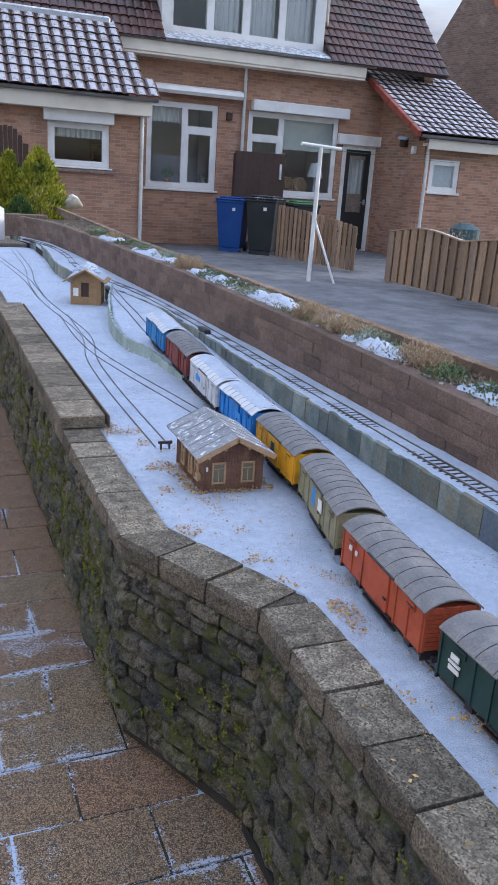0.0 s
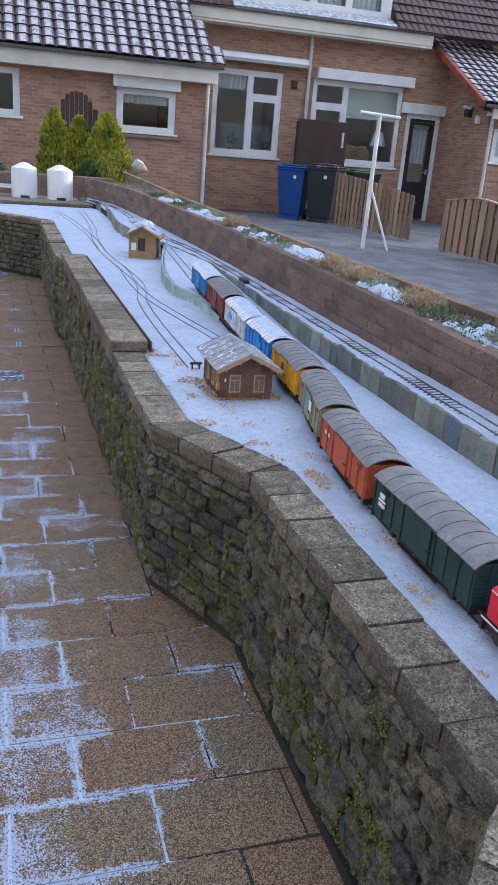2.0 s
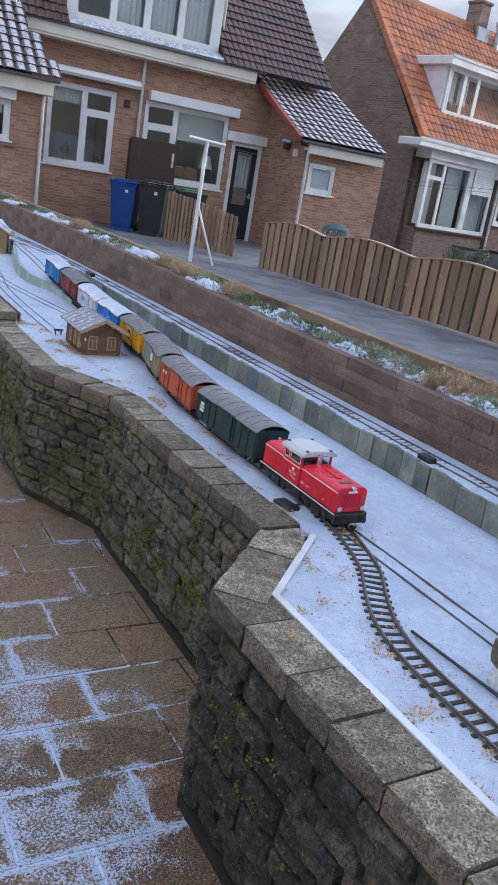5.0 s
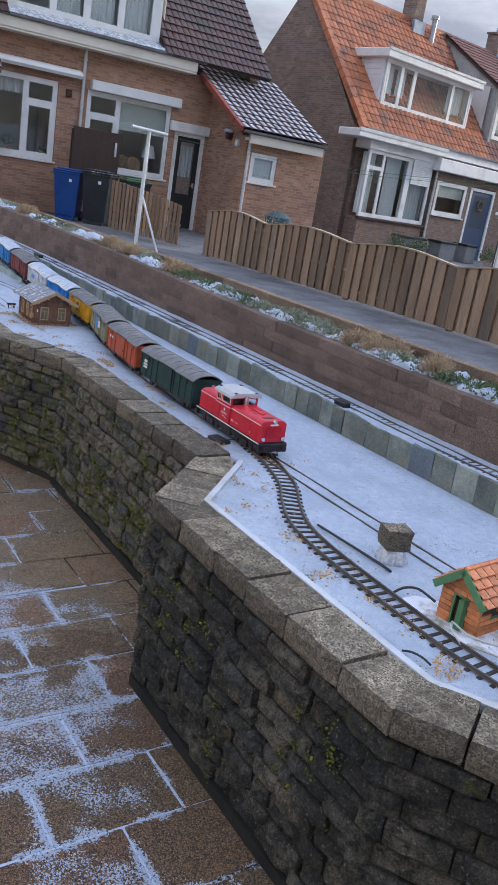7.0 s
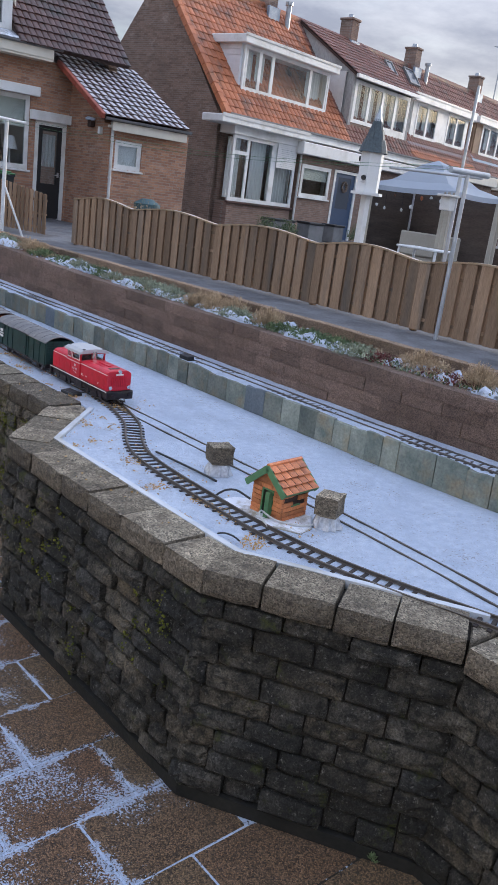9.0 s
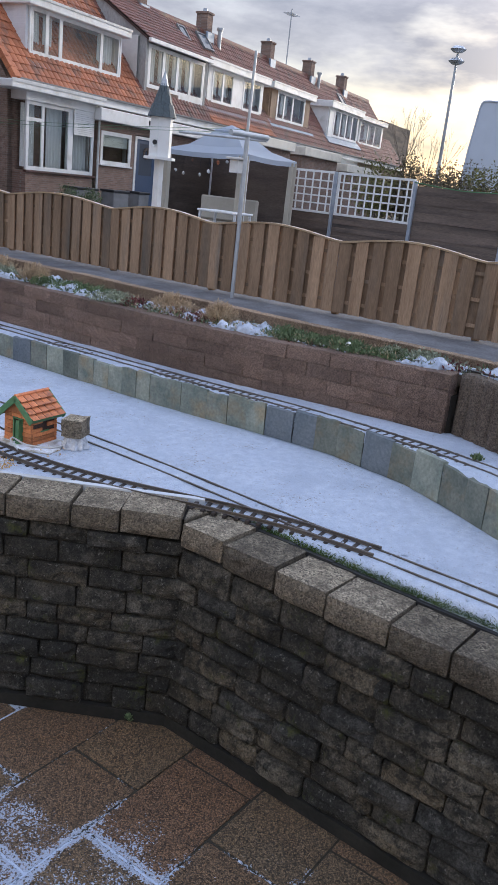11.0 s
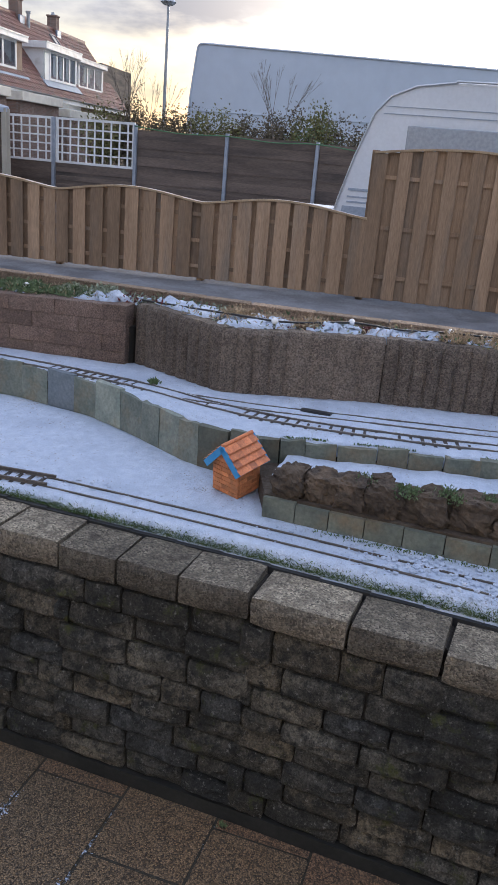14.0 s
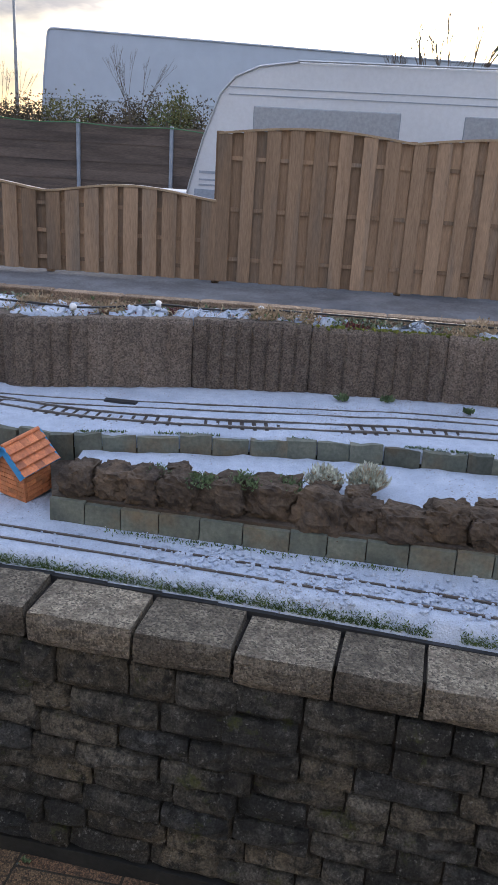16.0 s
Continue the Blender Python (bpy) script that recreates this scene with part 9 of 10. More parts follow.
for x in (-0.13, 0.17):
    bm = bmesh.new()
    tube(bm, (x, 0, 0.19), (x, 0.03, 0.19), 0.19, 24)
    for k in range(3):
        bmesh.ops.create_cone(bm, cap_ends=False, segments=24, radius1=0.18 - 0.05 * k, radius2=0.16 - 0.05 * k, depth=0.02, matrix=Matrix.Translation((x, -0.008, 0.19)) @ Matrix.Rotation(math.pi / 2, 4, 'X'))
    part("disc", bm, M["tan_trim"], wick)
potted_plant(-0.15, EY + 0.18, 1.60, 0.10, 0.12, 304, "yellow-green house plant in a clay pot on the window sill")
# ---------------------------------------------------------------- things in the yard and beyond
M["bin_blue"] = surf("blue_bin_plastic", (0.012, 0.055, 0.22), (0.02, 0.08, 0.29), 0.45, 3.0, 60.0, 0.05, 0.001)
M["bin_black"] = surf("black_bin_plastic", (0.018, 0.022, 0.024), (0.032, 0.036, 0.038), 0.5, 3.0, 60.0, 0.05, 0.001, frost=0.25, frost_scale=6)
M["galv"] = surf("galvanised_tube", (0.46, 0.48, 0.50), (0.58, 0.60, 0.62), 0.4, 8.0, 60.0, 0.05, 0.001, 0.45)
M["tent"] = surf("tent_cloth", (0.50, 0.55, 0.63), (0.60, 0.65, 0.72), 0.7, 1.5, 30.0, 0.1, 0.002)
tn, tl = M["tent"].node_tree.nodes, M["tent"].node_tree.links
t_mix, t_thin = tn.new("ShaderNodeMixShader"), tn.new("ShaderNodeBsdfTranslucent")      # daylight comes through the cloth
t_thin.inputs["Color"].default_value = (0.55, 0.60, 0.68, 1)
t_mix.inputs[0].default_value = 0.45
tl.new(tn["Principled BSDF"].outputs[0], t_mix.inputs[1])
tl.new(t_thin.outputs[0], t_mix.inputs[2])
tl.new(t_mix.outputs[0], tn["Material Output"].inputs["Surface"])
M["van_pane"] = plain("grey_acrylic_pane", (0.34, 0.37, 0.41), 0.2)
M["tent_pale"] = surf("tent_side_cloth", (0.40, 0.36, 0.29), (0.50, 0.46, 0.38), 0.8, 1.5, 30.0, 0.1, 0.002)
M["slate_roof"] = plain("dark_slate_shingle", (0.07, 0.09, 0.10), 0.6, var=0.25)
M["van_white"] = surf("caravan_white", (0.66, 0.68, 0.71), (0.74, 0.76, 0.79), 0.35, 1.0, 20.0, 0.03, 0.001)
M["stripe"] = plain("caravan_stripe", (0.34, 0.39, 0.46), 0.4)


def wheelie_bin(m, material, lid_mat, label):
    th = thing("wheelie_bin", label, "bin", m, "wheelie bins")
    bm = bmesh.new()
    lo = [(-0.22, -0.24), (0.22, -0.24), (0.22, 0.22), (-0.22, 0.22)]
    hi = [(-0.29, -0.33), (0.29, -0.33), (0.29, 0.30), (-0.29, 0.30)]
    a = [bm.verts.new((x, y, 0.06)) for x, y in lo]
    b = [bm.verts.new((x, y, 0.98)) for x, y in hi]
    bm.faces.new(a[::-1])
    bm.faces.new(b)
    for i in range(4):
        bm.faces.new((a[i], a[(i + 1) % 4], b[(i + 1) % 4], b[i]))
    part("body", bevelled(bm, 0.03, 2), M[material], th)
    part("rim", bevelled(boxes((-0.30, 0.30, -0.345, 0.31, 0.95, 0.995)), 0.012), M[material], th)
    bm = boxes((-0.305, 0.305, -0.355, 0.34, 0.995, 1.03))
    box(bm, -0.24, 0.24, -0.26, 0.24, 1.03, 1.065)
    part("lid", bevelled(bm, 0.014), M[lid_mat], th)
    bm = bmesh.new()
    tube(bm, (-0.26, 0.37, 0.97), (0.26, 0.37, 0.97), 0.017, 10)
    for x in (-0.26, 0.26):
        tube(bm, (x, 0.29, 0.93), (x, 0.37, 0.97), 0.017, 8)
    part("handle", bm, M[material], th)
    for s in (-1, 1):
        bm = bmesh.new()
        tube(bm, (s * 0.20, 0.22, 0.10), (s * 0.26, 0.22, 0.10), 0.10, 20)
        part("wheel", bm, M["black_plastic"], th)
    part("label_mark", boxes((0.06, 0.12, -0.352, -0.347, 0.80, 0.86)), M["line_white"], th)
    part("foot", boxes((-0.2, 0.2, -0.27, -0.20, 0.0, 0.07)), M[material], th)
    return th


wheelie_bin(pose(5.98, 15.95, 0, 0, 0, -35), "bin_blue", "bin_blue", "dark blue wheeled rubbish bin with closed lid")
wheelie_bin(pose(6.46, 15.45, 0, 0, 0, -38) @ Matrix.Scale(1.06, 4), "bin_black", "bin_black", "black wheeled rubbish bin with closed lid")
wheelie_bin(pose(7.45, 15.85, 0, 0, 0, -10), "bin_black", "green_paint", "dark wheeled bin with green lid behind the gate")

# clothes line poles
tp = thing("clothes_pole", "white T-shaped clothes line pole with a strut", "pole", pose(5.45, 11.15, 0))
bm = bmesh.new()
tube(bm, (0, 0, 0), (0.02, 0, 1.9), 0.032, 14)
part("pole", bm, M["white_paint"], tp)
bm = bmesh.new()
tube(bm, (-0.30, -0.02, 1.93), (0.36, 0.02, 1.90), 0.024, 12)
part("crossbar", bm, M["white_paint"], tp)
bm = bmesh.new()
tube(bm, (0.01, 0, 0.92), (0.30, -0.25, 0.0), 0.018, 10)
part("strut", bm, M["white_paint"], tp)
tp2 = thing("clothes_pole", "galvanised clothes line pole with a thick crossbar", "pole", pose(6.93, 3.2, 0))
bm = bmesh.new()
tube(bm, (0, 0, 0), (0.0, 0, 1.77), 0.023, 14)
part("pole", bm, M["galv"], tp2)
bm = bmesh.new()
tube(bm, (-0.28, 0.02, 1.78), (0.34, -0.02, 1.785), 0.031, 14)
part("crossbar", bm, M["galv"], tp2)
tp3 = thing("tall_pole", "tall galvanised pole with a side arm and tiny bird box", "pole", pose(9.0, 4.78, 0))
bm = bmesh.new()
tube(bm, (0, 0, 0), (0, 0, 1.9), 0.027, 14)
tube(bm, (0, 0, 1.9), (0.02, 0, 3.0), 0.020, 12)
part("pole", bm, M["galv"], tp3)
bm = bmesh.new()
tube(bm, (0, 1.25, 1.90), (0, -0.35, 1.86), 0.020, 12)
part("arm", bm, M["galv"], tp3)
bb = part("bird_box", bevelled(boxes((-0.16, -0.02, -0.02, 0.14, 1.40, 1.58)), 0.008), M["white_paint"], tp3, "tiny white bird box")
part("box_roof", bevelled(boxes((-0.20, 0.0, -0.06, 0.18, 1.58, 1.61)), 0.006), M["white_paint"], bb)
for i, z in enumerate((1.80, 1.86)):
    cable("clothes_line", [(6.7 + 0.3 * i, 3.2, z - 0.02), (6.2 + 0.3 * i, 7.0, z - 0.12), (5.3 + 0.4 * i, 11.15, z + 0.08)], 0.0022, M["green_paint"], "thin green clothes line sagging between the poles", "line")

# rocket-shaped bird house
rk = thing("bird_house", "white hexagonal bird house with slate spire on a post", "bird house", pose(9.0, 6.40, 0))
bm = bmesh.new()
box(bm, -0.055, 0.055, -0.055, 0.055, 0.0, 1.52)
part("post", bevelled(bm, 0.008), M["white_paint"], rk)
bm = bmesh.new()
tube(bm, (0, 0, 1.52), (0, 0, 2.12), 0.175, 6)
hb = part("box", bm, M["white_paint"], rk)
bm = bmesh.new()
tube(bm, (0, 0, 1.48), (0, 0, 1.52), 0.25, 6)
part("floor", bm, M["white_paint"], rk)
for z, ang in ((1.72, 3.4), (1.98, 2.4)):
    bm = bmesh.new()
    tube(bm, (math.cos(ang) * 0.165, math.sin(ang) * 0.165, z), (math.cos(ang) * 0.19, math.sin(ang) * 0.19, z), 0.035, 14)
    part("hole", bm, M["black_plastic"], hb)
    bm = bmesh.new()
    tube(bm, (math.cos(ang) * 0.17, math.sin(ang) * 0.17, z - 0.06), (math.cos(ang) * 0.26, math.sin(ang) * 0.26, z - 0.06), 0.008, 8)
    part("perch", bm, M["white_paint"], hb)
for k in range(3):
    for q in range(12):
        a = q * math.pi / 6 + (0.26 if k % 2 else 0)
        r0, r1 = 0.205 - 0.055 * k, 0.145 - 0.052 * k
        z0, z1 = 2.08 + 0.145 * k, 2.26 + 0.145 * k
        bm = bmesh.new()
        p = [Vector((math.cos(a + s * 0.27) * r, math.sin(a + s * 0.27) * r, z)) for r, z in ((r0, z0), (r1, z1)) for s in (-1, 1)]
        o = [v * 1.0 + Vector((math.cos(a), math.sin(a), 0.2)) * 0.014 for v in p]
        vs = [bm.verts.new(v) for v in p + o]
        for f in ((0, 1, 3, 2), (4, 6, 7, 5), (0, 4, 5, 1), (2, 3, 7, 6), (0, 2, 6, 4), (1, 5, 7, 3)):
            bm.faces.new([vs[i] for i in f])
        part("shingle", bm, M["slate_roof"], rk)
bm = bmesh.new()
tube(bm, (0, 0, 2.10), (0, 0, 2.54), 0.175, 12, 0.045)
part("spire", bm, M["slate_roof"], rk)
bm = bmesh.new()
tube(bm, (0, 0, 2.52), (0, 0, 2.72), 0.065, 12, 0.008)
part("tip", bm, M["zinc"], rk)

# party tent of the neighbours
pt = thing("party_tent", "pale blue party tent over a shaded terrace", "tent")
T_C, T_L, T_R = Vector((13.20, 7.85, 0.0)), Vector((13.70, 10.65, 0.0)), Vector((15.00, 7.89, 0.0))
T_D = T_L + T_R - T_C
T_MID = (T_L + T_R) / 2
corners = [T_C, T_R, T_D, T_L]
bm = bmesh.new()
EAVE_Z, RING_Z, PEAK_Z = 1.84, 2.34, 2.46
rows = []
for f, z in ((1.0, EAVE_Z - 0.10), (1.0, EAVE_Z), (0.62, 1.98), (0.22, RING_Z)):      # the cloth sags between its poles
    ring = []
    for q in range(4):
        a, b = corners[q], corners[(q + 1) % 4]
        for k in range(6):
            p = T_MID.lerp(a.lerp(b, k / 6), f)
            sag = 0.035 * math.sin(math.pi * k / 6) * (1 if f > 0.9 else 0.5)
            ring.append(bm.verts.new((p.x, p.y, z - sag)))
    rows.append(ring)
for r0, r1 in zip(rows, rows[1:]):
    for k in range(24):
        bm.faces.new((r0[k], r0[(k + 1) % 24], r1[(k + 1) % 24], r1[k]))
bm.faces.new(rows[-1])
part("canopy", bm, M["tent"], pt, "pale blue tent roof")
bm = bmesh.new()
lo = [bm.verts.new((*T_MID.lerp(c, 0.26).xy, RING_Z - 0.01)) for c in corners]
tp_v = bm.verts.new((T_MID.x, T_MID.y, PEAK_Z))
for k in range(4):
    bm.faces.new((lo[k], lo[(k + 1) % 4], tp_v))
part("vent_cap", bm, M["tent"], pt, "small raised cap of the tent")
for c in corners:
    p = T_MID.lerp(c, 0.97)
    bm = bmesh.new()
    tube(bm, (p.x, p.y, 0), (p.x, p.y, EAVE_Z), 0.028, 10)
    part("leg", bm, M["white_paint"], pt)
for a, b in ((T_R, T_D), (T_D, T_L)):
    u = (b - a).normalized()
    n2 = Vector((-u.y, u.x, 0)) * 0.02
    bm = bmesh.new()
    prism(bm, [(a + n2).xy, (b + n2).xy, (b - n2).xy, (a - n2).xy], 0.0, EAVE_Z - 0.05)
    bmesh.ops.recalc_face_normals(bm, faces=bm.faces)
    part("back_wall", bm, M["fence_dark"], pt, "dark boarded back wall")
for c, d, w in ((T_C, T_L, 0.10), (T_L, T_C, 0.10), (T_R, T_C, 0.14)):
    u = (d - c).normalized()
    bm = pleats(0.0, w * (d - c).length, 0.05, EAVE_Z - 0.04, 0.0, 0.04, 0.13)
    bmesh.ops.transform(bm, matrix=Matrix.Translation((c.x, c.y, 0)) @ Matrix.Rotation(math.atan2(u.y, u.x), 4, 'Z'), verts=bm.verts)
    part("tent_curtain", bm, M["tent_pale"], pt, "gathered pale tent curtain")
rnd = random.Random(61)
for k in range(9):
    p = T_C.lerp(T_L, 0.08 + 0.1 * k) + Vector((0.15, 0.0, 0))
    drop = rnd.uniform(0.12, 0.45)
    hang = thing("hanging_ornament", "small pale ornament hanging from the tent edge", "ornament", pose(p.x, p.y, EAVE_Z - 0.05 - drop), "hanging ornaments")
    bm = bmesh.new()
    tube(bm, (0, 0, 0.03), (0, 0, drop), 0.003, 5)
    part("thread", bm, M["black_plastic"], hang)
    bm = bmesh.new()
    clump(bm, (0, 0, 0), rnd.uniform(0.025, 0.045), rnd, 1.2, 1)
    part("ornament", bm, M["white_paint" if k % 3 else "tile_orange"], hang)
sofa = thing("garden_sofa", "pale garden bench standing under the tent", "bench", pose(T_MID.x, T_MID.y - 0.3, 0, 0, 0, 100))
part("seat", bevelled(boxes((-0.7, 0.7, -0.3, 0.3, 0.25, 0.45)), 0.03), M["tent_pale"], sofa)
part("backrest", bevelled(boxes((-0.7, 0.7, 0.22, 0.34, 0.45, 0.95)), 0.03), M["tent_pale"], sofa)
for x in (-0.6, 0.6):
    part("leg", boxes((x - 0.04, x + 0.04, -0.25, 0.25, 0.0, 0.25)), M["fence_dark"], sofa)
gt = thing("garden_table", "white garden table on the shaded terrace", "table", pose(12.9, 8.1, 0))
part("tabletop", bevelled(boxes((-0.3, 0.3, -0.5, 0.5, 0.66, 0.70)), 0.01), M["white_paint"], gt)
for x in (-0.25, 0.25):
    for y in (-0.45, 0.45):
        part("leg", boxes((x - 0.02, x + 0.02, y - 0.02, y + 0.02, 0.0, 0.66)), M["white_paint"], gt)

# round water butt behind the fence
bm = bmesh.new()
tube(bm, (10.2, 14.0, 0), (10.2, 14.0, 0.75), 0.27, 20, 0.30)
tube(bm, (10.2, 14.0, 0.75), (10.2, 14.0, 0.86), 0.30, 20, 0.12)
M["bin_teal"] = plain("teal_plastic", (0.05, 0.10, 0.11), 0.5)
tagged(finish("water_butt", bm, M["bin_teal"]), "dark teal round water butt by the side wing", "water butt")
sh = small_plant(9.6, 13.4, 0.45, 1.05, 70, M["dry_stem"], "bare dry shrub beside the side wing", "shrub", 71, 0.4, 0.05, 0.0, True)
for i, (x, y, w) in enumerate([(18.0, 18.0, 0.9), (19.4, 17.9, 0.7), (20.8, 18.2, 0.5)]):
    tb = thing("garden_box", "grey storage box below the bay window", "box", pose(x, y, 0), "garden boxes")
    part("body", bevelled(boxes((-w / 2, w / 2, -0.3, 0.3, 0, 0.55)), 0.02), M["gutter"], tb)
    part("lid", bevelled(boxes((-w / 2 - 0.03, w / 2 + 0.03, -0.33, 0.33, 0.55, 0.62)), 0.015), M["black_plastic"], tb)
for i, (x, y) in enumerate([(17.0, 17.5), (17.8, 17.3), (21.6, 17.8)]):
    small_plant(x, y, 0.4, 0.75, 120, M["green_leaf"], "green shrub in the neighbour garden", "shrub", 80 + i, 0.4, 0.07, 0.0, True)

# caravan behind the tall fence
cv = thing("caravan", "white touring caravan parked behind the tall fence", "caravan", pose(9.5, 0, 0))
prof = [(-0.40, 0.58), (-0.48, 0.90), (-0.62, 1.38), (-0.80, 1.86), (-0.97, 2.05), (-1.25, 2.17), (-1.7, 2.23), (-6.4, 2.23), (-6.8, 1.9), (-6.9, 0.55), (-6.8, 0.42), (-0.6, 0.42)]
bm = extrude_profile(bmesh.new(), prof, 0.0, 2.1)
part("body", bevelled(bm, 0.02, 2), M["van_white"], cv)
part("side_window", bevelled(boxes((-0.012, 0.01, -2.9, -1.22, 1.22, 1.75)), 0.01), M["van_pane"], cv, "grey acrylic caravan side window")
part("side_window", bevelled(boxes((-0.012, 0.01, -5.2, -3.6, 1.22, 1.75)), 0.01), M["van_pane"], cv, "grey acrylic caravan side window")
for z, h in ((1.86, 0.010), (1.94, 0.008), (0.98, 0.03), (0.90, 0.02), (0.84, 0.02)):
    part("stripe", boxes((-0.006, 0.0, -6.6, -0.92 if z > 1.5 else -0.60, z, z + h)), M["stripe"], cv)
part("skirt", boxes((-0.01, 2.1, -6.6, -0.55, 0.58, 0.80)), M["stripe"], cv)
bm = bmesh.new()
tube(bm, (-0.02, -1.7, 2.24), (-0.02, -6.3, 2.24), 0.012, 8)
part("awning_rail", bm, M["galv"], cv)
bm = bmesh.new()
for a, b in zip(prof[:6], prof[1:7]):
    tube(bm, (-0.01, a[0] - 0.02, a[1]), (-0.01, b[0] - 0.02, b[1]), 0.012, 8)
part("edge_trim", bm, M["galv"], cv)
part("hitch_cover", bevelled(boxes((0.7, 1.4, -0.45, 0.35, 0.40, 0.72)), 0.03), M["van_white"], cv)
for y in (-3.4,):
    bm = bmesh.new()
    tube(bm, (0.03, y, 0.33), (0.22, y, 0.33), 0.33, 24)
    part("wheel", bm, M["black_plastic"], cv)
    bm = bmesh.new()
    tube(bm, (0.9, y, 0.33), (2.0, y, 0.33), 0.33, 24)
    part("wheel", bm, M["black_plastic"], cv)

# shrubs and bare trees in the distance
def bare_tree(x, y, h, seed, spread=0.5, label="bare winter tree in the distance", base=0.0, thick=1.0):
    rnd = random.Random(seed)
    th = thing("bare_tree", label, "tree", pose(x, y, base), "bare trees")
    bm, tw = bmesh.new(), bmesh.new()
    tube(bm, (0, 0, 0), (0, 0, h * 0.45), h * 0.020 * thick, 8, h * 0.013 * thick)

    def grow(p, d, length, r, depth):
        q = p + d * length
        tube(bm if depth < 2 else tw, p, q, r, 5, r * 0.6)
        if depth >= 4:
            return
        for _ in range(rnd.randint(2, 3)):
            nd = (d + Vector((rnd.uniform(-1, 1), rnd.uniform(-1, 1), rnd.uniform(-0.1, 0.6))) * spread).normalized()
            grow(q, nd, length * rnd.uniform(0.6, 0.85), r * 0.6, depth + 1)
    for _ in range(4):
        grow(Vector((0, 0, h * rnd.uniform(0.3, 0.45))), Vector((rnd.uniform(-0.5, 0.5), rnd.uniform(-0.5, 0.5), 1)).normalized(), h * 0.22, h * 0.010 * thick, 0)
    part("trunk", bm, M["bark"], th)
    part("crown", tw, M["bark"], th)
    return th


M["hedge_leaf"] = surf("hedge_leaf", (0.085, 0.070, 0.045), (0.19, 0.155, 0.095), 0.9, 3.0, 60.0, 0.0, island=0.35)
M["bush_leaf"] = surf("bush_leaf", (0.10, 0.105, 0.035), (0.24, 0.22, 0.075), 0.8, 3.0, 60.0, 0.0, island=0.35)


def leafy_shrub(x, y, r, h, seed, material, label, count=1500, leaf=0.055):
    """Stems and many small leaves, thinner and ragged towards the outline."""
    rnd = random.Random(seed)
    th = thing("shrub", label, "shrub", pose(x, y, 0), "distant shrubs")
    bm, lv = bmesh.new(), bmesh.new()
    tips = []
    for _ in range(26):
        a, q = rnd.uniform(0, 6.283), rnd.random() ** 0.5
        root = Vector((math.cos(a) * r * 0.3 * q, math.sin(a) * r * 0.3 * q, 0))
        tip = Vector((math.cos(a) * r * q, math.sin(a) * r * q, h * (1 - 0.35 * q * q) * rnd.uniform(0.7, 1.08)))
        tube(bm, root, tip, 0.022, 5, 0.006)
        tips.append((root, tip))
    for _ in range(count):
        root, tip = rnd.choice(tips)
        p = root.lerp(tip, rnd.uniform(0.25, 1.02)) + Vector((rnd.gauss(0, 0.13), rnd.gauss(0, 0.13), rnd.gauss(0, 0.11))) * r
        blade(lv, p, Vector((rnd.uniform(-1, 1), rnd.uniform(-1, 1), rnd.uniform(-0.3, 1))).normalized() * leaf * rnd.uniform(0.7, 1.4), leaf * 0.3, rnd)
    part("trunk", bm, M["bark"], th)
    part("crown", lv, material, th)
    return th


leafy_shrub(36.0, 6.9, 1.0, 4.1, 60, M["bush_leaf"], "olive evergreen bush standing above the hedge", 5200, 0.12)
leafy_shrub(18.2, 2.2, 0.8, 2.25, 1, M["green_leaf"], "evergreen shrub rising behind the dark fence", 3200)
leafy_shrub(18.8, 3.9, 1.0, 1.95, 2, M["dry_stem"], "brown winter shrub behind the dark fence", 1600)
leafy_shrub(19.0, 5.4, 0.9, 1.80, 3, M["dry_stem"], "brown winter shrub behind the dark fence", 1300)
leafy_shrub(18.4, 0.6, 0.8, 1.95, 4, M["green_leaf"], "evergreen shrub rising behind the dark fence", 2200)
bare_tree(34.0, 8.0, 4.7, 5, 0.22, "thin bare tree behind the dark fence", thick=0.45)
bare_tree(40.0, 17.9, 5.4, 6, 0.38, thick=0.45)
bare_tree(42.0, 17.2, 5.0, 7, 0.38, thick=0.45)
bare_tree(26.0, -4.2, 5.4, 8, 0.30, "bare young tree beyond the caravan")
bare_tree(27.0, -3.4, 4.6, 9, 0.35, "bare young tree beyond the caravan")
for i in range(16):
    leafy_shrub(37 + 0.7 * (i % 3), 17.5 - 1.35 * i, 1.6, 3.2 + 0.3 * math.sin(i * 2.1), 20 + i, M["hedge_leaf"] if i % 4 else M["bush_leaf"], "distant brown hedge below the hall", 3600, 0.13)
cable("fairy_cable", [(15.9, 5.44, 1.68), (15.9, 4.4, 1.60), (15.9, 3.38, 1.62), (15.9, 2.4, 1.57), (15.9, 1.47, 1.60), (15.9, 0.4, 1.52), (15.9, -0.5, 1.55)], 0.012, M["green_paint"], "green cable strung along the dark fence posts", "cable")
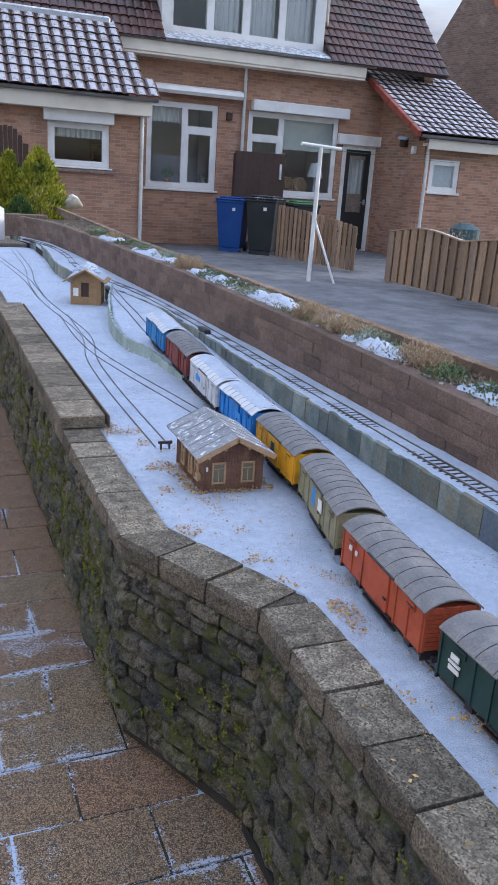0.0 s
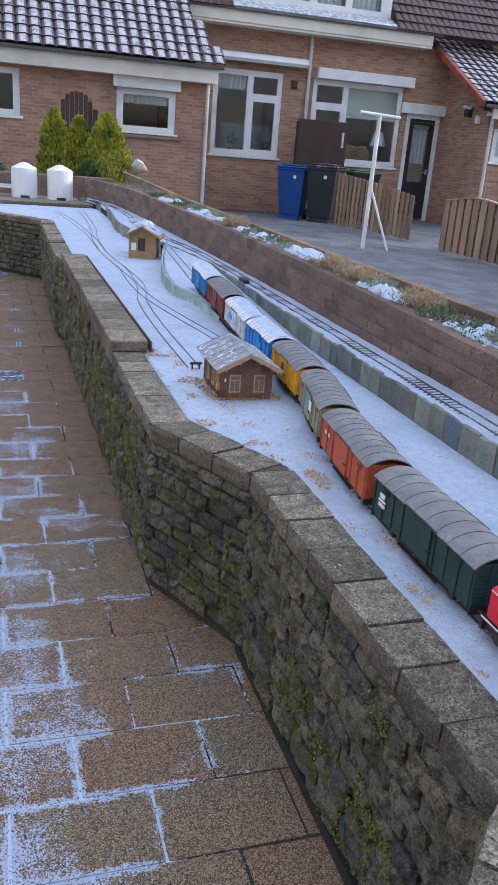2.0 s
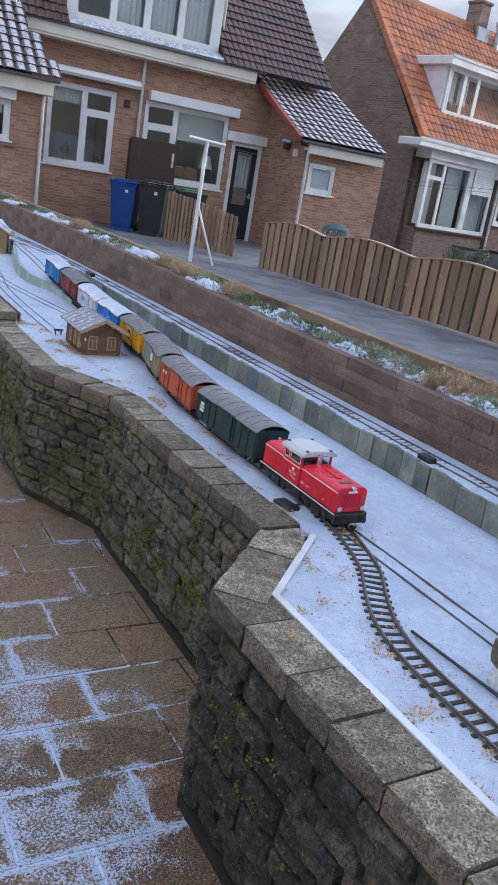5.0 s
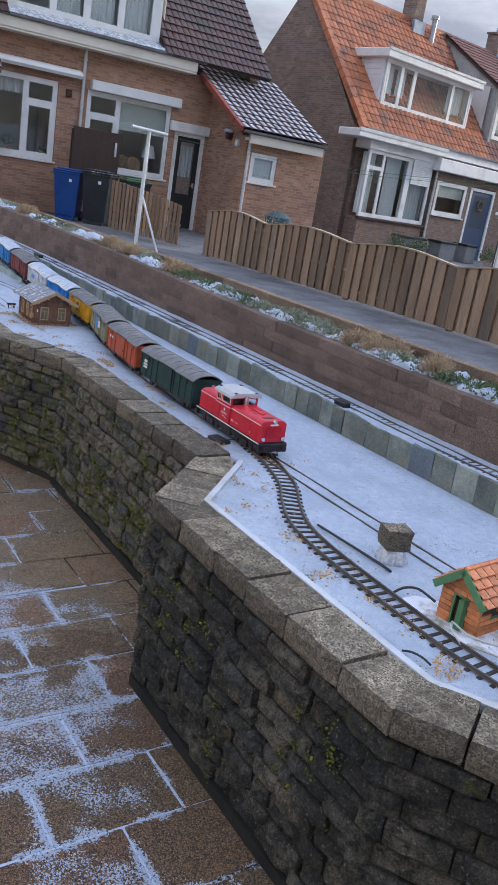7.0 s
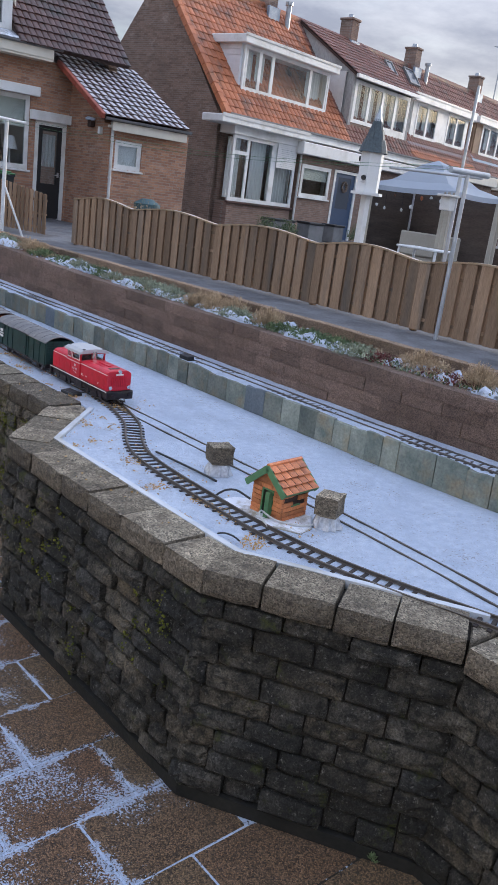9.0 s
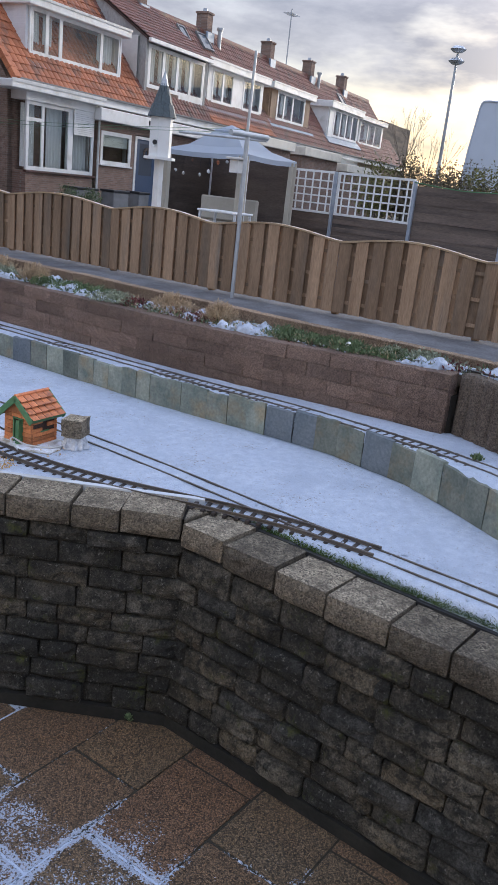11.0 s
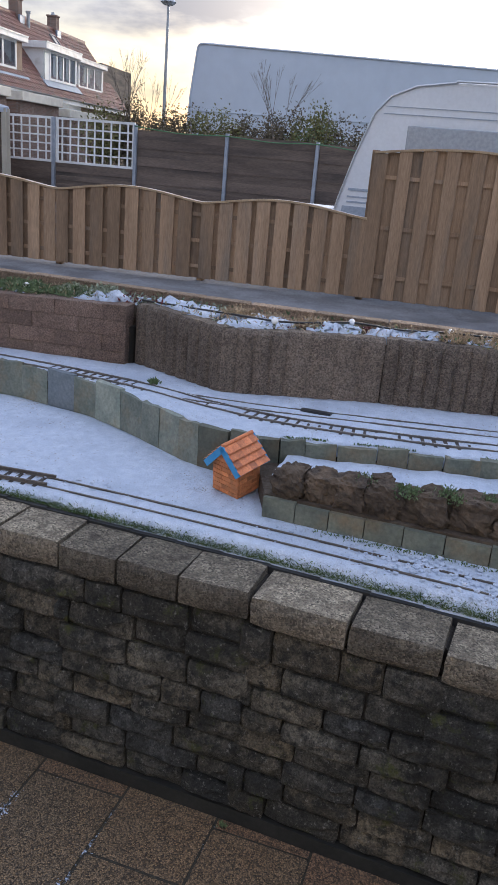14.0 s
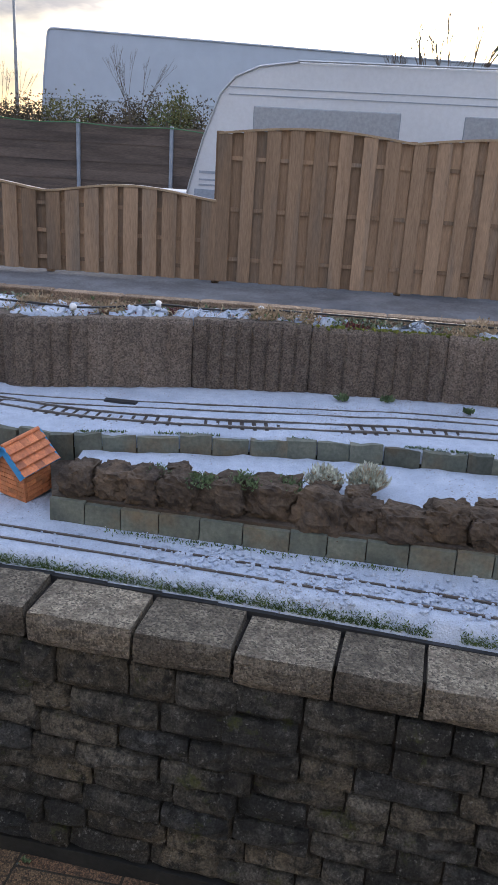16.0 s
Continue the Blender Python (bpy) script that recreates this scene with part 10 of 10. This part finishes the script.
# low lights on the planting strip
for x, y in ((1.507, -2.145), (1.648, -2.33), (1.70, -2.60), (1.57, -1.32)):
    sp = thing("spike_light", "small clear ball of a garden string light", "lamp", pose(x, y, x_at(TOP, y) - 0.004), "string lights")
    bm = bmesh.new()
    tube(bm, (0, 0, 0), (0, 0, 0.02), 0.003, 6)
    part("spike", bm, M["black_plastic"], sp)
    bm = bmesh.new()
    bmesh.ops.create_icosphere(bm, subdivisions=2, radius=0.010, matrix=Matrix.Translation((0, 0, 0.026)))
    part("ball", bm, M["white_plastic"], sp)
cable("light_cable", [(1.60, -1.7, 0.83), (1.535, -2.05, 0.838), (1.51, -2.15, 0.842), (1.58, -2.22, 0.836), (1.645, -2.335, 0.842), (1.66, -2.47, 0.838), (1.695, -2.60, 0.842), (1.70, -2.8, 0.845), (1.74, -3.4, 0.84)], 0.003, M["black_plastic"], "thin dark cable between the string lights")

# ---------------------------------------------------------------- pieces of the walls and pavements
PIECE_RND = random.Random(11)


def along(line):
    """Segments of a plan line with start, direction, inward normal and length."""
    for a, b in zip(line, line[1:]):
        a, b = Vector(a), Vector(b)
        v = (b - a).normalized()
        yield a, v, Vector((v.y, -v.x)), (b - a).length


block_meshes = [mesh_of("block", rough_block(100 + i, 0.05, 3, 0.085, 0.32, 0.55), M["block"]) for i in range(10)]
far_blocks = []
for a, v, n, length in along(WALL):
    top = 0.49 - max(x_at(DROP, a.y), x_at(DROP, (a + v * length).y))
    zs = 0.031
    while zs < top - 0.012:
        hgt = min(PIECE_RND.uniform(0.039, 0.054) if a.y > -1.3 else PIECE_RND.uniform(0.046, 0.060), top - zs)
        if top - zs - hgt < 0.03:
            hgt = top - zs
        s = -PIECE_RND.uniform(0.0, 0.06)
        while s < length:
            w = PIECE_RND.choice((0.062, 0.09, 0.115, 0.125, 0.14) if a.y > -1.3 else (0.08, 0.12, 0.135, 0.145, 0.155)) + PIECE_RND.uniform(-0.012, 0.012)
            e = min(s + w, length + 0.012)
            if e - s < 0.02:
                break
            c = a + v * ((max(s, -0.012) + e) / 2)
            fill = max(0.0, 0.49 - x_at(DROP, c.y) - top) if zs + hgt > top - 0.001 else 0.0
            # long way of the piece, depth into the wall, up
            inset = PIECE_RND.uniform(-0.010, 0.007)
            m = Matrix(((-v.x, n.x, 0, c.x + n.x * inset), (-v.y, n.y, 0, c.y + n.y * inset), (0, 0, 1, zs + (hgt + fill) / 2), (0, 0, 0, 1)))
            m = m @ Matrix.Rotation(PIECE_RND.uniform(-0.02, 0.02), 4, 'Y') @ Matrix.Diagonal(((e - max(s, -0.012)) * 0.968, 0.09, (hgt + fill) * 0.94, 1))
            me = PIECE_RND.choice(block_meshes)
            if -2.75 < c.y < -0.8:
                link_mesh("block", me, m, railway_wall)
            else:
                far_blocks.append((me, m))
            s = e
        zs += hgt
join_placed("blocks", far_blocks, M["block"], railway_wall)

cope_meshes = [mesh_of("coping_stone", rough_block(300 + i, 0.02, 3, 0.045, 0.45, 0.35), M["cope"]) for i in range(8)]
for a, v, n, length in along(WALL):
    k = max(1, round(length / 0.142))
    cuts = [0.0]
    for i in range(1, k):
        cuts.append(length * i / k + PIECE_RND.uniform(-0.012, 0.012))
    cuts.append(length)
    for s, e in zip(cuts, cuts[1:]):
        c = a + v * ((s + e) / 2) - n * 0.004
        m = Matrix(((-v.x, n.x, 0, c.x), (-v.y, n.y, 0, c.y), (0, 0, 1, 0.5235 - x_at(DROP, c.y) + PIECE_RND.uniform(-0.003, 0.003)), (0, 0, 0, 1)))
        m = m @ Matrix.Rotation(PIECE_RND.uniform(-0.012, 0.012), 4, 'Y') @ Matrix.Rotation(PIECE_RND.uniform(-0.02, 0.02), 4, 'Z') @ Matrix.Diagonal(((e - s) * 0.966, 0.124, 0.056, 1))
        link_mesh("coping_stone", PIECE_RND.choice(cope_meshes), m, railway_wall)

# wedge stones that close the coping at the inward corners
for k in range(1, len(WALL) - 1):
    p = Vector(WALL[k])
    v0, v1 = (p - Vector(WALL[k - 1])).normalized(), (Vector(WALL[k + 1]) - p).normalized()
    n0, n1 = Vector((v0.y, -v0.x)), Vector((v1.y, -v1.x))
    if v0.x * v1.y - v0.y * v1.x > 0.2:
        low = x_at(DROP, p.y)
        m0 = (n0 + n1).normalized()
        bm = prism(bmesh.new(), [tuple(p + m0 * 0.012), tuple(p + n0 * 0.112 + v0 * 0.003), tuple(p + m0 * 0.119), tuple(p + n1 * 0.112 - v1 * 0.003)], 0.497 - low, 0.549 - low)
        bmesh.ops.recalc_face_normals(bm, faces=bm.faces)
        part("coping_stone", bevelled(bm, 0.003), M["cope"], railway_wall)

# slate edging of the upper ledge
slate_edging = thing("slate_edging", "row of upright grey-green slate slabs edging the upper ledge", "edging", kind="structure")
slab_meshes = {}
for kind in ("slate", "slate_dark", "slate_blue"):
    out = []
    for i in range(4):
        rnd = random.Random(500 + i)
        bm = boxes((-0.5, 0.5, 0.0, 1.0, 0.0, 1.0))
        bmesh.ops.subdivide_edges(bm, edges=[e for e in bm.edges if abs(e.verts[0].co.x - e.verts[1].co.x) > 0.5], cuts=2)
        for vv in bm.verts:
            vv.co.z += rnd.uniform(-0.03, 0.02) if vv.co.z > 0.5 else 0
            vv.co.x += rnd.uniform(-0.02, 0.02)
        out.append(mesh_of("slab", bm, M[kind]))
    slab_meshes[kind] = out
slab_line = [tuple(p)[:2] for p in catmull([(x, y, 0) for x, y in SLABS if y < -1.8], 0.068)]
slab_line += [tuple(p)[:2] for p in catmull([(x, y, 0) for x, y in SLABS if y > -2.0], 0.085)][1:]
for a, v, n, length in along(slab_line):
    c = a + v * (length / 2)
    blue = PIECE_RND.random() < (0.05 if c.y > -1.2 else 0.28 if c.y > -2.1 else 0.0)
    base = DECK - 0.03
    m = Matrix(((-v.x, n.x, 0, c.x), (-v.y, n.y, 0, c.y), (0, 0, 1, base), (0, 0, 0, 1)))
    m = m @ Matrix.Rotation(PIECE_RND.uniform(-0.03, 0.03), 4, 'Y') @ Matrix.Rotation(PIECE_RND.uniform(-0.05, 0.05), 4, 'Z') @ Matrix.Diagonal((length * 0.97, 0.014, x_at(LEDGE, c.y) + 0.003 - base + PIECE_RND.uniform(-0.004, 0.006), 1))
    link_mesh("slab", PIECE_RND.choice(slab_meshes["slate_blue" if blue else "slate" if c.y > -2.1 else "slate_dark"]), m, slate_edging)

# brown blocks of the planting strip
planter_wall = thing("planter_wall", "low brown concrete block wall of the planting strip", "wall", kind="structure")
pl_meshes = [mesh_of("block", rough_block(700 + i, 0.015, 1, 0.03, 0.4), M["planter"]) for i in range(6)]
north = [p for p in PLANT if p[1] > -1.695]
north_line = catmull([(x, y, 0) for x, y in north], 0.02)
reach = [0.0]
for p, q in zip(north_line, north_line[1:]):
    reach.append(reach[-1] + (q - p).length)


def on_north(s):
    """Point of the planter wall's line at a length along it."""
    s = min(max(s, 0.0), reach[-1] - 1e-6)
    i = max(k for k, r in enumerate(reach) if r <= s) if s < 1.0 else next(k for k in range(len(reach) - 1) if reach[k + 1] > s)
    return north_line[i].lerp(north_line[i + 1], (s - reach[i]) / (reach[i + 1] - reach[i]))


for row in range(4):
    s = -0.078 * (row % 2)
    while s < reach[-1] - 0.02:
        e = min(s + 0.156, reach[-1])
        p, q = on_north(s), on_north(e)
        w = (q - p).length
        if w > 0.02:
            v = (q - p).normalized()
            c = (p + q) / 2
            z_lo = x_at(LEDGE, c.y) - 0.012
            hgt = (x_at(TOP, c.y) + 0.002 - z_lo) / 4
            f = (row + 0.5) / 4
            rise = (1 - f) * (x_at(LEDGE, q.y) - x_at(LEDGE, p.y)) + f * (x_at(TOP, q.y) - x_at(TOP, p.y))
            n = Vector((v.y, -v.x))
            c = c.xy + n * PIECE_RND.uniform(-0.0015, 0.002)
            m = Matrix(((-v.x, n.x, 0, c.x), (-v.y, n.y, 0, c.y), (0, 0, 1, z_lo + hgt * (row + 0.5)), (0, 0, 0, 1)))
            m = m @ Matrix.Rotation(math.asin(rise / w) + PIECE_RND.uniform(-0.002, 0.002), 4, 'Y') @ Matrix.Diagonal((w * 0.986, 0.075, hgt * 0.975, 1))
            link_mesh("block", PIECE_RND.choice(pl_meshes), m, planter_wall)
        s += 0.156
# ribbed concrete palisade
palisade = thing("palisade", "dark ribbed exposed-aggregate concrete palisade", "wall", kind="structure")


def ribbed(seed):
    """Palisade unit: unit width along x, front at y=0, unit height; four upright ribs with rounded shoulders."""
    rnd = random.Random(seed)
    bm = bmesh.new()
    nx, rows = 24, []
    for z in (0.0, 0.3, 0.6, 0.86, 0.95, 1.0):
        row = []
        for i in range(nx + 1):
            u = i / nx
            rib = abs(math.sin(u * math.pi * 4)) ** 0.5
            y = 0.13 * (1 - rib) + rnd.uniform(-0.02, 0.02) + (0.06 if z == 0.95 else 0.22 if z == 1.0 else 0)
            row.append(bm.verts.new((u - 0.5, y, z + rnd.uniform(-0.006, 0.006))))
        rows.append(row)
    rows.append([bm.verts.new((v.co.x, 1.0, 0.995)) for v in rows[-1]])
    for r0, r1 in zip(rows, rows[1:]):
        for i in range(nx):
            bm.faces.new((r0[i], r0[i + 1], r1[i + 1], r1[i]))
    return bm


rib_meshes = [mesh_of("palisade_unit", ribbed(800 + i), M["palisade"]) for i in range(4)]
for a, v, n, length in along([p for p in PLANT if p[1] < -1.695]):
    k = max(1, round(length / 0.20))
    for i in range(k):
        s, e = length * i / k, length * (i + 1) / k
        c = a + v * ((s + e) / 2)
        m = Matrix(((-v.x, n.x, 0, c.x), (-v.y, n.y, 0, c.y), (0, 0, 1, UPPER - 0.03), (0, 0, 0, 1)))
        m = m @ Matrix.Diagonal(((e - s) * 0.999, 0.06, 0.206 + PIECE_RND.uniform(-0.004, 0.004), 1))
        link_mesh("palisade_unit", PIECE_RND.choice(rib_meshes), m, palisade)
# kerb along the back of the planting strip
kerb = thing("kerb", "reddish kerb stones along the back of the planting strip", "kerb", kind="structure")
kb_meshes = [mesh_of("kerb_stone", bevelled(boxes((-0.5, 0.5, 0.0, 1.0, -0.5, 0.5)), 0.03), M["kerb"]) for i in range(2)]
for a, v, n, length in along([tuple(p)[:2] for p in catmull([(x, y, 0) for x, y in KERB], 0.22)]):
    c = a + v * (length / 2)
    m = Matrix(((-v.x, n.x, 0, c.x), (-v.y, n.y, 0, c.y), (0, 0, 1, 0.802 + PIECE_RND.uniform(-0.002, 0.002)), (0, 0, 0, 1)))
    m = m @ Matrix.Rotation(PIECE_RND.uniform(-0.004, 0.004), 4, 'Y') @ Matrix.Diagonal((length * 0.985, 0.048, 0.085, 1))
    link_mesh("kerb_stone", PIECE_RND.choice(kb_meshes), m, kerb)

# pavers of the courtyard, 30 x 20 cm in running bond
pav_meshes = []
for i in range(5):
    rnd = random.Random(900 + i)
    bm = boxes((-0.5, 0.5, -0.5, 0.5, -1.0, 0.0))
    bevelled(bm, 0.014)
    for vv in bm.verts:
        vv.co.x += rnd.uniform(-0.005, 0.005)
        vv.co.y += rnd.uniform(-0.006, 0.006)
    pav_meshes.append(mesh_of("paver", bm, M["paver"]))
far_pavers, near_count = [], 0
dark_paver = mesh_of("paver", bevelled(boxes((-0.5, 0.5, -0.5, 0.5, -1.0, 0.0)), 0.014), M["paver_dark"])
for j in range(-32, 46):
    y = 0.125 + 0.2 * j
    for i in range(-19, 3):
        x = 0.145 + 0.30 * i + (0.15 if j % 2 else 0.0) + 0.15
        lim = x_at(WALL, y) + 0.03
        if x - 0.15 > lim:
            continue
        x1 = min(x + 0.15, lim + 0.03)
        w = x1 - (x - 0.15)
        if w < 0.03:
            continue
        cx = x - 0.15 + w / 2
        m = Matrix.Translation((cx, y, PIECE_RND.uniform(-0.0018, 0.0018))) @ Matrix.Rotation(PIECE_RND.uniform(-0.006, 0.006), 4, 'Z') @ Matrix.Rotation(PIECE_RND.uniform(-0.004, 0.004), 4, 'X') \
            @ Matrix.Diagonal((w - 0.006, 0.194, 0.03, 1))
        if (-0.45 < cx < 0.12 and 3.75 < y < 4.5 and (i + j) % 3) or (cx < 0.2 and 7.7 < y < 8.5):
            link_mesh("paver", dark_paver, m, courtyard)
        elif -2.6 < y < 2.7 and x > -0.65 and near_count < 270:
            link_mesh("paver", PIECE_RND.choice(pav_meshes), m, courtyard)
            near_count += 1
        else:
            far_pavers.append((PIECE_RND.choice(pav_meshes), m))
join_placed("pavers", far_pavers, M["paver"], courtyard)
